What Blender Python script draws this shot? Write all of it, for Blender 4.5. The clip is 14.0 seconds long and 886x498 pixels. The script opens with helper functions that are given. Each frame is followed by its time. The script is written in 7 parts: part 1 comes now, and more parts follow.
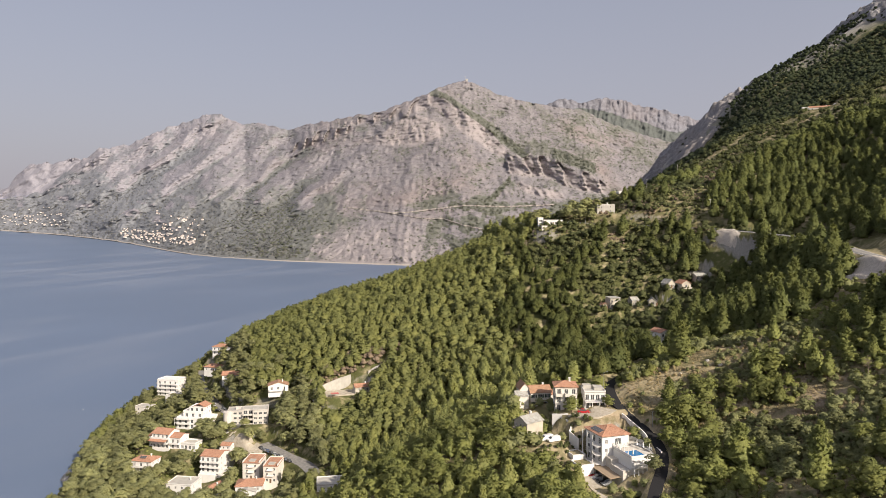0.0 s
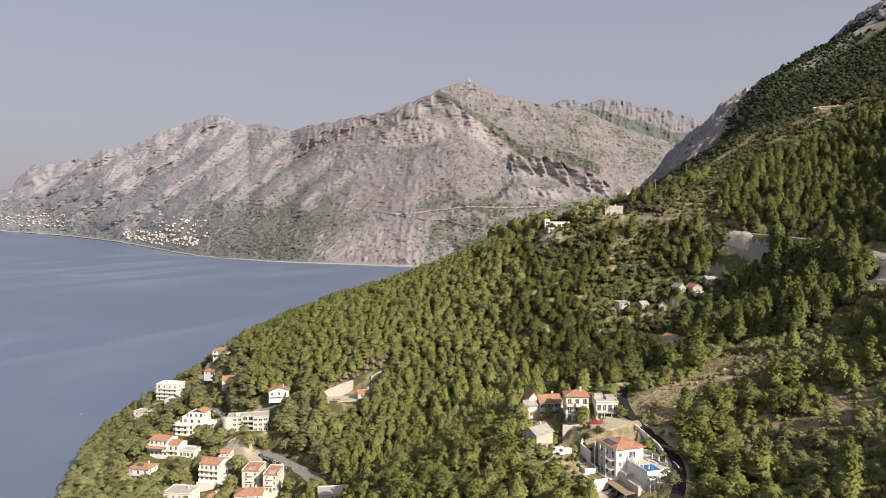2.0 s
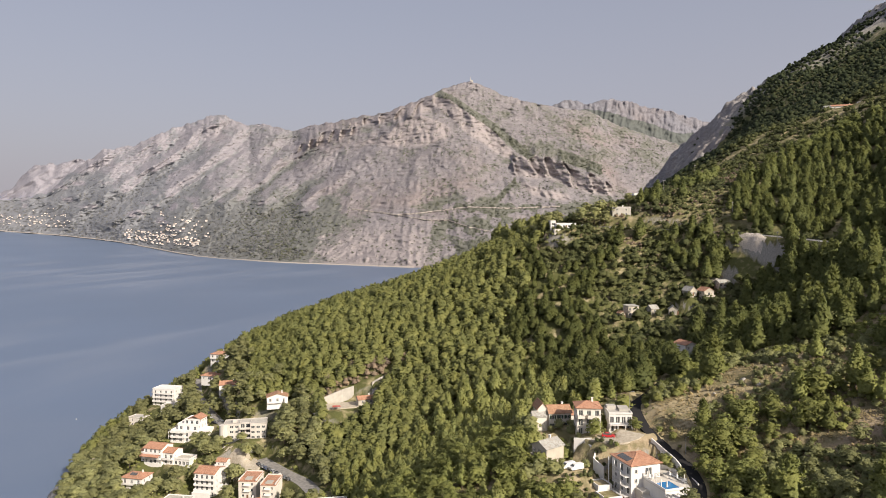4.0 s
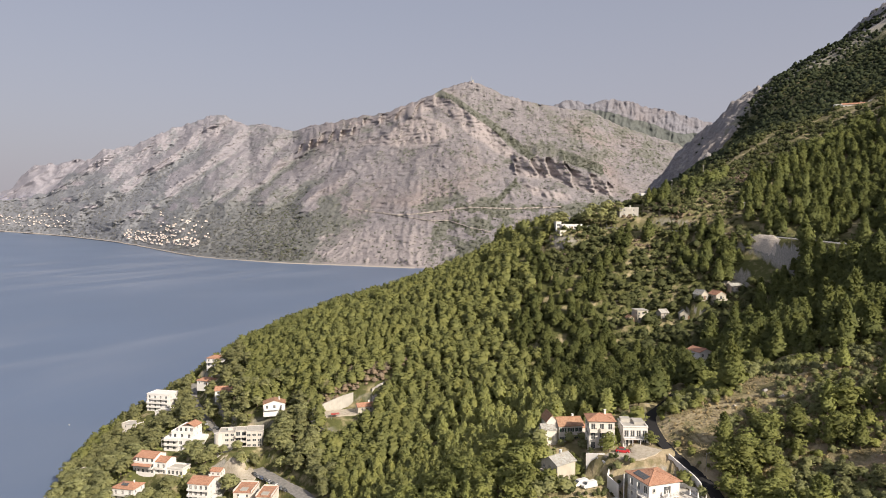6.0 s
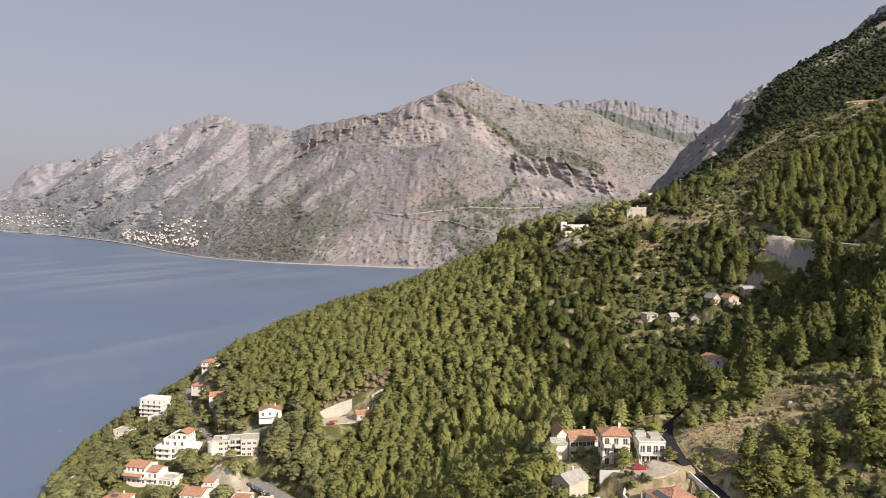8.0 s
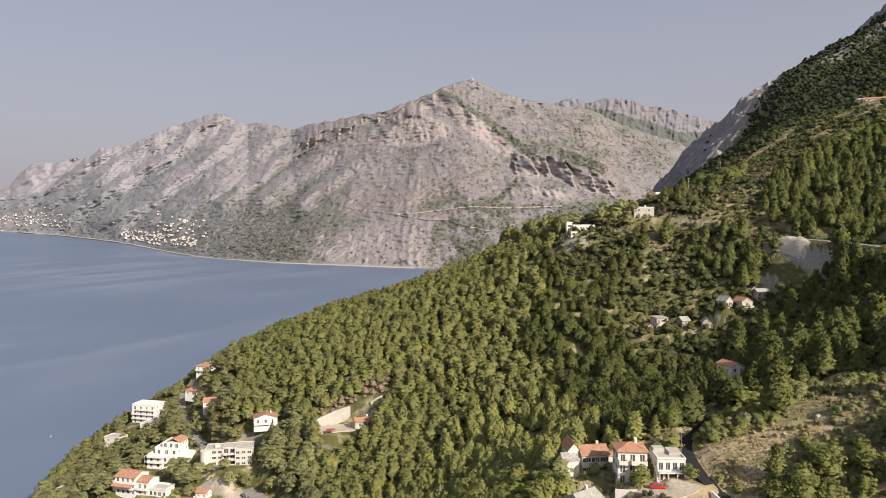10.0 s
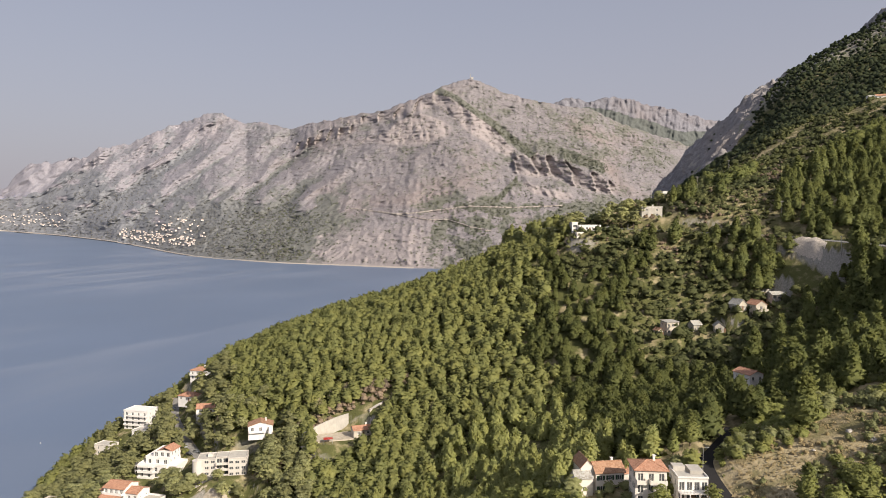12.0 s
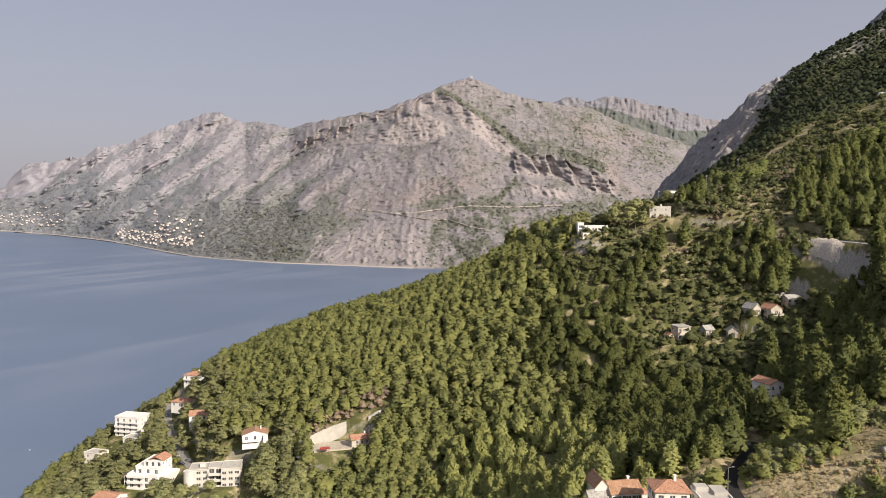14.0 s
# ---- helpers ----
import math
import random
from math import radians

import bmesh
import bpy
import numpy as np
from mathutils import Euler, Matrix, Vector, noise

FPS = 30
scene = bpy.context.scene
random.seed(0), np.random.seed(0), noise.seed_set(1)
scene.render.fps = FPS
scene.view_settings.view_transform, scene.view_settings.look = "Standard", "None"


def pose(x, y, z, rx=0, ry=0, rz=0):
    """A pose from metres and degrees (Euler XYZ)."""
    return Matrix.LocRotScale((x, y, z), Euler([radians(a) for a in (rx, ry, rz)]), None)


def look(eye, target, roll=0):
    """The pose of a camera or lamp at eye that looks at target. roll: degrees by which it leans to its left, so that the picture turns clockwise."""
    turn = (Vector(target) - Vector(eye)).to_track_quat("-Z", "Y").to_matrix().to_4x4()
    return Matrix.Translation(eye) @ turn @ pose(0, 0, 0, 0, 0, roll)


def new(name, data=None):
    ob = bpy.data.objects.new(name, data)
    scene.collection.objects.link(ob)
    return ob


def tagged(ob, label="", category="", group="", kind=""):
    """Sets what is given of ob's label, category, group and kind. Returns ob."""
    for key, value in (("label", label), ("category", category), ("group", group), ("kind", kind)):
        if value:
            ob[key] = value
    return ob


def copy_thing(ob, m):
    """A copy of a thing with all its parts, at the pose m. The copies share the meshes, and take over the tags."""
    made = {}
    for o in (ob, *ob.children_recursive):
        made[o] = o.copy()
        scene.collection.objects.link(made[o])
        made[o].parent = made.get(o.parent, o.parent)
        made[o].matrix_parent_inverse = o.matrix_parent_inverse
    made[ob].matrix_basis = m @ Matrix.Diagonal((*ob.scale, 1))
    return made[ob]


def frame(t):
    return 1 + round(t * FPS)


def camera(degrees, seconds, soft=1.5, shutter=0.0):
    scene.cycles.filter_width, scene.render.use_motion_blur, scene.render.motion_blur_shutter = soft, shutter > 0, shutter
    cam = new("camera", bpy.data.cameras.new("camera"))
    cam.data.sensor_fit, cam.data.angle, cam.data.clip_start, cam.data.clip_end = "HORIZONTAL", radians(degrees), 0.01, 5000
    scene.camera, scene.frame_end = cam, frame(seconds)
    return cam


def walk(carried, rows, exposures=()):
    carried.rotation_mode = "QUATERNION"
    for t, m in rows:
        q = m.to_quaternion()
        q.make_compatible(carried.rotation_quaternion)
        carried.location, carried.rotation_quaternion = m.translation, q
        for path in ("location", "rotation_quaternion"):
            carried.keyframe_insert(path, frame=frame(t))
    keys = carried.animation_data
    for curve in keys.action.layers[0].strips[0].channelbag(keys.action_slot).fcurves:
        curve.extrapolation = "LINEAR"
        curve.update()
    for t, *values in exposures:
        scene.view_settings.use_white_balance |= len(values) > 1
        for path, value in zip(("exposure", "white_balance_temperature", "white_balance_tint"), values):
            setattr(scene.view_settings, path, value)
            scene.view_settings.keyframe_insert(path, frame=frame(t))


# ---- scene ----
cam = camera(65.84, 14.0, soft=0.6)
PATH = [
    (0, (0.07, 0.08, 147.95), (0.07, 100.00, 143.82), -0.008),
    (0.5, (-0.17, 2.28, 148.11), (-0.29, 102.19, 144.02), 0.001),
    (1, (-0.41, 4.64, 148.26), (-0.66, 104.56, 144.21), 0.011),
    (1.5, (-0.67, 7.16, 148.41), (-1.01, 107.08, 144.38), 0.021),
    (2, (-0.93, 9.81, 148.55), (-1.36, 109.73, 144.55), 0.031),
    (2.5, (-1.21, 12.58, 148.68), (-1.71, 112.50, 144.71), 0.042),
    (3, (-1.49, 15.46, 148.81), (-2.05, 115.38, 144.85), 0.053),
    (4, (-2.07, 21.48, 149.06), (-2.71, 121.40, 145.13), 0.074),
    (5, (-2.67, 27.77, 149.29), (-3.36, 127.70, 145.38), 0.091),
    (6, (-3.29, 34.26, 149.50), (-3.99, 134.18, 145.61), 0.104),
    (7, (-3.93, 40.86, 149.71), (-4.62, 140.78, 145.81), 0.112),
    (8, (-4.57, 47.53, 149.90), (-5.24, 147.45, 145.98), 0.114),
    (9, (-5.21, 54.21, 150.09), (-5.84, 154.13, 146.14), 0.111),
    (10, (-5.85, 60.88, 150.28), (-6.44, 160.80, 146.28), 0.103),
    (11, (-6.48, 67.51, 150.46), (-7.02, 167.43, 146.43), 0.091),
    (12, (-7.10, 74.11, 150.65), (-7.59, 174.03, 146.58), 0.080),
    (13, (-7.70, 80.69, 150.84), (-8.13, 180.60, 146.75), 0.071),
    (14, (-8.28, 87.25, 151.04), (-8.67, 187.17, 146.92), 0.070),
]
walk(cam, [(t, look(e, g, r)) for t, e, g, r in PATH])

# ---- world and sun ----
SUN_DIR = Vector((0.58, -0.62, 0.53)).normalized()   # from the land side, behind the right shoulder
SUN_ELEV = math.asin(SUN_DIR.z)
SUN_AZ = math.atan2(SUN_DIR.x, SUN_DIR.y)
world = bpy.data.worlds.new("world")
scene.world = world
world.use_nodes = True
wn = world.node_tree
sky = wn.nodes.new("ShaderNodeTexSky")
sky.sky_type = "NISHITA"
sky.sun_disc = False
sky.sun_elevation = SUN_ELEV
sky.sun_rotation = SUN_AZ
sky.altitude = 100
sky.air_density = 1.0
sky.dust_density = 7.0
sky.ozone_density = 2.0
haze = wn.nodes.new("ShaderNodeMix")       # a hazy late-summer sky: the blue is veiled by an even pale haze
haze.data_type = "RGBA"
haze.inputs[0].default_value = 0.72
up_dir, up_z = wn.nodes.new("ShaderNodeTexCoord"), wn.nodes.new("ShaderNodeSeparateXYZ")
wn.links.new(up_dir.outputs["Generated"], up_z.inputs[0])
veil = wn.nodes.new("ShaderNodeValToRGB")   # paler and warmer towards the horizon
veil.color_ramp.elements[0].position, veil.color_ramp.elements[0].color = 0.04, (3.62, 3.38, 3.72, 1)
veil.color_ramp.elements[1].position, veil.color_ramp.elements[1].color = 0.30, (2.78, 2.78, 3.28, 1)
wn.links.new(up_z.outputs["Z"], veil.inputs[0])
wn.links.new(veil.outputs[0], haze.inputs[7])
wn.links.new(sky.outputs[0], haze.inputs[6])
wn.nodes["Background"].inputs[1].default_value = 0.112
wn.links.new(haze.outputs[2], wn.nodes["Background"].inputs[0])
sun_data = bpy.data.lights.new("sun", "SUN")
sun_data.energy = 5.0
sun_data.angle = radians(0.6)
sun_data.color = (1.0, 0.88, 0.735)
sun = new("sun", sun_data)
sun.matrix_world = look((300, -200, 500), Vector((300, -200, 500)) - SUN_DIR)
scene.view_settings.exposure = 0.44

# ---- materials ----


def mat(name, base, rough=0.8, metal=0.0, spec=0.3):
    m = bpy.data.materials.new(name)
    m.use_nodes = True
    b = m.node_tree.nodes["Principled BSDF"]
    b.inputs["Base Color"].default_value = (*base, 1)
    b.inputs["Roughness"].default_value = rough
    b.inputs["Metallic"].default_value = metal
    b.inputs["Specular IOR Level"].default_value = spec
    return m, m.node_tree, b


def tex_noise(nt, scale, detail=6, rough=0.6, coord="Object", stretch=None):
    tc = nt.nodes.new("ShaderNodeTexCoord")
    n = nt.nodes.new("ShaderNodeTexNoise")
    n.inputs["Scale"].default_value = scale
    n.inputs["Detail"].default_value = detail
    n.inputs["Roughness"].default_value = rough
    src = tc.outputs[coord]
    if stretch:
        mp = nt.nodes.new("ShaderNodeMapping")
        mp.inputs["Scale"].default_value = stretch
        nt.links.new(src, mp.inputs[0])
        src = mp.outputs[0]
    nt.links.new(src, n.inputs["Vector"])
    return n.outputs["Fac"]


def ramp(nt, fac, stops):
    r = nt.nodes.new("ShaderNodeValToRGB")
    el = r.color_ramp.elements
    while len(el) < len(stops):
        el.new(0.5)
    for e, (p, c) in zip(el, stops):
        e.position, e.color = p, (*c, 1) if len(c) == 3 else c
    nt.links.new(fac, r.inputs[0])
    return r.outputs[0]


def mix(nt, fac, a, b, blend="MIX"):
    m = nt.nodes.new("ShaderNodeMix")
    m.data_type, m.blend_type = "RGBA", blend
    for sock, v in ((m.inputs[0], fac), (m.inputs[6], a), (m.inputs[7], b)):
        if isinstance(v, (int, float)):
            sock.default_value = v
        elif isinstance(v, tuple):
            sock.default_value = (*v, 1)
        else:
            nt.links.new(v, sock)
    return m.outputs[2]


def bump(nt, bsdf, fac, strength=0.4, dist=0.1):
    b = nt.nodes.new("ShaderNodeBump")
    b.inputs["Strength"].default_value = strength
    b.inputs["Distance"].default_value = dist
    nt.links.new(fac, b.inputs["Height"])
    nt.links.new(b.outputs[0], bsdf.inputs["Normal"])


def bw(v):
    return (v, v, v)


def wall_mat(name, base, dirt=0.25):
    """Painted render: a light coat, faint streaks and rain stains."""
    m, nt, b = mat(name, base, 0.85)
    n1 = tex_noise(nt, 0.35, 6)
    n2 = tex_noise(nt, 1.6, 5, stretch=(1, 1, 0.18))
    n3 = tex_noise(nt, 14, 4)
    c = mix(nt, ramp(nt, n1, [(0.35, bw(0)), (0.75, bw(1))]), base, tuple(v * (1 - dirt * 0.45) for v in base))
    c = mix(nt, ramp(nt, n2, [(0.5, bw(0)), (0.85, bw(dirt))]), c, tuple(v * f * 0.6 for v, f in zip(base, (1, 0.93, 0.82))))
    nt.links.new(c, b.inputs["Base Color"])
    bump(nt, b, n3, 0.25, 0.02)
    return m


def roof_mat(name, base):
    """Clay roof tiles: courses of barrels, each tile of its own shade."""
    m, nt, b = mat(name, base, 0.85)
    tc = nt.nodes.new("ShaderNodeTexCoord")
    w = nt.nodes.new("ShaderNodeTexWave")
    w.wave_type, w.bands_direction = "BANDS", "DIAGONAL"
    w.inputs["Scale"].default_value = 2.2
    nt.links.new(tc.outputs["Object"], w.inputs[0])
    v = nt.nodes.new("ShaderNodeTexVoronoi")
    v.inputs["Scale"].default_value = 3.0
    nt.links.new(tc.outputs["Object"], v.inputs[0])
    n = tex_noise(nt, 0.8, 6)
    dark = tuple(a * 0.55 for a in base)
    pale = (min(1, base[0] * 1.35), base[1] * 1.6, base[2] * 1.8)
    c = mix(nt, ramp(nt, n, [(0.3, bw(0)), (0.7, bw(1))]), dark, base)
    c = mix(nt, ramp(nt, v.outputs["Color"], [(0.2, bw(0)), (0.9, bw(0.55))]), c, pale)
    nt.links.new(c, b.inputs["Base Color"])
    bump(nt, b, w.outputs["Fac"], 0.5, 0.06)
    return m


def leaf_mat(name, dark, light, scale=0.16):
    m, nt, b = mat(name, dark, 0.7, 0, 0.18)
    geo = nt.nodes.new("ShaderNodeNewGeometry")
    inf = nt.nodes.new("ShaderNodeObjectInfo")
    n = tex_noise(nt, scale, 3)
    n2 = tex_noise(nt, 2.6, 4)
    c = mix(nt, ramp(nt, geo.outputs["Random Per Island"], [(0.0, bw(0.34)), (1.0, bw(0.66))]), dark, light)
    c = mix(nt, ramp(nt, n, [(0.35, bw(0)), (0.68, bw(0.75))]), c, tuple(a * f for a, f in zip(light, (1.08, 1.02, 0.85))))
    c = mix(nt, ramp(nt, n2, [(0.38, bw(0.28)), (0.52, bw(0))]), c, tuple(a * 0.7 for a in dark))
    c = mix(nt, ramp(nt, n2, [(0.52, bw(0)), (0.66, bw(0.45))]), c, tuple(a * 1.12 for a in light))
    h = nt.nodes.new("ShaderNodeHueSaturation")
    mr = nt.nodes.new("ShaderNodeMapRange")
    mr.inputs[3].default_value, mr.inputs[4].default_value = 0.8, 1.25
    nt.links.new(inf.outputs["Random"], mr.inputs[0])
    nt.links.new(mr.outputs[0], h.inputs["Value"])
    nt.links.new(c, h.inputs["Color"])
    nt.links.new(h.outputs[0], b.inputs["Base Color"])
    bump(nt, b, n2, 0.4, 0.3)
    tl = nt.nodes.new("ShaderNodeBsdfTranslucent")
    nt.links.new(h.outputs[0], tl.inputs["Color"])
    ms = nt.nodes.new("ShaderNodeMixShader")
    ms.inputs[0].default_value = 0.46
    out = nt.nodes["Material Output"]
    nt.links.new(b.outputs[0], ms.inputs[1])
    nt.links.new(tl.outputs[0], ms.inputs[2])
    nt.links.new(ms.outputs[0], out.inputs[0])
    return m


WHITE = wall_mat("white_render", (0.715, 0.70, 0.68))
CREAM = wall_mat("cream_render", (0.68, 0.64, 0.585))
GREYED = wall_mat("greyed_white_render", (0.60, 0.57, 0.53), 0.45)
BEIGE = wall_mat("weathered_render", (0.50, 0.46, 0.39), 0.5)
STONE = wall_mat("stone_masonry", (0.42, 0.39, 0.34), 0.7)
CONCRETE = wall_mat("concrete", (0.46, 0.44, 0.40), 0.6)
TILE = roof_mat("clay_tiles", (0.42, 0.215, 0.135))
TILE_OLD = roof_mat("weathered_tiles", (0.36, 0.20, 0.12))
SLATE = roof_mat("grey_roof", (0.36, 0.33, 0.29))
LEAF_PINE = leaf_mat("pine_needles", (0.165, 0.192, 0.074), (0.350, 0.366, 0.145))
# village pines: needles paled and flattened to hold the haze over them
LEAF_SEASIDE = leaf_mat("hazed_seaside_needles", (0.262, 0.275, 0.137), (0.375, 0.385, 0.190))
LEAF_SLOPE = leaf_mat("slope_pine_needles", (0.140, 0.170, 0.060), (0.312, 0.335, 0.122))
# pine needles darkened so that their colour carries the gully's shade
LEAF_STAND = leaf_mat("shade_toned_pine_needles", (0.088, 0.113, 0.042), (0.205, 0.228, 0.084))
LEAF_BROAD = leaf_mat("broad_leaves", (0.145, 0.170, 0.060), (0.305, 0.322, 0.118), 0.22)
LEAF_LIME = leaf_mat("lime_green_leaves", (0.150, 0.176, 0.062), (0.305, 0.326, 0.116), 0.2)
LEAF_OLIVE = leaf_mat("olive_scrub", (0.155, 0.175, 0.078), (0.298, 0.312, 0.158), 0.3)
LEAF_MAQUIS = leaf_mat("maquis_scrub", (0.062, 0.078, 0.034), (0.150, 0.165, 0.075), 0.05)
LEAF_DRY = leaf_mat("dry_brush", (0.20, 0.155, 0.115), (0.34, 0.275, 0.215), 0.3)
DRY_GRASS = leaf_mat("dry_grass_tufts", (0.30, 0.245, 0.14), (0.50, 0.42, 0.26), 0.2)
BARK, nt, b = mat("bark", (0.13, 0.10, 0.075), 0.9)
DRY_WOOD, nt, b = mat("dry_branches", (0.24, 0.19, 0.15), 0.9)
GLASS, nt, b = mat("window_glass", (0.085, 0.09, 0.095), 0.08, 0, 0.6)
METAL, nt, b = mat("galvanised_steel", (0.42, 0.42, 0.42), 0.45, 0.8)
DARKMETAL, nt, b = mat("dark_metal", (0.06, 0.06, 0.065), 0.5, 0.4)
# maquis across the bay: leaf colours greyed for haze, most in the west
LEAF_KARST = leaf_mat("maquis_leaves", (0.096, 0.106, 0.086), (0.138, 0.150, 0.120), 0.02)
LEAF_HAZED = leaf_mat("hazed_maquis_leaves", (0.190, 0.198, 0.205), (0.220, 0.228, 0.232), 0.02)
# scrub leaves darkened to paint the shadow on the far flank
LEAF_FLANK = leaf_mat("shade_toned_scrub_leaves", (0.030, 0.046, 0.025), (0.072, 0.090, 0.046), 0.05)
SHUTTER, nt, b = mat("green_shutter", (0.035, 0.07, 0.045), 0.6)
WOOD, nt, b = mat("brown_wood", (0.16, 0.10, 0.06), 0.7)

# ---- land: helpers ----


def smooth(a, b, v):
    t = np.clip((np.asarray(v, float) - a) / (b - a), 0, 1)
    return t * t * (3 - 2 * t)


def hash2(i, j, seed):
    h = np.sin(i * 127.1 + j * 311.7 + seed * 74.7) * 43758.5453
    return h - np.floor(h)


def vnoise(x, y, seed=0):
    x, y = np.asarray(x, float), np.asarray(y, float)
    i, j = np.floor(x), np.floor(y)
    f, g = x - i, y - j
    f, g = f * f * (3 - 2 * f), g * g * (3 - 2 * g)
    a, b_, c, d = hash2(i, j, seed), hash2(i + 1, j, seed), hash2(i, j + 1, seed), hash2(i + 1, j + 1, seed)
    return (a * (1 - f) + b_ * f) * (1 - g) + (c * (1 - f) + d * f) * g


def fbm(x, y, octaves=4, seed=0, ridged=False):
    s, amp, tot = 0, 1.0, 0
    for k in range(octaves):
        n = vnoise(x * 2 ** k, y * 2 ** k, seed + k)
        s = s + amp * ((1 - abs(2 * n - 1)) if ridged else n)
        tot += amp
        amp *= 0.5
    return s / tot


# Spline heights of the headland on a 60 m net, fitted to the camera's view; first row at y = 140, first column at x =
# -240.
FIT_Z = np.array((
    (-19, -7, 6, 21, 39, 60, 100, 129, 153, 177),
    (-16, -4, 8, 26, 56, 55, 86, 126, 157, 186),
    (-13, -2, 4, 26, 79, 99, 109, 137, 165, 197),
    (-11, 3, -6, 9, 42, 69, 87, 125, 164, 203),
    (-13, 16, 13, 27, 50, 75, 68, 116, 158, 204),
    (-8, 19, 48, 74, 85, 125, 139, 164, 165, 203),
    (-2, 37, 63, 93, 116, 156, 167, 182, 191, 221),
    (-8, 51, 81, 98, 112, 131, 147, 180, 210, 239),
    (-20, 32, 58, 63, 75, 98, 131, 176, 215, 246),
    (-60, -13, 8, 18, 36, 69, 114, 166, 210, 245),
), float)


def spline(t, n):
    i = np.floor(t).astype(int)
    f = t - i
    w = ((1 - f) ** 3 / 6, (3 * f ** 3 - 6 * f * f + 4) / 6, (-3 * f ** 3 + 3 * f * f + 3 * f + 1) / 6, f ** 3 / 6)
    return [(np.clip(i - 1 + k, 0, n - 1), w[k]) for k in range(4)]


def headland(x, y):
    z = 0
    for jy, wy in spline((y - 140) / 60, 10):
        for ix, wx in spline((x + 240) / 60, 10):
            z = z + FIT_Z[jy, ix] * wy * wx
    return z


def mountain_side(x, y):
    """The long flank that climbs inland, with a rocky crest running down to the shore behind the headland."""
    near = 243 + 0.45 * (x - 318) + 0.09 * np.minimum(y - 586, 0)
    crest = np.interp(x, (-400, 200, 290, 345, 393, 444, 563, 670, 1500), (-300, 85, 185, 249, 298, 336, 405, 480, 850))
    t = smooth(600, 1040, y)
    z = near * (1 - t) + crest * t
    return np.minimum(z, 900) - 0.75 * np.maximum(y - 1060, 0)


# Flat pads for houses and yards: x, y, height, radius.
PADS = []
ROADS = []


def seg_near(x, y, pts):
    """Distance to a polyline and the height on it."""
    best, hh = np.full(np.shape(x), 1e9), np.zeros(np.shape(x))
    for (x0, y0, z0), (x1, y1, z1) in zip(pts, pts[1:]):
        dx, dy = x1 - x0, y1 - y0
        t = np.clip(((x - x0) * dx + (y - y0) * dy) / (dx * dx + dy * dy), 0, 1)
        d = np.hypot(x - x0 - t * dx, y - y0 - t * dy)
        hh = np.where(d < best, z0 + t * (z1 - z0), hh)
        best = np.minimum(d, best)
    return best, hh


def height(x, y):
    x, y = np.asarray(x, float), np.asarray(y, float)
    out = np.maximum(smooth(240, 330, x), smooth(610, 760, y))
    z = headland(x, y) * (1 - out) + mountain_side(x, y) * out
    z = z + (fbm(x / 34, y / 34, 4, 3) - 0.5) * 7 * smooth(-10, 25, z)
    z = z + (fbm(x / 70, y / 70, 5, 9, True) - 0.5) * 26 * smooth(650, 900, y)
    # walls of the old terraces on the inland slope
    ter = smooth(60, 110, x) * smooth(700, 600, y) * smooth(60, 90, z)
    st = 4.5
    k = np.floor(z / st)
    f = z / st - k
    z = z * (1 - 0.35 * ter) + (k + smooth(0.35, 0.65, f)) * st * 0.35 * ter
    for px, py, ph, pr in PADS:
        d = np.hypot(x - px, y - py)
        w = smooth(pr * 1.7 + 2, pr, d)
        z = z * (1 - w) + ph * w
    for pts, half, bank in ROADS:
        x0, x1 = min(p[0] for p in pts) - 30, max(p[0] for p in pts) + 30
        y0, y1 = min(p[1] for p in pts) - 30, max(p[1] for p in pts) + 30
        m = (x > x0) & (x < x1) & (y > y0) & (y < y1)
        if not np.any(m):
            continue
        d, h = seg_near(x, y, pts)
        w = smooth(half + bank, half + 0.4, d)
        z = np.where(m, z * (1 - w) + (h - 0.06) * w, z)
    return z


def hz(x, y):
    return float(height(np.array([x]), np.array([y]))[0])


def grid_mesh(name, P, material, soft=True):
    """A sheet from an array of points with shape rows x columns x 3."""
    r, c = P.shape[:2]
    idx = np.arange(r * c).reshape(r, c)
    q = np.stack([idx[:-1, :-1], idx[:-1, 1:], idx[1:, 1:], idx[1:, :-1]], -1).reshape(-1, 4)
    return raw_mesh(name, P.reshape(-1, 3), q, material, soft)


def raw_mesh(name, V, Fc, material, soft=False, normals=None):
    me = bpy.data.meshes.new(name)
    n, k = Fc.shape
    me.vertices.add(len(V))
    me.vertices.foreach_set("co", np.ascontiguousarray(V, np.float32).ravel())
    me.loops.add(n * k)
    me.loops.foreach_set("vertex_index", np.ascontiguousarray(Fc, np.int32).ravel())
    me.polygons.add(n)
    me.polygons.foreach_set("loop_start", np.arange(0, n * k, k, dtype=np.int32))
    me.update(calc_edges=True)
    me.validate()
    if soft:
        me.polygons.foreach_set("use_smooth", np.ones(len(me.polygons), bool))
    if normals is not None and len(me.vertices) == len(normals):
        me.polygons.foreach_set("use_smooth", np.ones(len(me.polygons), bool))
        at = me.attributes.new("custom_normal", "FLOAT_VECTOR", "POINT")
        at.data.foreach_set("vector", np.ascontiguousarray(normals, np.float32).ravel())
    me.materials.append(material)
    return me


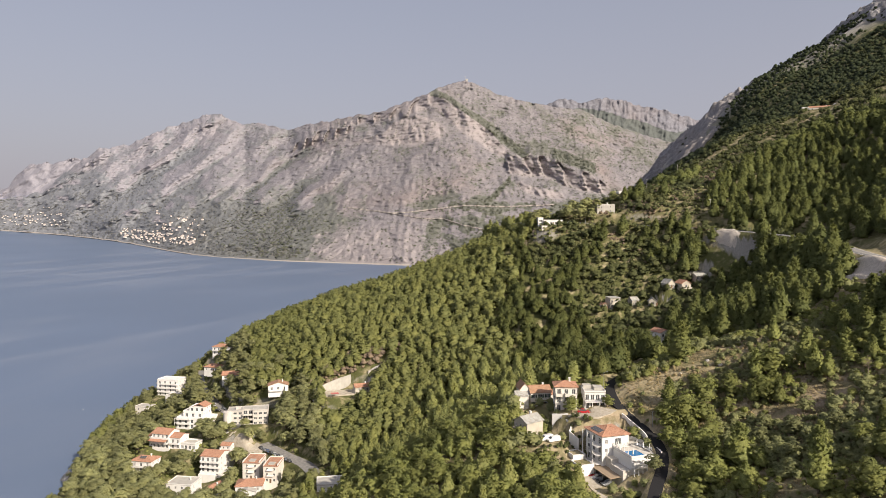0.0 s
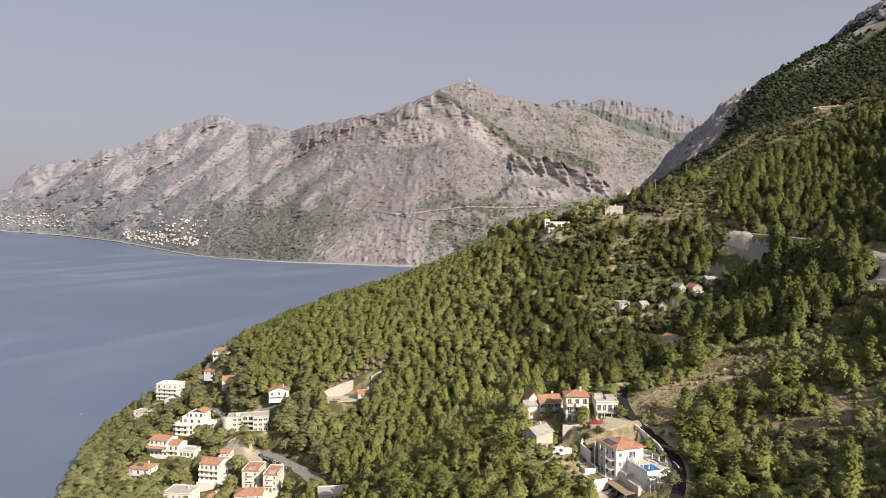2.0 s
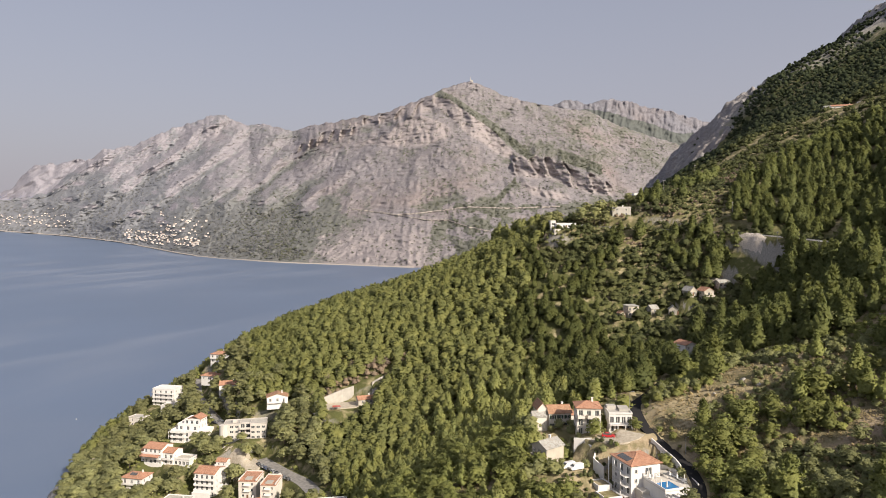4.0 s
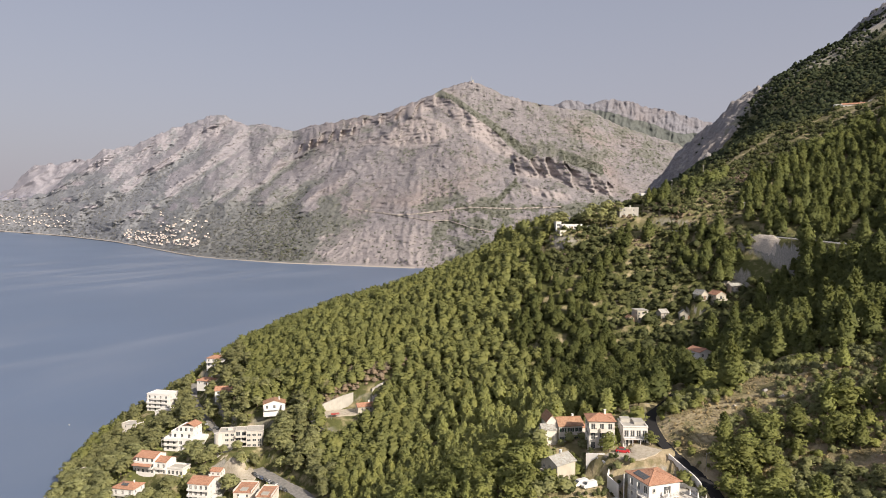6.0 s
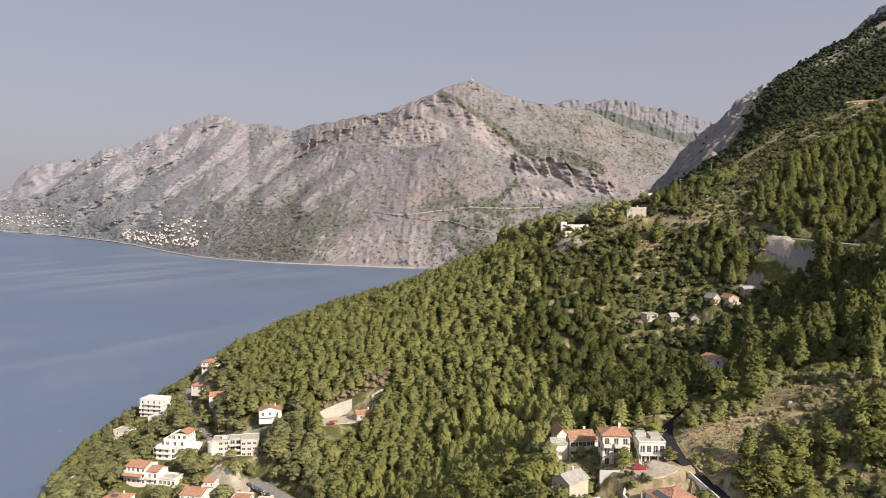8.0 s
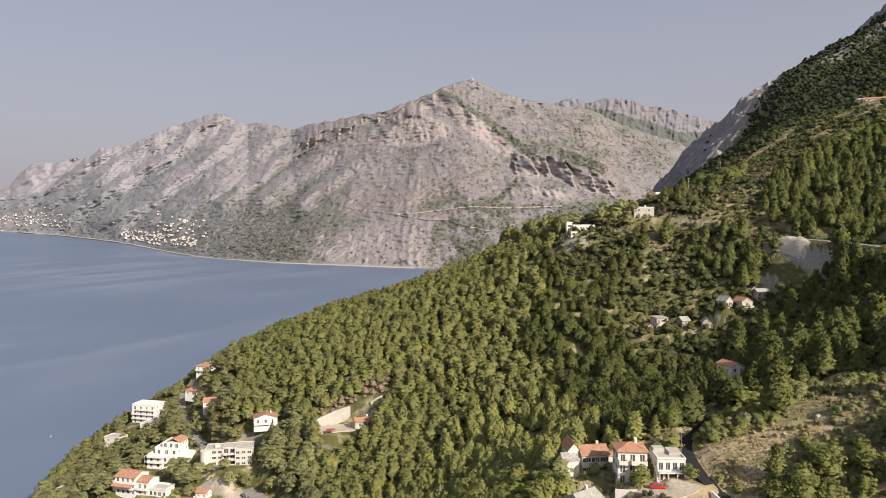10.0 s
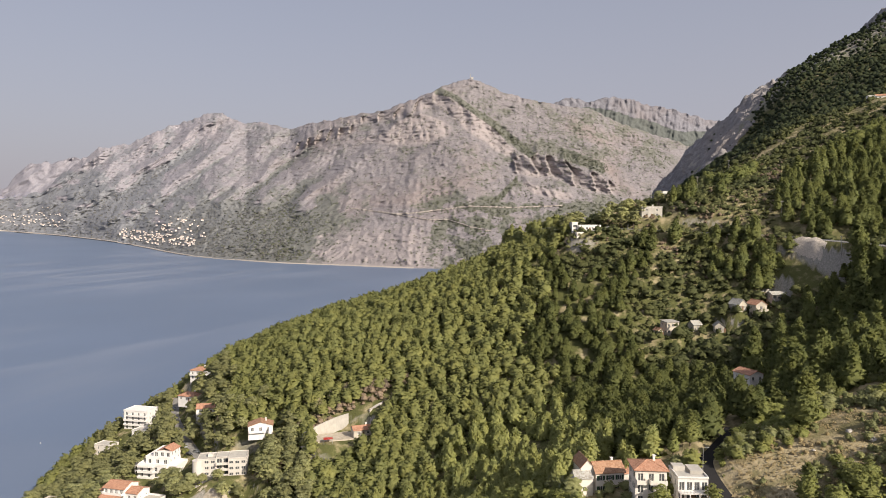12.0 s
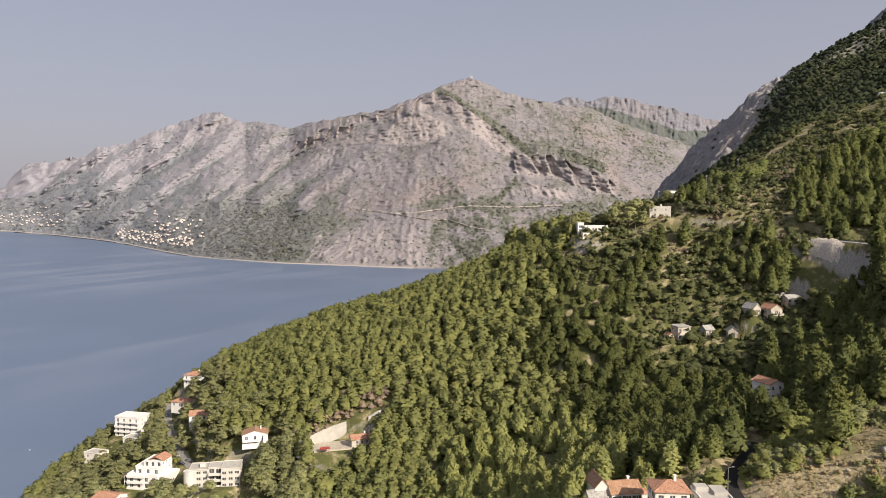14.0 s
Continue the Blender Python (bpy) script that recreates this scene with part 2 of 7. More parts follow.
# ---- ground material: dry grass, bare earth, litter under the pines, limestone on steep faces ----
GROUND, nt, b = mat("hillside", (0.2, 0.17, 0.1), 0.95, 0, 0.1)
geo = nt.nodes.new("ShaderNodeNewGeometry")
sep = nt.nodes.new("ShaderNodeSeparateXYZ")
nt.links.new(geo.outputs["Normal"], sep.inputs[0])
n_big, n_mid, n_fine = tex_noise(nt, 0.03, 5), tex_noise(nt, 0.16, 6), tex_noise(nt, 1.3, 6)
grass = mix(nt, ramp(nt, n_mid, [(0.35, bw(0)), (0.65, bw(1))]), (0.255, 0.212, 0.126), (0.405, 0.342, 0.216))
earth = mix(nt, ramp(nt, n_fine, [(0.35, bw(0)), (0.7, bw(1))]), (0.20, 0.145, 0.105), (0.40, 0.32, 0.255))
green = mix(nt, n_fine, (0.05, 0.06, 0.022), (0.13, 0.135, 0.05))
c = mix(nt, ramp(nt, n_big, [(0.54, bw(0)), (0.70, bw(0.8))]), grass, earth)
c = mix(nt, ramp(nt, n_mid, [(0.42, bw(0.55)), (0.54, bw(0))]), c, green)
rock = mix(nt, ramp(nt, n_fine, [(0.3, bw(0)), (0.7, bw(1))]), (0.21, 0.20, 0.18), (0.40, 0.38, 0.345))
north = nt.nodes.new("ShaderNodeSeparateXYZ")     # the slopes past the hamlet are greener
nt.links.new(geo.outputs["Position"], north.inputs[0])
shrubby = nt.nodes.new("ShaderNodeMapRange")
shrubby.inputs[1].default_value, shrubby.inputs[2].default_value, shrubby.inputs[4].default_value = 295, 330, 0.95
nt.links.new(north.outputs["Y"], shrubby.inputs[0])
lower = nt.nodes.new("ShaderNodeMapRange")      # and greener in the gully than on the high terraces
lower.inputs[1].default_value, lower.inputs[2].default_value, lower.inputs[3].default_value = 155, 128, 0.35
nt.links.new(north.outputs["Z"], lower.inputs[0])
flank = nt.nodes.new("ShaderNodeMapRange")      # low green growth on the far flank
flank.inputs[1].default_value, flank.inputs[2].default_value = 595, 640
nt.links.new(north.outputs["Y"], flank.inputs[0])
c = mix(nt, mix(nt, 1.0, mix(nt, 1.0, shrubby.outputs[0], mix(nt, 1.0, lower.outputs[0], flank.outputs[0], "LIGHTEN"), "MULTIPLY"), ramp(nt, n_mid, [(0.50, bw(1)), (0.74, bw(0))]), "MULTIPLY"), c, green)
c = mix(nt, ramp(nt, sep.outputs["Z"], [(0.44, bw(1)), (0.56, bw(0))]), c, rock)
posn = nt.nodes.new("ShaderNodeSeparateXYZ")
nt.links.new(geo.outputs["Position"], posn.inputs[0])
crag = nt.nodes.new("ShaderNodeMapRange")        # bare limestone along the far crest
crag.inputs[1].default_value, crag.inputs[2].default_value = 900, 960
nt.links.new(posn.outputs["Y"], crag.inputs[0])
c = mix(nt, crag.outputs[0], c, rock)
nt.links.new(c, b.inputs["Base Color"])
bump(nt, b, n_fine, 0.8, 0.5)

# far limestone mountains: broken pale rock, scrub where the cover attribute has it
def karst_mat(name, pale, shade, scrub, cover=None):
    m, nt, b = mat(name, pale, 0.95, 0, 0.1)
    geo = nt.nodes.new("ShaderNodeNewGeometry")
    pos = nt.nodes.new("ShaderNodeSeparateXYZ")
    nt.links.new(geo.outputs["Position"], pos.inputs[0])
    n2, n3 = tex_noise(nt, 0.045, 4, 0.8), tex_noise(nt, 0.006, 6, 0.7)
    n4, n5 = tex_noise(nt, 0.07, 4, 0.9), tex_noise(nt, 0.16, 3, 0.9)
    c = mix(nt, ramp(nt, n3, [(0.36, bw(0)), (0.64, bw(1))]), shade, pale)
    c = mix(nt, ramp(nt, n4, [(0.36, bw(0.35)), (0.50, bw(0))]), c, tuple(v * 0.72 for v in shade))
    c = mix(nt, ramp(nt, n4, [(0.52, bw(0)), (0.66, bw(0.7))]), c, tuple(v * 1.30 for v in pale))
    c = mix(nt, ramp(nt, n5, [(0.36, bw(0.5)), (0.48, bw(0))]), c, tuple(v * 0.62 for v in shade))
    c = mix(nt, ramp(nt, n5, [(0.54, bw(0)), (0.66, bw(0.5))]), c, tuple(v * 1.28 for v in pale))
    c = mix(nt, ramp(nt, tex_noise(nt, 0.0022, 4), [(0.52, bw(0)), (0.72, bw(0.6))]), c, (pale[0] * 1.05, pale[1] * 0.92, pale[2] * 0.82))
    # distance haze on the western range, mixed into the stone colour by position
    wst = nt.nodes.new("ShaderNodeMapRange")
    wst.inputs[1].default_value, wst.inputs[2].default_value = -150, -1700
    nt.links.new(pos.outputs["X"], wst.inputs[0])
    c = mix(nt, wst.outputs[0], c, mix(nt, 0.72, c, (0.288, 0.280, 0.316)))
    if cover:
        at = nt.nodes.new("ShaderNodeAttribute")
        at.attribute_name = "bare"
        c = mix(nt, at.outputs["Fac"], c, mix(nt, n4, tuple(v * 1.02 for v in pale), tuple(v * f for v, f in zip(pale, (1.5, 1.42, 1.32)))))
        at = nt.nodes.new("ShaderNodeAttribute")
        at.attribute_name = cover
        sub = nt.nodes.new("ShaderNodeMath")
        sub.operation = "ADD"
        nt.links.new(at.outputs["Fac"], sub.inputs[0])
        nt.links.new(n2, sub.inputs[1])
        k = ramp(nt, sub.outputs[0], [(0.72, bw(0)), (0.92, bw(0.9))])
        # scrub to the west is paled and blued as haze too
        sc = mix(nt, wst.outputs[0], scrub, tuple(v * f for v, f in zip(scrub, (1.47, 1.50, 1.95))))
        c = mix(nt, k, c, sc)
    nt.links.new(c, b.inputs["Base Color"])
    bump(nt, b, mix(nt, 0.5, n4, n5), 0.8, 6.0)
    return m


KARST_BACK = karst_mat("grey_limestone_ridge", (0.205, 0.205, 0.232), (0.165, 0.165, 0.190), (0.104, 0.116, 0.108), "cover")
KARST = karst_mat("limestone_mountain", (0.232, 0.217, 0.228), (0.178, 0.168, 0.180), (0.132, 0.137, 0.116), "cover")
# bluish, low-contrast colours hold the haze over the farthest range
KARST_FAR = karst_mat("hazed_limestone_range", (0.170, 0.168, 0.198), (0.158, 0.157, 0.186), (0.140, 0.146, 0.168), "cover")

# sea
SEA, nt, b = mat("sea_water", (0.07, 0.10, 0.15), 0.42, 0, 0.35)
s3 = tex_noise(nt, 0.004, 1, 0.5, stretch=(0.8, 1.0, 1))
c = mix(nt, ramp(nt, s3, [(0.4, bw(0)), (0.7, bw(1))]), (0.098, 0.137, 0.214), (0.107, 0.148, 0.230))
# slicks: long pale bands that wander with the current
tco, mpg = nt.nodes.new("ShaderNodeTexCoord"), nt.nodes.new("ShaderNodeMapping")
mpg.vector_type = "TEXTURE"
mpg.inputs["Rotation"].default_value = (0, 0, radians(-17))
mpg.inputs["Scale"].default_value = (1.0, 4.5, 1)
nt.links.new(tco.outputs["Object"], mpg.inputs[0])
drift = nt.nodes.new("ShaderNodeTexNoise")
drift.inputs["Scale"].default_value, drift.inputs["Detail"].default_value, drift.inputs["Roughness"].default_value, drift.inputs["Distortion"].default_value = 0.0042, 4, 0.5, 0.9
nt.links.new(mpg.outputs[0], drift.inputs["Vector"])
band = ramp(nt, drift.outputs["Fac"], [(0.50, bw(0)), (0.56, bw(1)), (0.60, bw(0.35)), (0.68, bw(0))])
patch = ramp(nt, tex_noise(nt, 0.0013, 2, 0.5), [(0.42, bw(0)), (0.58, bw(1))])
slick = mix(nt, 1.0, band, patch, "MULTIPLY")
c = mix(nt, slick, c, mix(nt, 0.42, c, (0.25, 0.275, 0.335)))
nt.links.new(c, b.inputs["Base Color"])
nt.links.new(ramp(nt, slick, [(0.0, bw(0.42)), (1.0, bw(0.5))]), b.inputs["Roughness"])

# ---- roads and pads of the two settlements ----


def glide(pts, n=5):
    """A smooth line through the given points."""
    out = []
    for i in range(len(pts) - 1):
        p0, p1, p2, p3 = (Vector(pts[max(i - 1, 0)]), Vector(pts[i]), Vector(pts[i + 1]), Vector(pts[min(i + 2, len(pts) - 1)]))
        for k in range(n):
            t = k / n
            out.append(tuple(0.5 * (2 * p1 + (p2 - p0) * t + (2 * p0 - 5 * p1 + 4 * p2 - p3) * t * t + (3 * p1 - p0 - 3 * p2 + p3) * t ** 3)))
    return out + [pts[-1]]


LANE = glide([(40, 150, 61.5), (48, 165, 65), (56, 182, 68.5), (61.7, 194.6, 71), (65.5, 202, 73), (68, 209, 75.3), (68.9, 216, 76.4), (68.4, 223, 77.8), (66, 229, 79.5), (63.3, 235, 81.6), (61.6, 243, 83.6), (63.2, 257, 85.5), (69, 265.5, 86.4), (75, 273, 87.3), (80, 281, 87.8)])
HIGHWAY = glide([(205, 120, 122), (190, 200, 128), (180, 240, 131), (177, 280, 133.5), (188, 330, 137), (190, 370, 139.5), (178, 405, 141.5), (162, 430, 143), (126, 455, 144.5), (94, 472, 146), (60, 500, 146), (40, 560, 140)])
ROADS += [(LANE, 2.2, 3), (HIGHWAY, 4.0, 7)]


def site(x, y, z, r):
    PADS.append((x, y, z, r))
    return x, y, z


# house sites of the seaside village
S_TOP = site(-176, 541, 42.5, 9)
S_RED = site(-170, 505, 36.8, 7)
S_LOW = site(-145, 466, 40.0, 7)
S_STAIR = site(-102, 420, 42.5, 10)
S_CUBE = site(-202.5, 507, 18.5, 10)
S_CUBE_LOW = site(-192, 488, 16.8, 7)
S_TERRACED = site(-153, 421, 21.0, 11)
S_HOTEL = site(-115, 402, 28.5, 13)
S_BALCONY = site(-158, 391, 18.0, 11)
S_SOLAR = site(-164.5, 374, 10.5, 8)
S_TALL = site(-125.5, 372, 8.5, 9)
S_CREAM = site(-100.5, 360, 12.0, 8)
S_CREAM_TWO = site(-88.5, 353, 12.8, 7)
S_FLAT = site(-136, 354, 5.5, 9)
S_ANNEX = site(-119, 349, 7.0, 6)
S_GABLE = site(-98, 343, 9.0, 9)
S_SHED = site(-208, 416, 5.0, 7)
S_HUT_SHORE = site(-207, 471, 13.5, 6)
S_WHITE_ROOF = site(-53, 319, 22.0, 9)
S_ORANGE_ROOF = site(-45, 304, 20.0, 8)
S_QUARRY = site(-48, 403, 47.0, 5)
S_YARD = site(-62, 401, 45.5, 9)
# hamlet by the lane
S_STONE = site(36.5, 258, 77.6, 8)
S_STONE_B = site(30.5, 255.5, 77.2, 5)
S_THREE = site(44.5, 247, 79.6, 8)
S_WHITE = site(54.5, 246, 80.8, 6)
S_GREY = site(30, 237, 72.5, 8)
S_VANS = site(37, 230, 73.5, 5)
S_VILLA = site(54, 223, 69.8, 8)
S_POOL = site(61, 212, 70.5, 7)
S_CARPORT = site(50, 212, 66.0, 5)
# upper slope
S_RIDGE = site(75, 473, 145.0, 9)
S_UPPER = site(113, 481, 153.0, 8)
S_UPPER_TWO = site(137, 521, 166.5, 6)
S_RED_LONG = site(324, 591, 241.5, 12)
S_HUT = site(100, 401, 96.8, 5)
S_HUT_LOW = site(94, 399, 96.0, 3)
S_RUIN = site(112, 401, 98.5, 3)
S_RUIN_TWO = site(122, 397, 98.5, 3.5)
S_CHAPEL = site(132, 400, 108.5, 4)
S_ORANGE = site(140, 398, 105.8, 4)
S_RUIN_THREE = site(151, 402, 110.0, 4)
S_TREES = site(103, 322, 87.0, 6)
S_TREES_LOW = site(96, 305, 88.0, 5)
STREET = glide([(-190, 535, 30), (-178, 500, 28), (-158, 462, 28), (-142, 436, 27), (-131, 416, 26.5), (-128, 396, 23)], 3)
YARD = glide([(57.2, 238.0, 82.2), (55, 236, 81.6), (51, 235, 80.8), (46, 239, 80.2)], 4)
CARPARK = glide([(-103, 386, 20.8), (-97, 380, 20.5), (-84, 366, 20.3), (-73, 355, 20.3), (-64, 338, 21.5)], 3)
ROADS += [(STREET, 2.6, 9), (CARPARK, 4.5, 4), (YARD, 4.4, 4)]


# ---- ground sheet ----
gx = np.concatenate([np.linspace(-2600, -420, 10), np.linspace(-400, -262, 12), np.linspace(-255, 330, 261), np.geomspace(335, 2600, 70)])
gy = np.concatenate([np.linspace(-1500, 60, 16), np.linspace(80, 140, 13), np.linspace(142, 640, 235), np.geomspace(645, 1400, 90), np.linspace(1430, 2000, 8)])
GXX, GYY = np.meshgrid(gx, gy)
GZ = height(GXX, GYY)
GZ = np.where(GXX < -262, np.minimum(GZ, -6) - np.maximum(-262 - GXX, 0) * 0.2, GZ)
GZ = np.maximum(GZ, -60)
ground = tagged(new("ground", grid_mesh("ground", np.stack([GXX, GYY, GZ], -1), GROUND)), "dry grassy hillside with limestone outcrops above the sea", "hillside", kind="structure")


# bare crags along the far crest
CRAG = karst_mat("grey_crag", (0.27, 0.262, 0.265), (0.17, 0.166, 0.172), (0.07, 0.085, 0.05))


def crag_patch(x0, x1, y0, y1, mask, label):
    X, Y = np.meshgrid(np.arange(x0, x1, 2.1), np.arange(y0, y1, 2.1))
    Z = height(X, Y)
    m = mask(X, Y + 60 * (fbm(X / 28, Y / 28, 4, 91) - 0.5))
    edge = smooth(0, 25, X - x0) * smooth(0, 25, x1 - X) * smooth(0, 25, Y - y0)
    m = m * edge
    rough = (fbm(X / 30, Y / 55, 5, 95, True) - 0.42) * 24 + (fbm(X / 8, Y / 14, 3, 99, True) - 0.5) * 8
    Z = Z + m * np.maximum(rough - 2.0, -4) - (1 - m) ** 2 * 14
    return tagged(new("rocky_crest", grid_mesh("rocky_crest", np.stack([X, Y, Z], -1), CRAG, False)), label, "rock", kind="structure")


crag_patch(205, 560, 850, 1085, lambda x, y: smooth(0, 18, y - 815) * smooth(0, 22, 288 + 0.86 * (y - 820) - x), "bare grey limestone spur on the mountain's crest")
crag_patch(540, 800, 850, 1085, lambda x, y: smooth(0, 18, y - 880) * smooth(0, 22, x - 575), "grey limestone crags on the summit edge")


SHORE_SLOPE = [(-0.70, -0.012), (-0.66, -0.014), (-0.55, -0.022), (-0.48, -0.030), (-0.44, -0.0368), (-0.39, -0.047), (-0.34, -0.0535), (-0.25, -0.059), (-0.17, -0.0615), (-0.06, -0.0655), (0.1, -0.068), (0.6, -0.07)]
SHORE_DIST = [(-0.70, 4450), (-0.55, 4000), (-0.44, 3420), (-0.39, 3100), (-0.34, 2820), (-0.25, 2520), (-0.17, 2410), (-0.06, 2260), (0.1, 2180), (0.6, 2120)]


def profile(u, pts):
    return np.interp(u, [p[0] for p in pts], [p[1] for p in pts])


def soft_profile(u, pts):
    return (profile(u - 0.02, pts) + 2 * profile(u, pts) + profile(u + 0.02, pts)) / 4


def sea_level(u, d):
    """The far bay is drawn in to the view's end, its surface lifted to fit the camera's view."""
    ds = soft_profile(u, SHORE_DIST)
    lift = np.maximum(148 + soft_profile(u, SHORE_SLOPE) * ds, 0)
    return lift * np.clip((d - 2300) / (ds - 2300 + 1), 0, 1.15) ** 1.5 * (d > 2300)


su = np.linspace(-1.1, 1.1, 120)
sd = np.concatenate([np.linspace(60, 2800, 40), np.linspace(2850, 4990, 60)])
SU, SD = np.meshgrid(su, sd)
P = np.stack([SU * SD, SD, sea_level(SU, SD)], -1)
water = tagged(new("water", grid_mesh("water", P, SEA)), "calm blue sea with pale drifting streaks", "sea", kind="structure")
P = np.stack(np.meshgrid(np.linspace(-4000, 4000, 9), np.linspace(-4000, 61, 9)), -1)
P = np.concatenate([P, np.full((9, 9, 1), -0.05)], -1)
tagged(new("water", grid_mesh("water", P, SEA)), "open blue sea off the headland", "sea", kind="structure")


# ---- mountains across the bay ----
# bearing (sideways per metre ahead) and slope above eye level of skylines, cliff edges and drifts of scrub, traced from
# the camera's first view
CREST = [(-0.704, 0.0242), (-0.655, 0.0317), (-0.622, 0.0341), (-0.585, 0.0416), (-0.571, 0.0531), (-0.547, 0.0730), (-0.519, 0.0919), (-0.500, 0.1052), (-0.477, 0.1076), (-0.457, 0.1093), (-0.438, 0.1192), (-0.420, 0.1291), (-0.403, 0.1341), (-0.383, 0.1398), (-0.366, 0.1448), (-0.349, 0.1514), (-0.332, 0.1547), (-0.320, 0.1522), (-0.306, 0.1473), (-0.288, 0.1382), (-0.277, 0.1407), (-0.266, 0.1431), (-0.254, 0.1390), (-0.241, 0.1341), (-0.223, 0.1308), (-0.198, 0.1398), (-0.166, 0.1448), (-0.135, 0.1506), (-0.107, 0.1555), (-0.078, 0.1630), (-0.056, 0.1712), (-0.036, 0.1787), (-0.019, 0.1861), (0.000, 0.1952), (0.018, 0.2018), (0.032, 0.2034), (0.047, 0.1976), (0.069, 0.1877), (0.103, 0.1762), (0.138, 0.1696), (0.162, 0.1654), (0.183, 0.1630), (0.207, 0.1588), (0.235, 0.1448), (0.277, 0.1291), (0.325, 0.1151), (0.386, 0.0878), (0.584, 0.0259)]
FAR_CREST = [(-0.704, 0.0325), (-0.655, 0.0408), (-0.633, 0.0498), (-0.623, 0.0647), (-0.612, 0.0738), (-0.600, 0.0829), (-0.589, 0.0820), (-0.578, 0.0837), (-0.569, 0.0829), (-0.560, 0.0862), (-0.549, 0.0886), (-0.538, 0.0928), (-0.523, 0.0895), (-0.498, 0.0837), (-0.440, 0.0672)]
BACK_CREST = [(0.113, 0.1456), (0.138, 0.1613), (0.152, 0.1687), (0.169, 0.1770), (0.187, 0.1754), (0.201, 0.1712), (0.221, 0.1762), (0.241, 0.1762), (0.253, 0.1754), (0.270, 0.1729), (0.287, 0.1654), (0.297, 0.1663), (0.311, 0.1621), (0.334, 0.1555), (0.369, 0.1456), (0.501, 0.1085)]
# cliffs of the main mountain: upper edge, foot, depth of the bench behind, unevenness of the edge, depth of the ribs, steepness
CLIFFS = [
    ([(-0.145, 0.1423), (-0.110, 0.1506), (-0.078, 0.1580), (-0.053, 0.1679), (-0.019, 0.1828)],
     [(-0.145, 0.1365), (-0.110, 0.1431), (-0.074, 0.1464), (-0.036, 0.1588), (-0.014, 0.1663)], 0.012, 0.002, 12, 0.45),
    ([(-0.025, 0.1828), (0.002, 0.1778), (0.027, 0.1605), (0.051, 0.1431), (0.069, 0.1291), (0.086, 0.1085), (0.103, 0.0977)],
     [(-0.025, 0.1729), (0.002, 0.1531), (0.031, 0.1258), (0.051, 0.1151), (0.069, 0.1010), (0.086, 0.0944), (0.103, 0.0911)], 0.012, 0.003, 30, 0.42),
    ([(0.092, 0.0886), (0.098, 0.0936), (0.107, 0.0969), (0.117, 0.0911), (0.127, 0.0977), (0.135, 0.0911), (0.145, 0.0936), (0.155, 0.0886), (0.166, 0.0878), (0.174, 0.0779), (0.187, 0.0746), (0.197, 0.0663), (0.207, 0.0697), (0.221, 0.0639), (0.230, 0.0548), (0.242, 0.0441)],
     [(0.092, 0.0705), (0.117, 0.0647), (0.145, 0.0655), (0.173, 0.0531), (0.201, 0.0441), (0.242, 0.0391)], 0.016, 0.004, 14, 0.50),
    ([(-0.126, 0.1167), (-0.102, 0.1225), (-0.085, 0.1283), (-0.071, 0.1423), (-0.056, 0.1489), (-0.039, 0.1531), (-0.015, 0.1464), (0.006, 0.1349)],
     [(-0.126, 0.1118), (-0.102, 0.1134), (-0.078, 0.1093), (-0.039, 0.1093), (-0.015, 0.1167), (0.006, 0.1250)], 0.016, 0.006, 28, 0.40),
    ([(-0.225, 0.1068), (-0.192, 0.1225), (-0.159, 0.1308), (-0.126, 0.1382)],
     [(-0.225, 0.1002), (-0.192, 0.1109), (-0.159, 0.1200), (-0.126, 0.1299)], 0.014, 0.006, 34, 0.50),
    ([(0.105, 0.0606), (0.117, 0.0540), (0.138, 0.0474), (0.159, 0.0441), (0.179, 0.0383)],
     [(0.105, 0.0540), (0.121, 0.0408), (0.138, 0.0358), (0.159, 0.0325), (0.179, 0.0317)], 0.016, 0.005, 45, 0.50),
]
# the foremost spur: slope above eye level and bearing, from the shore to the shoulder under the summit
SPUR = [(-0.0649, -0.219), (-0.0402, -0.213), (-0.0071, -0.192), (0.0300, -0.159), (0.0672, -0.126), (0.1019, -0.103), (0.1374, -0.077), (0.1663, -0.048), (0.1844, -0.024)]
# the slanting spurs of the western range, in the same way
WEST_SPURS = [
    [(0.0110, -0.547), (0.0383, -0.498), (0.0672, -0.457), (0.0961, -0.407), (0.1250, -0.366), (0.1547, -0.332)],
    [(-0.0005, -0.486), (0.0218, -0.448), (0.0465, -0.407), (0.0754, -0.366), (0.1068, -0.325), (0.1349, -0.298)],
    [(0.0011, -0.407), (0.0242, -0.374), (0.0507, -0.333), (0.0754, -0.300), (0.1085, -0.267), (0.1324, -0.241)],
    [(0.0275, -0.325), (0.0507, -0.291), (0.0754, -0.258), (0.0986, -0.225), (0.1266, -0.192)],
    [(0.0325, -0.271), (0.0548, -0.238), (0.0820, -0.201), (0.1068, -0.168), (0.1374, -0.139)],
    [(0.0275, -0.572), (0.0507, -0.523), (0.0837, -0.473), (0.1275, -0.420)],
    [(0.0259, -0.205), (0.0507, -0.172), (0.0713, -0.147), (0.0961, -0.118), (0.1250, -0.085)],
    [(0.0325, -0.605), (0.0441, -0.572), (0.0672, -0.539), (0.1019, -0.500)],
]
WOODED = [(-0.407, -0.0501), (-0.382, -0.0336), (-0.341, -0.0278), (-0.316, -0.0005), (-0.283, 0.0160), (-0.242, 0.0209), (-0.219, -0.0071), (-0.209, -0.0484), (-0.225, -0.0666), (-0.325, -0.0649)]
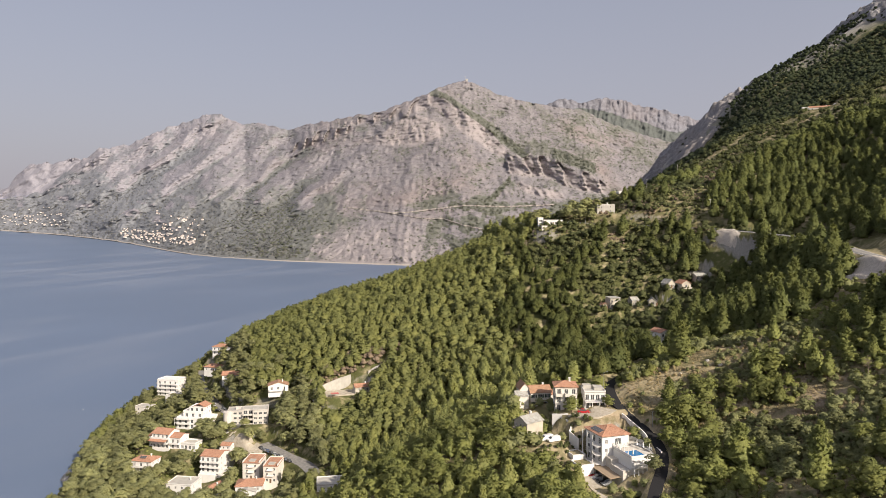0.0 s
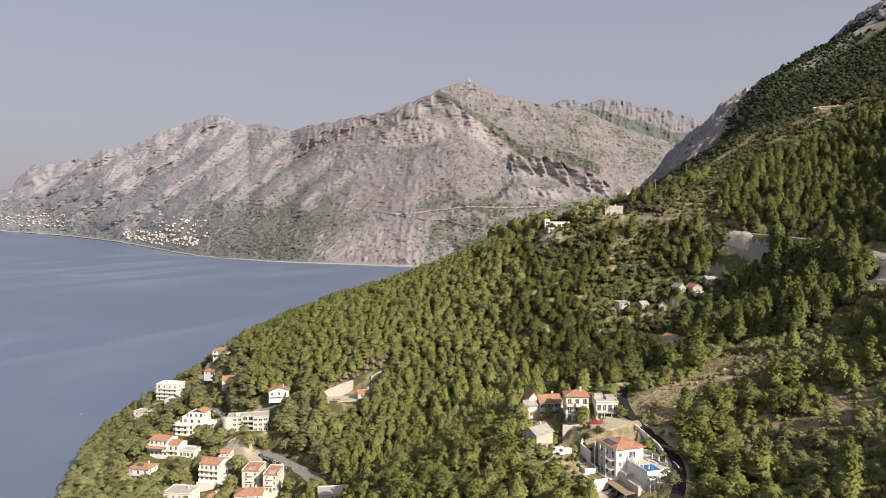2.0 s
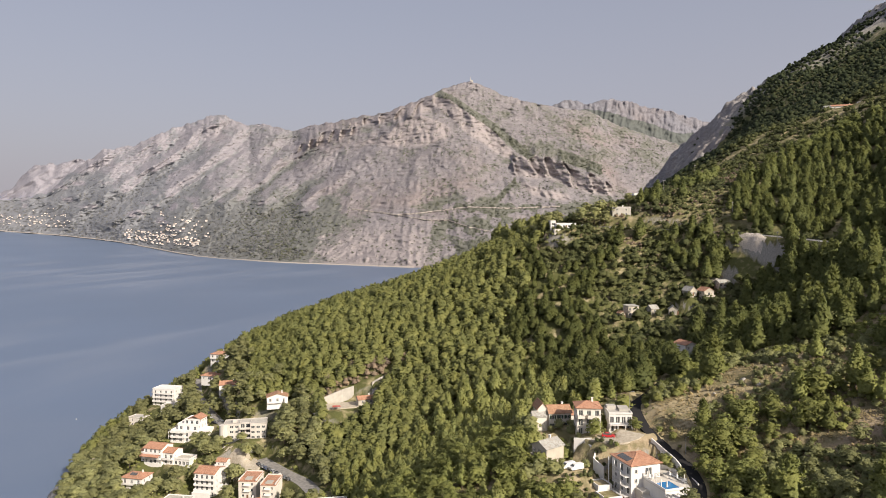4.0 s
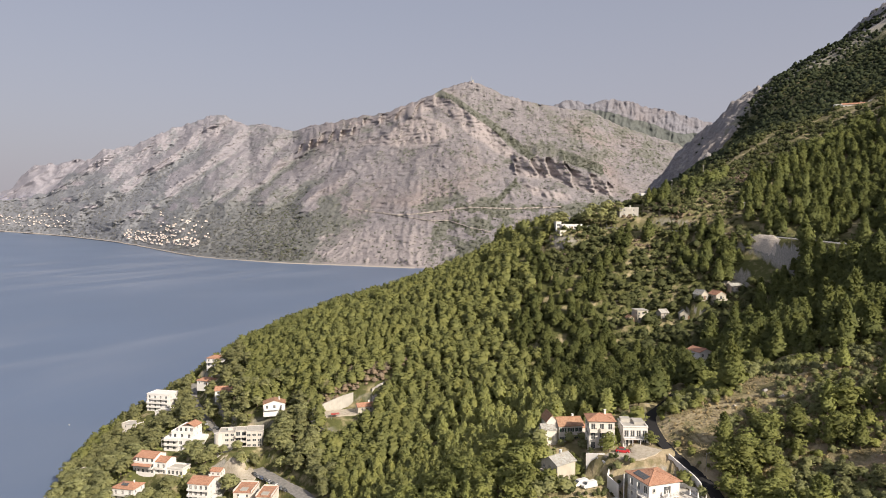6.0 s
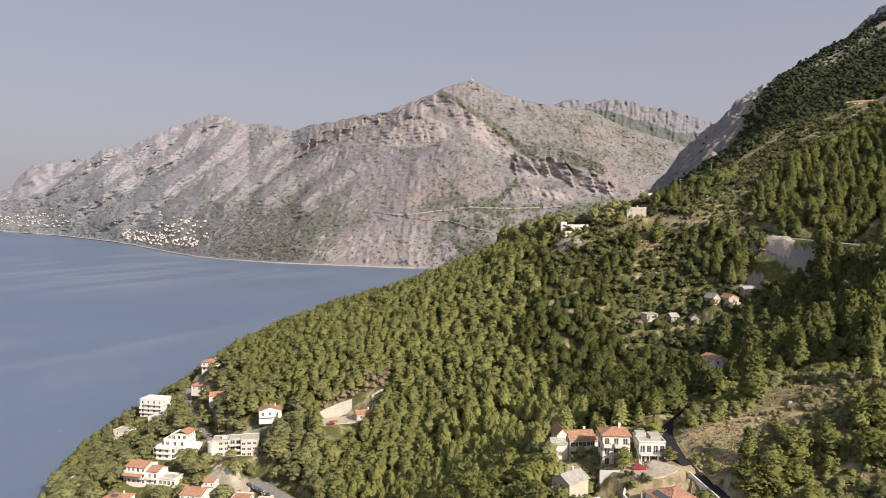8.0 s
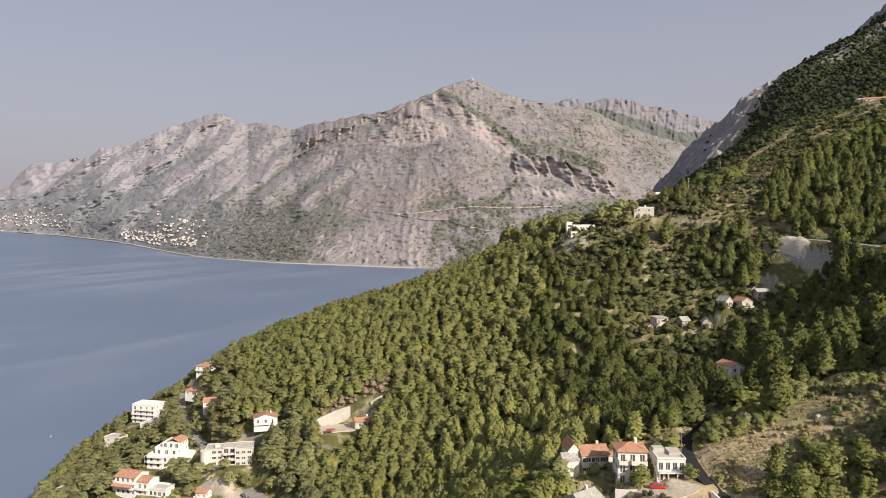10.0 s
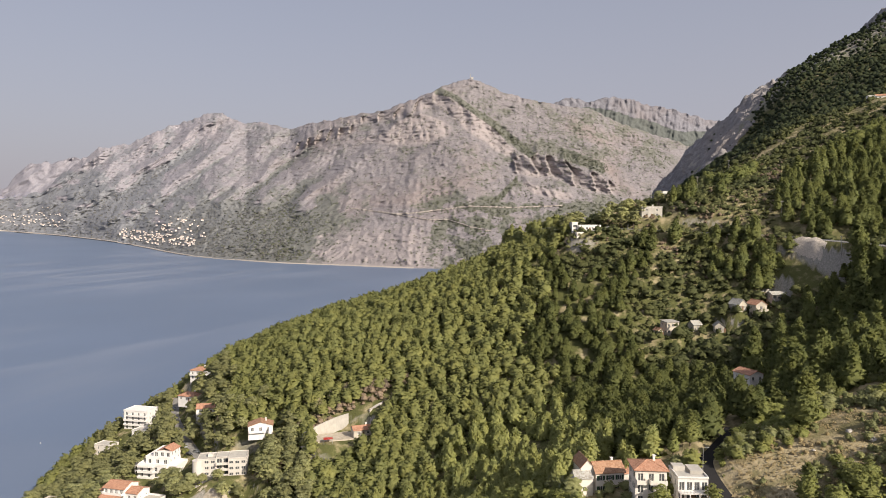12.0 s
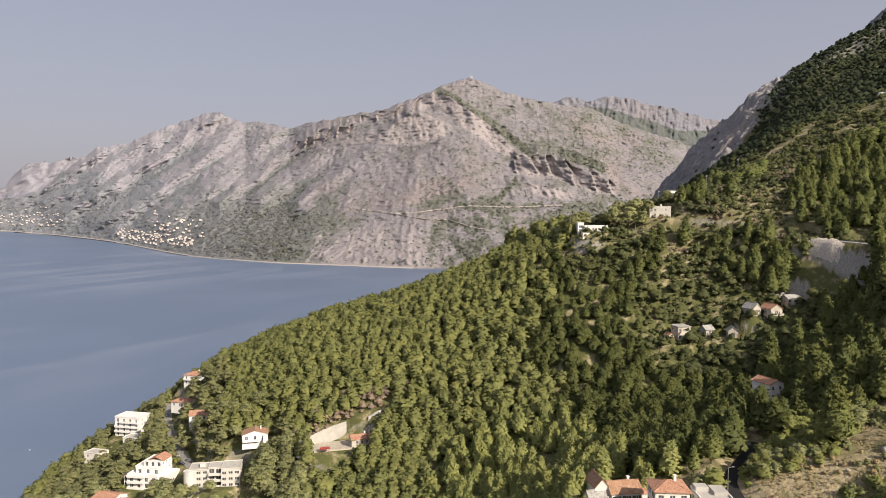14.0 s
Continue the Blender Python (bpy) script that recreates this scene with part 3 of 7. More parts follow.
GREEN_LINES = [
    ([(-0.018, 0.1861), (0.010, 0.1737), (0.037, 0.1547), (0.062, 0.1398), (0.083, 0.1225), (0.103, 0.1068), (0.126, 0.0886)], 0.0062),
    ([(0.159, 0.0986), (0.179, 0.0911), (0.196, 0.0853), (0.222, 0.0754)], 0.0070),
    ([(0.057, 0.0242), (0.072, 0.0341), (0.084, 0.0465), (0.098, 0.0606)], 0.004),
]
BACK_GREEN = [(0.217, 0.1531), (0.254, 0.1440), (0.295, 0.1324), (0.336, 0.1200)]
RELIEF = []


def spurs(U, E):
    """Slanting spurs and gullies of the western range, 0 in a gully and 1 on a spur."""
    warp = fbm(U * 30, E * 30, 3, 81) - 0.5
    u = U + 0.030 * warp
    best = np.zeros(np.shape(U))
    for k, pts in enumerate(WEST_SPURS):
        du = u - np.interp(E, [p[0] for p in pts], [p[1] for p in pts])
        ends = smooth(pts[0][0] - 0.03, pts[0][0] + 0.01, E) * smooth(pts[-1][0] + 0.02, pts[-1][0] - 0.005, E)
        wide = 0.026 + 0.010 * (k % 3)
        best = np.maximum(best, np.clip(1 - np.abs(du) / wide, 0, 1) * ends)
    return 0.72 * best + 0.5 * (fbm((E - 0.6 * U) * 60, (U + 0.5 * E) * 12, 3, 83, True) - 0.25)


def main_relief(U, E, V, D, S):
    wx, wz = U * D, E * D
    foot = smooth(0.0, 0.05, V)
    top = smooth(1.0, 0.93, V)
    west = smooth(-0.04, -0.26, U)
    o = np.zeros_like(U)
    # left of the foremost spur the face turns away to the west
    behind = np.maximum(np.interp(E, [p[0] for p in SPUR], [p[1] for p in SPUR]) - U, 0)
    o += np.minimum(behind * 520, 75) * foot * smooth(-0.42, -0.16, U)
    o -= west * 135 * (spurs(U, E) - 0.35) * foot * (0.35 + 0.65 * top)
    o += (1 - west) * 75 * (0.5 - fbm(wx / 330 + 0.3 * wz / 330, wz / 420, 4, 5, True)) * foot * (0.4 + 0.6 * top)
    # broken rock, with ribs running down the sea cliffs
    shore = smooth(0.16, 0.08, V) * smooth(-0.22, -0.18, U)
    o += 26 * shore * foot * (0.5 - fbm(wx / 52 + 0.3 * wz / 52, wz / 90, 3, 33, True))
    o += (34 - 12 * west) * foot * (0.5 - fbm(wx / 95, wz / 70, 4, 12, True))
    o += 26 * (0.5 - fbm(wx / 30, wz / 19, 3, 17, True)) * foot
    for k, (hi, lo, bench, jag, rib, steep) in enumerate(CLIFFS):
        et = profile(U, hi) + jag * (fbm(U * 110, U * 0 + k, 3, 40 + k) - 0.5) * 2
        eb = profile(U, lo)
        th = np.maximum(et - eb, 0.001)
        inside = smooth(hi[0][0] - 0.004, hi[0][0] + 0.006, U) * smooth(hi[-1][0] + 0.004, hi[-1][0] - 0.006, U)
        up = np.clip((E - eb) / th, 0, 1)
        o -= S * th * steep * up * smooth(et + bench, et, E) * inside
        face = smooth(eb - 0.004, eb + 0.3 * th, E) * smooth(et + 0.002, et - 0.1 * th, E) * inside
        o += rib * face * (fbm(wx / 62 + 0.25 * wz / 62, wz / 210, 3, 50 + k, True) - 0.55)
        if k in (0, 2, 4):
            # broken into blocks whose long sides look west
            q = wx / (100 - 8 * k) + 0.9 * fbm(wx / 160, wz / 110, 2, 70 + k)
            o += (96 if k == 2 else 64) * face * (0.5 - (q - np.floor(q)))
    return o


def main_cover(U, E, lo):
    """How much of the ground the scrub takes."""
    west = smooth(-0.06, -0.28, U)
    low = smooth(0.115, 0.03, E - lo)
    drift = fbm(U * 60, E * 90, 4, 61)
    c = 0.14 + 0.6 * (drift - 0.42)
    c = c + west * (0.95 * smooth(0.50, 0.25, spurs(U, E)) * smooth(0.17, 0.06, E - lo - 0.02) + 0.75 * low * smooth(0.33, 0.5, drift + 0.12 * low))
    c = np.maximum(c, in_poly(U + 0.02 * (drift - 0.5), E + 0.02 * (fbm(U * 80, E * 80, 3, 62) - 0.5), WOODED) * 1.0)
    east = smooth(-0.06, -0.02, U) * smooth(0.045, 0.02, E)
    c = c + 0.30 * east * smooth(0.35, 0.5, drift) - 0.25 * smooth(0.035, 0.02, E - lo) * smooth(-0.215, -0.195, U) * smooth(-0.03, -0.06, U)
    c = c - 0.16 * smooth(-0.24, -0.19, U) * smooth(-0.02, -0.06, U) * smooth(0.10, 0.07, E) + 0.10 * smooth(0.05, 0.12, U) * smooth(0.06, 0.09, E)
    for pts, half in GREEN_LINES:
        near = smooth(half * 1.5, half * 0.7, np.abs(E - profile(U, pts)) + 0.004 * (drift - 0.5))
        c = np.maximum(c, near * (U > pts[0][0]) * (U < pts[-1][0]))
    return np.clip(c * (1 - 0.85 * cliff_face(U, E)), 0, 1)


def cliff_face(U, E):
    """The clean bare rock of the cliffs."""
    c = np.zeros(np.shape(U))
    for hi, lo, *_ in CLIFFS:
        on = smooth(hi[0][0], hi[0][0] + 0.008, U) * smooth(hi[-1][0], hi[-1][0] - 0.008, U)
        c = np.maximum(c, on * smooth(0.002, -0.002, E - profile(U, hi)) * smooth(-0.004, 0.003, E - profile(U, lo)))
    # sea cliffs
    sea = smooth(0.075, 0.035, E - profile(U, SHORE_SLOPE)) * smooth(-0.23, -0.18, U) * smooth(0.03, -0.06, U)
    return np.maximum(c, 0.75 * sea)


def mountain(name, u0, u1, crest, shore, crest_d, material, label, nu, nv, relief, cover, jag=0.004, seed=5):
    """A range seen across the bay: from its shore line up to its crest and down behind it."""
    u = np.linspace(u0, u1, nu)
    v = np.concatenate([np.linspace(-0.06, 1, nv), np.linspace(1.03, 1.6, 8)])
    U, V = np.meshgrid(u, v)
    d0, d1 = shore(U), crest_d(U)
    zs = sea_level(U, d0)
    e0, e1 = (zs - 148) / d0, crest(U)
    e1 = np.maximum(e1, e0 + 0.004)
    vv = np.clip(V, 0, 1)
    E = e0 + (e1 - e0) * vv + jag * (fbm(U * 130, U * 0, 4, seed) - 0.5) * 2 * vv ** 14
    D = d0 + (d1 - d0) * (0.80 * vv + 0.20 * smooth(0, 1, vv))
    D = D + relief(U, E, V, D, (d1 - d0) / (e1 - e0))
    back = np.maximum(V - 1, 0)
    D = D + np.minimum(V, 0) * 1200
    Z = np.where(V < 0, sea_level(U, D) + V * 300, 148 + E * D)
    D = D + back * 700
    Z = np.where(V > 1, 148 + E * D - back * 900, Z)
    D = np.minimum(D, 4985)
    P = np.stack([U * D, D, Z], -1)
    RELIEF.append((u, e0[0], e1[0], P[:nv]))
    me = grid_mesh(name, P, material, False)
    at = me.attributes.new("cover", "FLOAT", "POINT")
    at.data.foreach_set("value", np.ascontiguousarray(cover(U, E, e0), np.float32).ravel())
    at = me.attributes.new("bare", "FLOAT", "POINT")
    at.data.foreach_set("value", np.ascontiguousarray(cliff_face(U, E) * (seed == 5), np.float32).ravel())
    return tagged(new(name, me), label, "mountain", kind="structure")


def in_poly(x, y, pts):
    c = np.zeros(np.shape(x), bool)
    for (x0, y0), (x1, y1) in zip(pts, pts[1:] + pts[:1]):
        if y0 != y1:
            c ^= ((y0 > y) != (y1 > y)) & (x < (x1 - x0) * (y - y0) / (y1 - y0) + x0)
    return c


def shore_d(u):
    return soft_profile(u, SHORE_DIST)


def ribbed(U, E, V, D, S):
    wx, wz = U * D, E * D
    return 38 * (fbm(wx / 60 - 0.3 * wz / 60, wz / 260, 3, 25, True) - 0.5) * smooth(0.45, 0.75, V) + 30 * (fbm(wx / 30, wz / 30, 3, 27, True) - 0.5)


def far_relief(U, E, V, D, S):
    wx, wz = U * D, E * D
    return 150 * (0.5 - fbm((E - 0.6 * U) * 30, (U + 0.5 * E) * 8, 4, 88, True)) * smooth(0, 0.1, V) + 26 * (fbm(wx / 60, wz / 45, 3, 71, True) - 0.5)


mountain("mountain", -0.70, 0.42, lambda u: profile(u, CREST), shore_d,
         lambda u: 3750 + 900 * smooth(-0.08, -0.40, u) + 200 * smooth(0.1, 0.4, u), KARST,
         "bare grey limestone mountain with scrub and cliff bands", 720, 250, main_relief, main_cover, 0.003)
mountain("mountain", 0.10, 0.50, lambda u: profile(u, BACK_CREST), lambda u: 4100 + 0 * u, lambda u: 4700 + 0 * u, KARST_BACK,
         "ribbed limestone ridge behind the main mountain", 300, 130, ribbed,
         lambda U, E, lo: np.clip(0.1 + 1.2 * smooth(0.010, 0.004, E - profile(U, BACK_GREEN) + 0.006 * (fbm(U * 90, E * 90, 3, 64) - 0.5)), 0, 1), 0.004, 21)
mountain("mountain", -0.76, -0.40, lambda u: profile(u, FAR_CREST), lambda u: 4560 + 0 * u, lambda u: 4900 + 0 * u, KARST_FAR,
         "far limestone range with haze put into its stone colour", 200, 90, far_relief, lambda U, E, lo: np.clip(0.1 + 0.5 * smooth(0.05, 0.02, E) * fbm(U * 60, E * 60, 3, 68), 0, 1), 0.003, 31)


def on_mountain(bearing, slope, k=0, out=0.0):
    """The place on a range at a bearing and a slope above eye level, and a little proud of it."""
    u, e0, e1, P = RELIEF[k]
    i = int(np.clip(np.searchsorted(u, bearing), 1, len(u) - 1))
    v = (slope - e0[i]) / (e1[i] - e0[i])
    r = P.shape[0]
    j = int(np.clip((v + 0.06) / 1.06 * (r - 1), 0, r - 1))
    p = P[j, i]
    return float(p[0]), float(p[1]) - out, float(p[2])


# ---- building kit ----
def part(name, bm, material, parent=None, label=""):
    me = bpy.data.meshes.new(name)
    bm.normal_update()
    bm.to_mesh(me)
    bm.free()
    me.materials.append(material)
    ob = new(name, me)
    if parent:
        ob.parent = parent
    return tagged(ob, label)


def share(name, me, parent, x=0, y=0, z=0, rz=0):
    ob = new(name, me)
    ob.parent = parent
    ob.matrix_basis = pose(x, y, z, 0, 0, rz)
    return ob


def thing(name, label, category, x, y, z, rz=0, group=""):
    ob = new(name)
    ob.matrix_basis = pose(x, y, z, 0, 0, rz)
    ob.empty_display_size = 0.3
    return tagged(ob, label, category, group)


def box(bm, x0, y0, z0, x1, y1, z1, bev=0.0):
    r = bmesh.ops.create_cube(bm, size=1)
    bmesh.ops.transform(bm, matrix=Matrix.LocRotScale(((x0 + x1) / 2, (y0 + y1) / 2, (z0 + z1) / 2), None, (abs(x1 - x0), abs(y1 - y0), abs(z1 - z0))), verts=r["verts"])
    if bev:
        es = list({e for v in r["verts"] for e in v.link_edges})
        bmesh.ops.bevel(bm, geom=es, offset=bev, segments=1, affect="EDGES")


def cyl(bm, x, y, z0, z1, r0, r1, n=8):
    r = bmesh.ops.create_cone(bm, cap_ends=True, segments=n, radius1=r0, radius2=max(r1, 0.001), depth=z1 - z0)
    bmesh.ops.translate(bm, vec=(x, y, (z0 + z1) / 2), verts=r["verts"])


def rod(bm, a, b_, r, n=5):
    a, b_ = Vector(a), Vector(b_)
    d = b_ - a
    c = bmesh.ops.create_cone(bm, cap_ends=True, segments=n, radius1=r, radius2=r, depth=d.length)
    bmesh.ops.transform(bm, matrix=Matrix.Translation((a + b_) / 2) @ d.to_track_quat("Z", "Y").to_matrix().to_4x4(), verts=c["verts"])


def poly(bm, pts):
    return bm.faces.new([bm.verts.new(p) for p in pts])


def facade(bm, o, ax, n, length, z0, z1, holes, deep=0.22):
    """One wall face from o along ax with outward normal n; holes (s0, z0, s1, z1) get reveals."""
    o, ax, n = Vector(o), Vector(ax), Vector(n)

    def at(s, z, d=0.0):
        return o + ax * s - n * d + Vector((0, 0, z))
    ss = sorted({0, length, *(h[0] for h in holes), *(h[2] for h in holes)})
    zz = sorted({z0, z1, *(h[1] for h in holes), *(h[3] for h in holes)})
    for s0, s1 in zip(ss, ss[1:]):
        for a, b_ in zip(zz, zz[1:]):
            ms, mz = (s0 + s1) / 2, (a + b_) / 2
            if not any(h[0] < ms < h[2] and h[1] < mz < h[3] for h in holes):
                poly(bm, (at(s0, a), at(s1, a), at(s1, b_), at(s0, b_)))
    for s0, a, s1, b_ in holes:
        poly(bm, (at(s0, a), at(s1, a), at(s1, a, deep), at(s0, a, deep)))
        poly(bm, (at(s0, b_, deep), at(s1, b_, deep), at(s1, b_), at(s0, b_)))
        poly(bm, (at(s0, a), at(s0, a, deep), at(s0, b_, deep), at(s0, b_)))
        poly(bm, (at(s1, a, deep), at(s1, a), at(s1, b_), at(s1, b_, deep)))


FRAME_WHITE, nt, b = mat("white_window_frame", (0.72, 0.71, 0.68), 0.5)
WIN_CACHE = {}


def window_meshes(w, h):
    key = (round(w, 2), round(h, 2))
    if key not in WIN_CACHE:
        bm = bmesh.new()
        t = 0.07
        box(bm, -w / 2, 0.10, 0, -w / 2 + t, 0.18, h)
        box(bm, w / 2 - t, 0.10, 0, w / 2, 0.18, h)
        box(bm, -w / 2 + t, 0.10, h - t, w / 2 - t, 0.18, h)
        box(bm, -w / 2 + t, 0.10, 0, w / 2 - t, 0.18, t)
        box(bm, -t / 2, 0.10, t, t / 2, 0.18, h - t)
        fr = bpy.data.meshes.new("window")
        bm.to_mesh(fr)
        bm.free()
        fr.materials.append(FRAME_WHITE)
        bm = bmesh.new()
        box(bm, -w / 2, 0.15, 0, w / 2, 0.20, h)
        pn = bpy.data.meshes.new("pane")
        bm.to_mesh(pn)
        bm.free()
        pn.materials.append(GLASS)
        bm = bmesh.new()
        box(bm, -w / 2 - 0.1, -0.08, -0.07, w / 2 + 0.1, 0.1, 0.0)
        sl = bpy.data.meshes.new("sill")
        bm.to_mesh(sl)
        bm.free()
        sl.materials.append(CONCRETE)
        bm = bmesh.new()
        box(bm, -w / 4, -0.05, 0.02, w / 4, 0.02, h - 0.02, 0.015)
        sh = bpy.data.meshes.new("shutter")
        bm.to_mesh(sh)
        bm.free()
        sh.materials.append(SHUTTER)
        WIN_CACHE[key] = (fr, pn, sl, sh)
    return WIN_CACHE[key]


FACES = {"front": (0, (1, 0, 0), (0, -1, 0)), "right": (90, (0, 1, 0), (1, 0, 0)), "back": (180, (-1, 0, 0), (0, 1, 0)), "left": (-90, (0, -1, 0), (-1, 0, 0))}


def face_frame(face, x0, y0, x1, y1):
    turn, ax, n = FACES[face]
    o = {"front": (x0, y0, 0), "right": (x1, y0, 0), "back": (x1, y1, 0), "left": (x0, y1, 0)}[face]
    return turn, Vector(o), Vector(ax), Vector(n), (x1 - x0 if face in ("front", "back") else y1 - y0)


def storey_block(parent, rect, z0, z1, wins, material, gable=None, shutters=False, name="wall"):
    """Walls of a block with its windows. wins: face -> list of (s, z, width, height); s along the face from its left end."""
    x0, y0, x1, y1 = rect
    bm = bmesh.new()
    for face in FACES:
        turn, o, ax, n, ln = face_frame(face, *rect)
        holes = []
        for s, z, w, h in wins.get(face, ()):
            s = max(w / 2 + 0.1, min(ln - w / 2 - 0.1, s))
            holes.append((s - w / 2, z, s + w / 2, z + h))
            fr, pn, sl, sh = window_meshes(w, h)
            p = o + ax * s
            wob = share("window", fr, parent, p.x, p.y, z, turn)
            share("pane", pn, wob)
            if h < 1.7:
                share("sill", sl, wob)
                if shutters:
                    share("shutter", sh, wob, -w * 0.76)
                    share("shutter", sh, wob, w * 0.76)
        facade(bm, o, ax, n, ln, z0, z1, holes)
    if gable:
        axis, rise = gable
        if axis == "x":
            ym = (y0 + y1) / 2
            poly(bm, ((x1, y0, z1), (x1, y1, z1), (x1, ym, z1 + rise)))
            poly(bm, ((x0, y1, z1), (x0, y0, z1), (x0, ym, z1 + rise)))
        else:
            xm = (x0 + x1) / 2
            poly(bm, ((x0, y0, z1), (x1, y0, z1), (xm, y0, z1 + rise)))
            poly(bm, ((x1, y1, z1), (x0, y1, z1), (xm, y1, z1 + rise)))
    else:
        poly(bm, ((x0, y0, z1 - 0.01), (x1, y0, z1 - 0.01), (x1, y1, z1 - 0.01), (x0, y1, z1 - 0.01)))
    return part(name, bm, material, parent)


def slab(bm, pts, t=0.16):
    """A sloping roof plane of thickness t."""
    top = [Vector(p) for p in pts]
    low = [p - Vector((0, 0, t)) for p in top]
    poly(bm, top)
    poly(bm, low[::-1])
    for i in range(len(top)):
        j = (i + 1) % len(top)
        poly(bm, (low[i], low[j], top[j], top[i]))


def hip_roof(parent, rect, z, rise, material, over=0.5, label=""):
    x0, y0, x1, y1 = rect[0] - over, rect[1] - over, rect[2] + over, rect[3] + over
    w, d = x1 - x0, y1 - y0
    k = min(w, d) / 2 * 0.98
    xm, ym = (x0 + x1) / 2, (y0 + y1) / 2
    a = (x0 + k, ym, z + rise) if w >= d else (xm, y0 + k, z + rise)
    c = (x1 - k, ym, z + rise) if w >= d else (xm, y1 - k, z + rise)
    bm = bmesh.new()
    p = ((x0, y0, z), (x1, y0, z), (x1, y1, z), (x0, y1, z))
    if w >= d:
        quads = ((p[0], p[1], c, a), (p[1], p[2], c), (p[2], p[3], a, c), (p[3], p[0], a))
    else:
        quads = ((p[0], p[1], a), (p[1], p[2], c, a), (p[2], p[3], c), (p[3], p[0], a, c))
    for q in quads:
        slab(bm, q)
    roof = part("roof", bm, material, parent, label)
    bm = bmesh.new()
    rod(bm, a, c, 0.14)
    for e, q in ((a, p[0]), (c, p[2]), (c if w >= d else a, p[1]), (a if w >= d else c, p[3])):
        rod(bm, e, q, 0.12)
    part("ridge_tiles", bm, material, roof)
    return roof


def gable_roof(parent, rect, z, rise, axis, material, over=0.4, label=""):
    x0, y0, x1, y1 = rect
    bm = bmesh.new()
    if axis == "x":
        ym, g = (y0 + y1) / 2, rise / ((y1 - y0) / 2)
        a, c = (x0 - over, ym, z + rise + 0.16), (x1 + over, ym, z + rise + 0.16)
        slab(bm, ((x0 - over, y0 - over, z - g * over + 0.16), (x1 + over, y0 - over, z - g * over + 0.16), c, a))
        slab(bm, ((x1 + over, y1 + over, z - g * over + 0.16), (x0 - over, y1 + over, z - g * over + 0.16), a, c))
    else:
        xm, g = (x0 + x1) / 2, rise / ((x1 - x0) / 2)
        a, c = (xm, y0 - over, z + rise + 0.16), (xm, y1 + over, z + rise + 0.16)
        slab(bm, ((x0 - over, y1 + over, z - g * over + 0.16), (x0 - over, y0 - over, z - g * over + 0.16), a, c))
        slab(bm, ((x1 + over, y0 - over, z - g * over + 0.16), (x1 + over, y1 + over, z - g * over + 0.16), c, a))
    roof = part("roof", bm, material, parent, label)
    bm = bmesh.new()
    rod(bm, a, c, 0.14)
    part("ridge_tiles", bm, material, roof)
    return roof


def shed_roof(parent, rect, z, rise, material, over=0.3, label=""):
    """A single slope that rises towards the back."""
    x0, y0, x1, y1 = rect[0] - over, rect[1] - over, rect[2] + over, rect[3] + over
    bm = bmesh.new()
    slab(bm, ((x0, y0, z + 0.16), (x1, y0, z + 0.16), (x1, y1, z + rise + 0.16), (x0, y1, z + rise + 0.16)))
    return part("roof", bm, material, parent, label)


def flat_roof(parent, rect, z, material, cap, label="", up=0.4):
    x0, y0, x1, y1 = rect
    bm = bmesh.new()
    box(bm, x0 - 0.12, y0 - 0.12, z, x1 + 0.12, y1 + 0.12, z + 0.18)
    roof = part("roof", bm, cap, parent, label)
    bm = bmesh.new()
    t = 0.22
    box(bm, x0 - 0.1, y0 - 0.1, z + 0.184, x1 + 0.1, y0 - 0.1 + t, z + 0.18 + up)
    box(bm, x0 - 0.1, y1 + 0.1 - t, z + 0.184, x1 + 0.1, y1 + 0.1, z + 0.18 + up)
    box(bm, x0 - 0.1, y0 - 0.1 + t, z + 0.184, x0 - 0.1 + t, y1 + 0.1 - t, z + 0.18 + up)
    box(bm, x1 + 0.1 - t, y0 - 0.1 + t, z + 0.184, x1 + 0.1, y1 + 0.1 - t, z + 0.18 + up)
    part("parapet", bm, material, roof)
    return roof


def chimney(parent, x, y, z, h=1.3):
    bm = bmesh.new()
    box(bm, x - 0.3, y - 0.3, z - 0.8, x + 0.3, y + 0.3, z + h)
    box(bm, x - 0.4, y - 0.4, z + h, x + 0.4, y + 0.4, z + h + 0.12)
    part("chimney", bm, WHITE, parent)


def balcony(parent, rect, face, s0, s1, z, deep=1.4, rail="wall", material=None):
    turn, o, ax, n, ln = face_frame(face, *rect)
    p = o + ax * s0
    bm = bmesh.new()
    w = s1 - s0
    box(bm, 0, -deep, -0.18, w, 0, 0)
    ob = part("balcony", bm, material or WHITE, parent)
    ob.matrix_basis = pose(p.x, p.y, z, 0, 0, turn)
    bm = bmesh.new()
    if rail == "wall":
        box(bm, 0, -deep, 0.003, w, -deep + 0.12, 0.95)
        box(bm, 0, -deep + 0.12, 0.003, 0.12, 0, 0.95)
        box(bm, w - 0.12, -deep + 0.12, 0.003, w, 0, 0.95)
        part("parapet", bm, material or WHITE, ob)
    else:
        box(bm, 0, -deep, 0.92, w, -deep + 0.06, 0.98)
        box(bm, 0, -deep + 0.06, 0.92, 0.06, 0, 0.98)
        box(bm, w - 0.06, -deep + 0.06, 0.92, w, 0, 0.98)
        k = max(4, int(w / 0.35))
        for i in range(k + 1):
            box(bm, i * (w - 0.04) / k, -deep, 0, i * (w - 0.04) / k + 0.04, -deep + 0.04, 0.92)
        for sx in (0, w - 0.04):
            for i in range(1, 4):
                box(bm, sx, -deep + i * deep / 4, 0, sx + 0.04, -deep + i * deep / 4 + 0.04, 0.92)
        part("railing", bm, METAL, ob)
    return ob


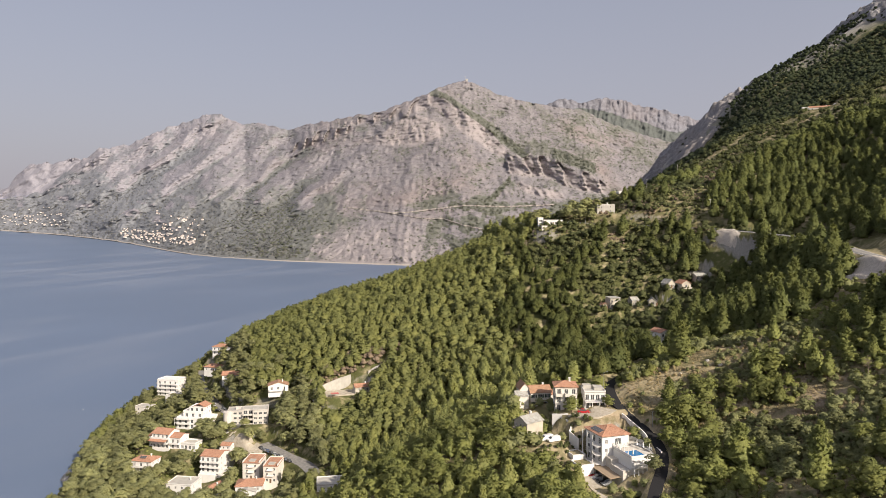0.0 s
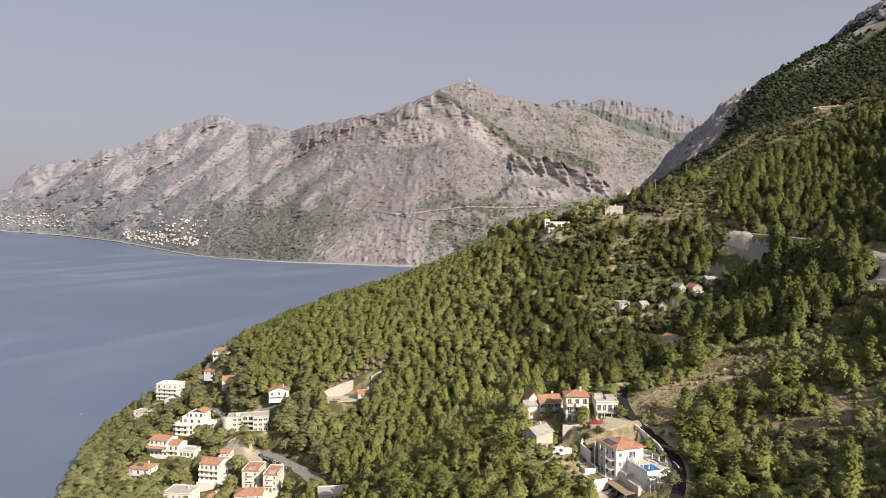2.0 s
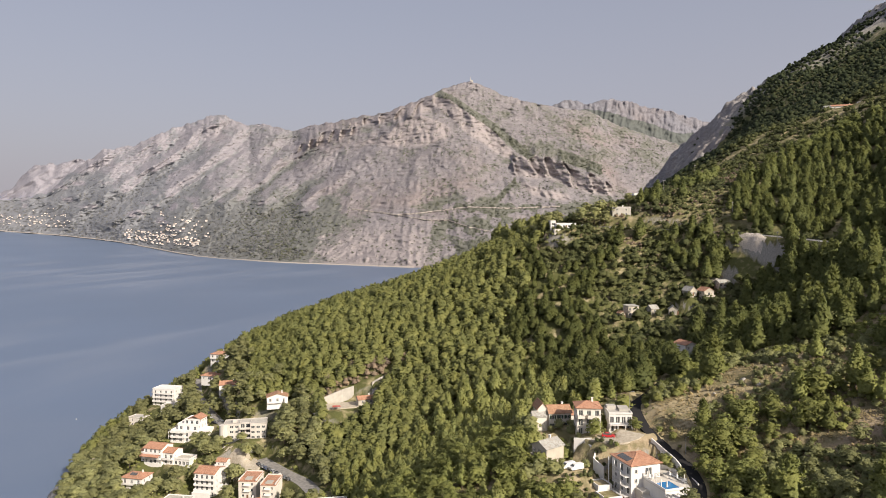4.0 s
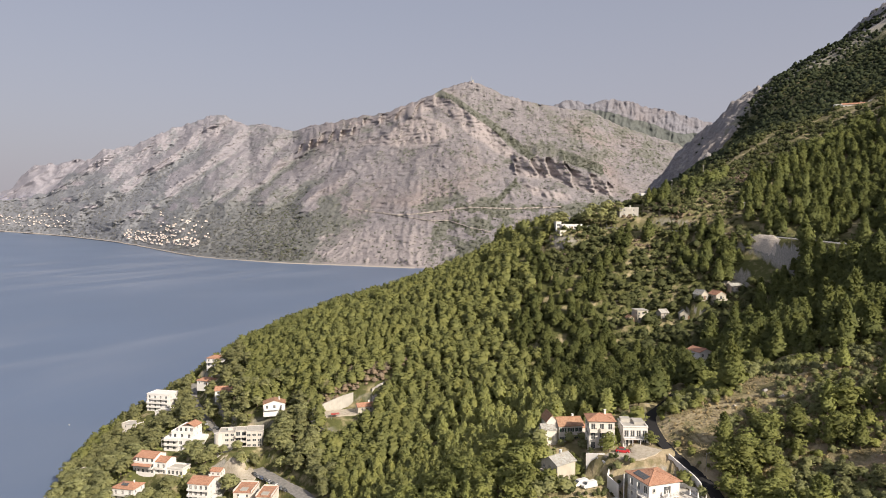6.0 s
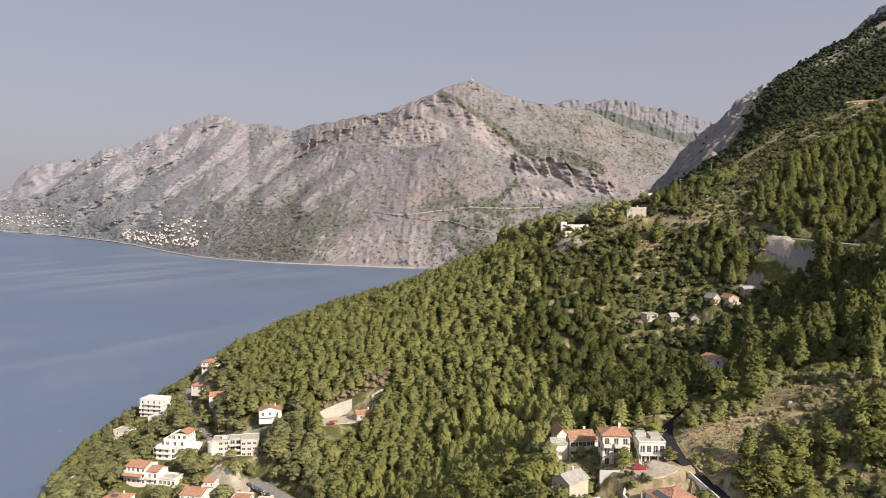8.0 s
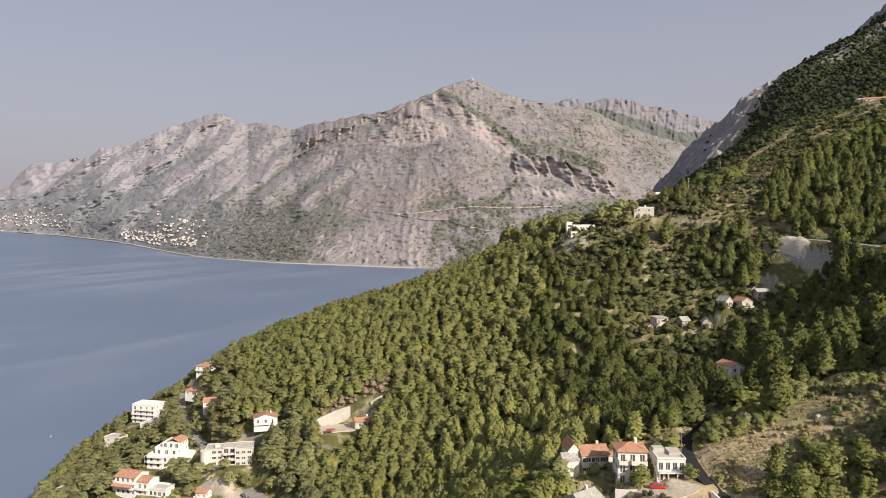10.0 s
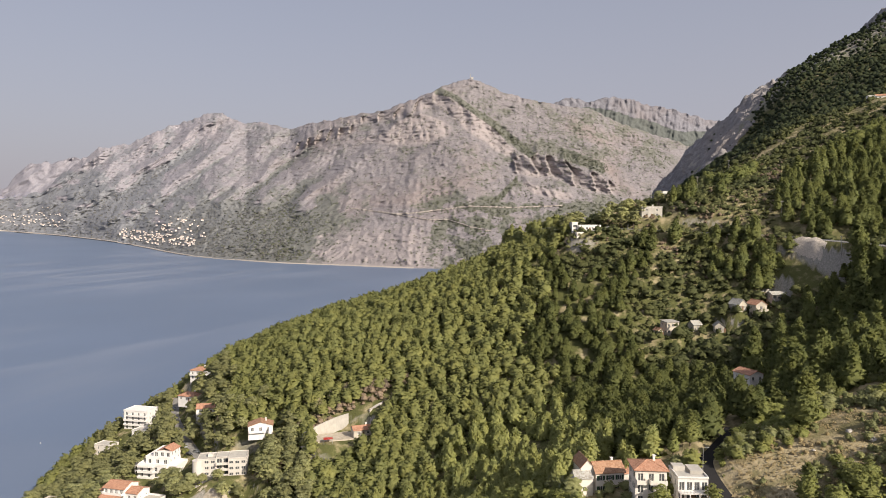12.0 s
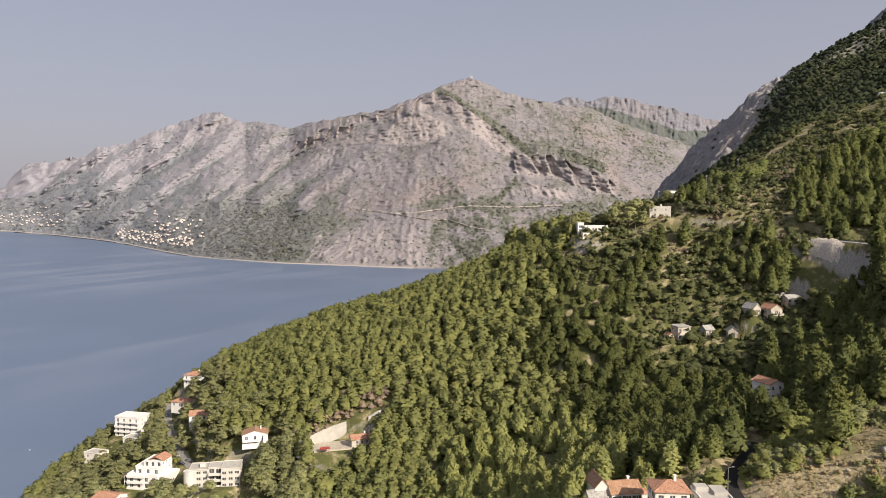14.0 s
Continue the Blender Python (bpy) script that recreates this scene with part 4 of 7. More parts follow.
def rows_of(ln, n, z, w=1.1, h=1.3):
    return [((i + 0.5) * ln / n, z, w, h) for i in range(n)]


SH = 2.85


def std_windows(W, D, st, front=3, side=2, doors=False, left=None, z0=0):
    wins = {"front": [], "right": [], "left": [], "back": []}
    for k in range(st):
        z = z0 + k * SH
        wins["front"] += rows_of(W, front, z + (0.15 if doors else 0.95), 1.3 if doors else 1.1, 2.1 if doors else 1.3)
        if side:
            wins["right"] += rows_of(D, side, z + 1.0, 0.9, 1.2)
        lf = side if left is None else left
        if lf:
            wins["left"] += rows_of(D, lf, z + 1.0, 0.9, 1.2)
    return wins


def house(spot, rz, W, D, st, label, roof="hip", wall=None, tiles=None, rise=1.6, axis="x", front=3, side=2, left=None, balconies=(), rail="wall", shutters=False, stack=True, doors=None, group="", name="house"):
    wall, tiles = wall or WHITE, tiles or TILE
    x, y, z = spot
    ob = thing(name, label, "house", x, y, z, rz, group)
    R = (-W / 2, -D / 2, W / 2, D / 2)
    H = st * SH + 0.2
    wins = std_windows(W, D, st, front, side, bool(balconies) if doors is None else doors, left)
    storey_block(ob, R, -4, H, wins, wall, (axis, rise) if roof == "gable" else None, shutters)
    if roof == "hip":
        hip_roof(ob, R, H + 0.1, rise, tiles)
    elif roof == "gable":
        gable_roof(ob, R, H, rise, axis, tiles)
    elif roof == "shed":
        shed_roof(ob, R, H, rise, tiles)
    else:
        flat_roof(ob, R, H, wall, tiles)
    if stack:
        chimney(ob, W * 0.22, D * 0.12, H + (rise * 0.7 if roof != "flat" else 0.3))
    for face, k, s0, s1 in balconies:
        balcony(ob, R, face, s0, s1, k * SH, 1.5, rail, wall)
    bm = bmesh.new()
    box(bm, -0.5, -D / 2 - 0.03, 0.0, 0.5, -D / 2 + 0.05, 2.1)
    if not balconies:
        part("door", bm, WOOD, ob).location = (W * 0.5 / max(front, 1) if front % 2 else 0, 0, 0)
    else:
        bm.free()
    return ob


# ---- seaside village ----
V = "houses of the seaside village"
h = house(S_TOP, -14, 11, 9, 2, "white two-storey house with orange hip roof among pines", rise=1.8, group=V, balconies=(("front", 1, 0.5, 10.5),))
R = (5.5, -4, 13, 4.5)
storey_block(h, R, -4, 4.4, {"front": rows_of(7.5, 2, 1.0), "right": rows_of(8.5, 2, 1.0)}, WHITE)
flat_roof(h, R, 4.4, WHITE, CONCRETE)
house(S_RED, -18, 12, 8, 1, "low white house with an orange hip roof in the pines", "hip", WHITE, TILE, 1.9, group=V)
house(S_LOW, 12, 12, 8, 1, "low house with an orange tiled roof in the pines", "gable", WHITE, TILE, 1.8, "x", group=V)
h = house((S_STAIR[0], S_STAIR[1], S_STAIR[2] + 1.4), 14, 12, 8, 1, "white house with arcaded porch, stairs and brown tiled roof", "gable", WHITE, TILE_OLD, 1.9, "y", group=V, balconies=(("front", 0, 0.2, 8.3),))
bm = bmesh.new()
for i in range(14):
    box(bm, 4.0, -9 + i * 0.32, -0.5, 5.4, -8.68 + i * 0.32, 0.2 + i * 0.19)
part("stairs", bm, WHITE, h)
house(S_CUBE, -12, 17, 11, 4, "white flat-roofed apartment block with long balconies", "flat", WHITE, WHITE, front=4, side=2, group=V, name="apartment_house", stack=False, balconies=(("front", 1, 0.5, 16.5), ("front", 2, 0.5, 16.5), ("front", 3, 4, 16.5), ("left", 2, 1, 10), ("left", 3, 1, 10)))
house(S_CUBE_LOW, -12, 12, 8, 2, "white flat-roofed block with a paved roof terrace", "flat", WHITE, CONCRETE, front=3, side=2, group=V, name="apartment_house")
# stepped white house
x, y, z = S_TERRACED
h = thing("terraced_house", "stepped white terraced house with balconies and an orange roof", "house", x, y, z, -8, V)
for R, za, zb, nf in (((-9, -7.5, 6.5, 6), -4, 6.0, 4), ((-6.5, -4.5, 6.3, 6.2), 6.0, 9.0, 3), ((-3.5, -2.5, 6.1, 6.4), 9.0, 12.0, 3)):
    ln, sd = R[2] - R[0], R[3] - R[1]
    wins = {"front": rows_of(ln, nf, zb - 2.7, 1.6, 2.1), "right": rows_of(sd, 3, zb - 1.9, 0.9, 1.2), "left": rows_of(sd, 3, zb - 2.7, 1.4, 2.1)}
    if za < 0:
        wins["front"] += rows_of(ln, nf, 0.3, 1.6, 2.1)
        wins["left"] += rows_of(sd, 3, 0.3, 1.4, 2.1)
    storey_block(h, R, za, zb, wins, WHITE)
    if zb < 11:
        flat_roof(h, R, zb, WHITE, WHITE, up=0.9)
gable_roof(h, (-1.5, -1.5, 6.1, 6.4), 12.0, 1.6, "y", TILE)
for k in (0.1, 2.95, 5.8):
    balcony(h, (-9, -7.5, 6.5, 6), "left", 2, 13, k, 1.8, "bars", WHITE)
    balcony(h, (-9, -7.5, 6.5, 6), "front", 0.5, 9, k, 1.8, "wall", WHITE)
for k in (0.1, 2.95):
    for sx in (-10.7, -9.2):
        bm = bmesh.new()
        cyl(bm, sx, -7.4, k, k + 2.85, 0.14, 0.14)
        part("column", bm, WHITE, h)
R = (6.5, -6, 11, 5)
storey_block(h, R, -4, 5.0, {"front": rows_of(4.5, 2, 2.2, 1.2, 1.6), "right": rows_of(11, 3, 2.2)}, WHITE)
flat_roof(h, R, 5.0, WHITE, WHITE, up=0.9)
# flat-roofed hotel
x, y, z = S_HOTEL
h = thing("hotel", "greyed white concrete flat-roofed hotel in two angled wings", "hotel", x, y, z, 10, V)
for R, zb, nf in (((2.6, -5.5, 11, 5), 8.2, 3), ((-3.4, -2.6, 2.6, 5), 8.0, 2), ((-12, -3.5, -3.4, 6), 7.6, 3)):
    ln, sd = R[2] - R[0], R[3] - R[1]
    tall = nf == 2
    wins = {} if tall else {f: rows_of(l, n, zz, 1.7, 1.3) for f, l, n, zz in (("right", sd, 3, 5.8), ("left", sd, 2, 5.8))}
    if not tall:
        wins["right"] += rows_of(sd, 3, 3.0, 1.7, 1.3)
    wins["front"] = [w for zz in (5.6, 2.8, 0.0) for w in rows_of(ln, nf, zz - (0.1 if tall else -0.2), 2.3 if tall else 1.9, 2.1 if tall else 1.25)]
    storey_block(h, R, -5, zb, wins, GREYED)
    flat_roof(h, R, zb, GREYED, CONCRETE, up=0.3)
for k in (5.3, 2.5, -0.3):
    balcony(h, (-3.4, -2.6, 2.6, 5), "front", 0.1, 5.9, k, 2.4, "wall", GREYED)
bm = bmesh.new()
box(bm, -7.5, -0.5, 7.9, -5.0, 2.0, 9.3, 0.05)
part("roof_hatch", bm, GREYED, h)
bm = bmesh.new()
cyl(bm, -12, -3, -5, 7.6, 2.4, 2.4, 16)
part("round_bay", bm, GREYED, h)
# long balcony house
x, y, z = S_BALCONY
h = thing("guest_house", "long white guest house with orange roofs and arched balconies", "house", x, y, z, -14, V)
for R, zb, n, rs in (((-8, -5, 3, 5), 8.2, 4, 1.8), ((3.2, -4, 9.5, 4.5), 6.4, 2, 1.5), ((-11.5, -3, -8.2, 5), 6.0, 1, 1.2)):
    ln, sd = R[2] - R[0], R[3] - R[1]
    wins = {"front": rows_of(ln, n, 0.3, 1.3, 2.1) + rows_of(ln, n, 3.1, 1.3, 2.1), "right": rows_of(sd, 2, 3.3, 0.9, 1.2) + rows_of(sd, 2, 0.8, 0.9, 1.2)}
    if zb > 8:
        wins["front"] += rows_of(ln, n, 5.9, 1.3, 1.9)
    storey_block(h, R, -4, zb, wins, WHITE, ("x", rs))
    gable_roof(h, R, zb, rs, "x", TILE)
for k in (2.9, 5.7):
    balcony(h, (-8, -5, 3, 5), "front", 0.2, 10.8, k, 1.6, "wall", WHITE)
balcony(h, (3.2, -4, 9.5, 4.5), "front", 0.2, 6.0, 2.9, 1.6, "wall", WHITE)
R = (9.5, -3.5, 19, 3.5)
storey_block(h, R, -5, 3.0, {"front": rows_of(9.5, 4, 0.2, 1.5, 2.0)}, WHITE)
flat_roof(h, R, 3.0, WHITE, CONCRETE, up=0.9)
bm = bmesh.new()
slab(bm, ((-8.2, -8.6, 4.9), (3.2, -8.6, 4.9), (3.2, -6.6, 5.6), (-8.2, -6.6, 5.6)))
part("porch_roof", bm, TILE, h)
h = house(S_SOLAR, -12, 12, 9, 2, "white house with orange hip roof and solar panels", rise=1.7, group=V, balconies=(("front", 1, 0.5, 11.5),))
for i in range(3):
    bm = bmesh.new()
    slab(bm, ((-2 + i * 1.3, -3.0, 7.05), (-0.85 + i * 1.3, -3.0, 7.05), (-0.85 + i * 1.3, -1.2, 7.75), (-2 + i * 1.3, -1.2, 7.75)), 0.08)
    part("solar_panel", bm, GLASS, h)
h = house(S_TALL, -10, 11, 11, 4, "tall white four-storey house with balconies and orange roof", "gable", WHITE, TILE, 1.7, "x", group=V, front=4, side=2,
          balconies=(("front", 1, 0.2, 10.8), ("front", 2, 0.2, 10.8), ("front", 3, 0.2, 10.8), ("right", 2, 5, 10.5), ("right", 1, 5, 10.5)))
R = (0.5, 5.6, 6.0, 10.5)
storey_block(h, R, -4, 14.2, {"front": rows_of(5.5, 2, 12.3, 0.9, 1.1), "right": rows_of(5, 2, 12.3, 0.9, 1.1)}, WHITE, ("x", 1.0))
gable_roof(h, R, 14.2, 1.0, "x", TILE)
bm = bmesh.new()
box(bm, -5.5, -8.5, -3, 4, -5.6, 2.6)
part("terrace", bm, WHITE, h)
for s, w, nm in ((S_CREAM, 9, 0), (S_CREAM_TWO, 7.5, 1)):
    h = house(s, -4, w, 11, 3, "cream house with stepped orange roof terrace", "shed", CREAM, TILE, 1.0, front=2, side=1, left=1, group=V, stack=False)
    bm = bmesh.new()
    box(bm, -w / 2 - 0.05, -5.55, 8.9, -w / 2 + 0.3, 5.5, 9.9)
    box(bm, w / 2 - 0.3, -5.55, 8.9, w / 2 + 0.05, 5.5, 9.9)
    box(bm, -w / 2 + 0.3, 5.2, 9.2, w / 2 - 0.3, 5.6, 10.4)
    part("parapet", bm, CREAM, h)
    bm = bmesh.new()
    box(bm, -1.6, -4.2, 9.0, 1.6, -1.0, 9.62)
    part("roof_terrace", bm, CONCRETE, h)
    bm = bmesh.new()
    for k in (5.1, 2.2):
        slab(bm, ((-1.8, -6.7, k + 1.7), (1.8, -6.7, k + 1.7), (1.8, -5.5, k + 2.2), (-1.8, -5.5, k + 2.2)), 0.06)
    part("awning", bm, CREAM, h)
house(S_FLAT, -8, 14, 11, 2, "flat-roofed house with a stained grey roof", "flat", WHITE, CONCRETE, front=4, group=V)
h = house(S_ANNEX, -20, 7, 11, 1, "narrow house with orange tiled roof", "gable", WHITE, TILE, 1.3, "y", front=2, group=V)
h = house(S_GABLE, 6, 13, 10, 2, "orange-roofed house with a white gabled front wing", rise=1.9, group=V)
R = (-4, -9, 4, -4.6)
storey_block(h, R, -4, 4.6, {"front": rows_of(8, 3, 1.6)}, WHITE, ("y", 1.2))
gable_roof(h, R, 4.6, 1.2, "y", CONCRETE)
house(S_SHED, -16, 11, 8, 1, "low building with a stained grey roof by the shore", "flat", BEIGE, CONCRETE, front=3, side=1, stack=False, group=V)
house(S_HUT_SHORE, -16, 11, 7, 2, "plain beige flat-roofed block beside the apartment house", "flat", CREAM, CONCRETE, front=2, side=1, stack=False, group=V)
house(S_WHITE_ROOF, 10, 13, 10, 1, "low white house with a stained white flat roof", "flat", WHITE, CONCRETE, front=3, group=V)
house(S_ORANGE_ROOF, 10, 13, 10, 1, "house under a broad orange hip roof", rise=2.2, group=V)
house(S_QUARRY, 20, 9.5, 6, 1, "small unfinished house with an orange roof beside a rock cut", "gable", BEIGE, TILE, 1.3, "x", front=2, side=1, group=V)

# ---- hamlet by the lane ----
V = "houses of the hamlet by the lane"
h = house(S_STONE, 8, 7.8, 6, 2, "old stone house with weathered orange roof", "gable", CREAM, TILE_OLD, 1.9, "x", front=3, side=1, group=V, shutters=True)
for R, zb, rs, ax, tl in (((-7.6, -1.3, -3.95, 5.6), 6.9, 2.0, "y", TILE_OLD), ((-9.6, -3.0, -4.8, 0.9), 4.6, 1.5, "x", SLATE), ((4.0, 0.5, 7.0, 5), 4.0, 1.2, "x", TILE)):
    storey_block(h, R, -4, zb, {"front": rows_of(R[2] - R[0], 1, 1.2, 0.8, 1.1), "left": rows_of(R[3] - R[1], 1, 1.2, 0.8, 1.1)}, CREAM, (ax, rs))
    gable_roof(h, R, zb, rs, ax, tl, 0.25)
h = house(S_THREE, -3, 7.8, 7.4, 3, "cream three-storey house with orange hip roof and green shutters", "hip", CREAM, TILE, 1.4, front=3, side=2, group=V, shutters=True,
          balconies=(("front", 2, 3.4, 7.6), ("front", 1, 3.4, 7.6), ("front", 2, 0.1, 2.4)))
h = house(S_WHITE, -2, 7.4, 8, 2, "white house with dark arched windows and an unfinished roof terrace", "flat", WHITE, CONCRETE, front=4, side=2, group=V, stack=False, doors=True)
balcony(h, (-3.7, -4, 3.7, 4), "front", 0, 7.4, SH, 1.8, "bars", WHITE)
for i in range(4):
    bm = bmesh.new()
    cyl(bm, -3.5 + i * 2.33, -5.6, -1, SH, 0.13, 0.13)
    part("column", bm, WHITE, h)
bm = bmesh.new()
box(bm, -3.5, 1.0, 6.1, -0.5, 3.6, 7.3)
box(bm, 0.2, -1, 6.1, 3.5, 3.6, 6.9)
part("roof_box", bm, CONCRETE, h)
h = house(S_GREY, 38, 7.8, 6.4, 2, "weathered grey-beige house with a pale tiled gable roof", "gable", BEIGE, SLATE, 1.7, "x", front=0, side=1, left=3, group=V)
balcony(h, (-3.9, -3.2, 3.9, 3.2), "left", 0.8, 5, SH, 1.5, "wall", BEIGE)
# villa
x, y, z = S_VILLA
VR = 18
h = thing("villa", "white three-storey villa with orange hip roof and solar panels", "villa", x, y, z, VR, V)
R = (-5.0, -5.6, 4.7, 4.6)
w3 = {"front": [(1.6, 4.0, 0.9, 1.1), (1.6, 6.8, 0.9, 1.1), (5.8, 3.2, 2.2, 2.1), (5.8, 6.0, 2.2, 2.1), (8.3, 3.4, 1.1, 2.0)],
      "left": rows_of(10.2, 3, 0.4, 1.5, 2.1) + rows_of(10.2, 3, 3.3, 1.5, 2.1) + rows_of(10.2, 3, 6.1, 1.5, 2.1), "right": rows_of(10.2, 3, 4.0)}
storey_block(h, R, -5, 9.2, w3, WHITE)
hip_roof(h, R, 9.3, 1.7, TILE, 0.6)
for k in (0.1, 2.95, 5.8):
    balcony(h, R, "left", 2.8, 9.6, k, 1.7, "bars", WHITE)
balcony(h, R, "front", 4.2, 8.6, 5.8, 1.5, "bars", WHITE)
balcony(h, R, "front", 4.2, 8.6, 2.9, 1.5, "bars", WHITE)
for i in range(4):
    bm = bmesh.new()
    slab(bm, ((-4.7, 2.4 - i * 1.4, 9.72), (-4.7, 1.2 - i * 1.4, 9.72), (-2.9, 1.2 - i * 1.4, 10.32), (-2.9, 2.4 - i * 1.4, 10.32)), 0.1)
    part("solar_panel", bm, GLASS, h)
for i in range(3):
    bm = bmesh.new()
    cyl(bm, -5.0 - 1.6, -2.4 + i * 3.2, -2, 9.0, 0.16, 0.16)
    part("column", bm, WHITE, h)

# ---- upper slope ----
V = "houses on the upper slope"
h = house(S_RIDGE, 6, 13, 9, 1, "white flat-roofed house on the ridge with a long terrace", "flat", WHITE, WHITE, front=4, side=2, group=V, stack=False)
R = (-10, -3, -6.6, 3.5)
storey_block(h, R, -4, 4.6, {"front": [(1.7, 2.2, 2.2, 1.4), (1.7, 0.2, 2.2, 1.2)], "left": rows_of(6.5, 2, 1.8)}, WHITE)
flat_roof(h, R, 4.6, WHITE, WHITE)
bm = bmesh.new()
box(bm, -9, -9, -4, 4, -4.7, -0.4)
part("terrace", bm, CREAM, h)
house(S_UPPER, 6, 12.5, 9, 2, "grey-brown house with a bright white flat roof", "flat", CONCRETE, WHITE, front=2, side=1, group=V, stack=True)
house(S_UPPER_TWO, 4, 9, 6, 1, "small white flat-roofed house in scrub", "flat", WHITE, WHITE, front=3, side=1, group=V, stack=False)
h = house(S_RED_LONG, -20, 19, 8, 1, "low house with orange roof high on the slope", "gable", WHITE, TILE, 1.5, "x", front=4, side=1, group=V)
R = (9.6, -3.5, 15.5, 3)
storey_block(h, R, -4, 5.4, {"front": rows_of(4.4, 2, 1.5)}, WHITE)
flat_roof(h, R, 5.4, WHITE, WHITE)
R = (-15, -3.5, -9.6, 2)
storey_block(h, R, -5, 3.2, {"front": rows_of(4, 1, 1.0)}, WHITE)
flat_roof(h, R, 3.2, WHITE, WHITE)
V = "old stone houses in the gully"
house(S_HUT, 18, 6.6, 5.5, 2, "old stone house with a flat grey roof in the gully", "shed", BEIGE, SLATE, 0.5, front=3, side=2, group=V, stack=False)
house(S_HUT_LOW, 18, 2.8, 3.5, 1, "tiny stone hut with a gable roof", "gable", BEIGE, TILE_OLD, 1.0, "y", front=1, side=0, group=V, stack=False, name="hut")
house(S_RUIN, 24, 5, 4, 1, "ruined stone hut with pale slabs on its roof", "gable", STONE, SLATE, 1.6, "x", front=1, side=0, group=V, stack=False, name="hut")
house(S_RUIN_TWO, -10, 4.5, 5, 1, "ruined stone hut with a broken roof", "gable", STONE, SLATE, 1.8, "y", front=1, side=0, group=V, stack=False, name="hut")
house(S_CHAPEL, 24, 5, 6, 1, "stone house with a steep grey slab roof", "gable", BEIGE, SLATE, 2.2, "y", front=2, side=1, group=V, stack=False)
house(S_ORANGE, 14, 6, 7, 2, "narrow stone house with bright orange roof", "gable", BEIGE, TILE, 1.8, "y", front=1, side=1, group=V, stack=False, balconies=(("front", 1, 0.2, 5.8),))
house(S_RUIN_THREE, 10, 7, 5, 2, "roofless stone ruin with empty windows", "gable", STONE, SLATE, 1.2, "x", front=3, side=1, group=V, stack=False)
h = house(S_TREES, 20, 6.2, 8, 3, "narrow white house with red roof hidden among pines", "gable", WHITE, TILE, 1.2, "y", front=2, side=1, left=1, group=V, stack=False)
for k in (1, 2):
    balcony(h, (-3.1, -4, 3.1, 4), "left", 2, 7, k * SH, 1.6, "bars", WHITE)
h = house(S_TREES_LOW, 30, 7.5, 8, 1, "low house with an orange roof under a pine", "gable", WHITE, TILE, 1.6, "y", front=1, side=1, group=V, stack=False)


# ---- plants ----
rng = np.random.default_rng(11)
GOLD = (1 + 5 ** 0.5) / 2
ICO_V = np.array([(a, b_ * GOLD, 0) for a in (-1, 1) for b_ in (-1, 1)] + [(0, a, b_ * GOLD) for a in (-1, 1) for b_ in (-1, 1)] + [(b_ * GOLD, 0, a) for a in (-1, 1) for b_ in (-1, 1)], float)
ICO_V /= np.linalg.norm(ICO_V[0])
ICO_F = np.array([(i, j, k) for i in range(12) for j in range(i + 1, 12) for k in range(j + 1, 12)
                  if max(np.linalg.norm(ICO_V[i] - ICO_V[j]), np.linalg.norm(ICO_V[j] - ICO_V[k]), np.linalg.norm(ICO_V[i] - ICO_V[k])) < 1.1])
for q in range(len(ICO_F)):
    a, b_, c = ICO_V[ICO_F[q]]
    if np.dot(np.cross(b_ - a, c - a), a + b_ + c) < 0:
        ICO_F[q] = ICO_F[q][::-1]


OCT_V = np.array([(1, 0, 0), (-1, 0, 0), (0, 1, 0), (0, -1, 0), (0, 0, 1), (0, 0, -1)], float)
OCT_F = np.array([(0, 2, 4), (2, 1, 4), (1, 3, 4), (3, 0, 4), (2, 0, 5), (1, 2, 5), (3, 1, 5), (0, 3, 5)])


def chip(p, r, flat=0.75, full=True):
    """A small ragged clump of leaves."""
    f = OCT_F if full else OCT_F[:4]
    v = OCT_V[:6 if full else 5] * (0.65 + 0.7 * rng.random((6 if full else 5, 1))) * (r, r, r * flat)
    a, t = rng.random() * 6.28, (rng.random() - 0.5) * 1.4
    ca, sa, ct, st = math.cos(a), math.sin(a), math.cos(t), math.sin(t)
    v = v @ np.array(((1, 0, 0), (0, ct, -st), (0, st, ct))).T @ np.array(((ca, -sa, 0), (sa, ca, 0), (0, 0, 1))).T
    return v + p, f


def clump(p, r, flat=0.75, jag=0.28):
    v = ICO_V * (1 + (rng.random((12, 1)) - 0.5) * 2 * jag)
    a = rng.random() * 6.28
    rot = np.array([(math.cos(a), -math.sin(a), 0), (math.sin(a), math.cos(a), 0), (0, 0, 1)])
    return (v * (r, r, r * flat)) @ rot.T + p, ICO_F


def sprays(points, outs, size):
    """Small pointed tufts standing off the clumps."""
    n = len(points)
    side = np.cross(outs, rng.normal(size=(n, 3)))
    side /= np.linalg.norm(side, axis=1)[:, None] + 1e-6
    s = size * (0.6 + 0.8 * rng.random((n, 1)))
    v = np.stack([points - side * s * 0.38, points + side * s * 0.38, points + outs * s], 1).reshape(-1, 3)
    return v, np.arange(3 * n).reshape(-1, 3)


def join(pieces):
    vs, fs, k = [], [], 0
    for v, f in pieces:
        vs.append(v)
        fs.append(f + k)
        k += len(v)
    return np.concatenate(vs), np.concatenate(fs)


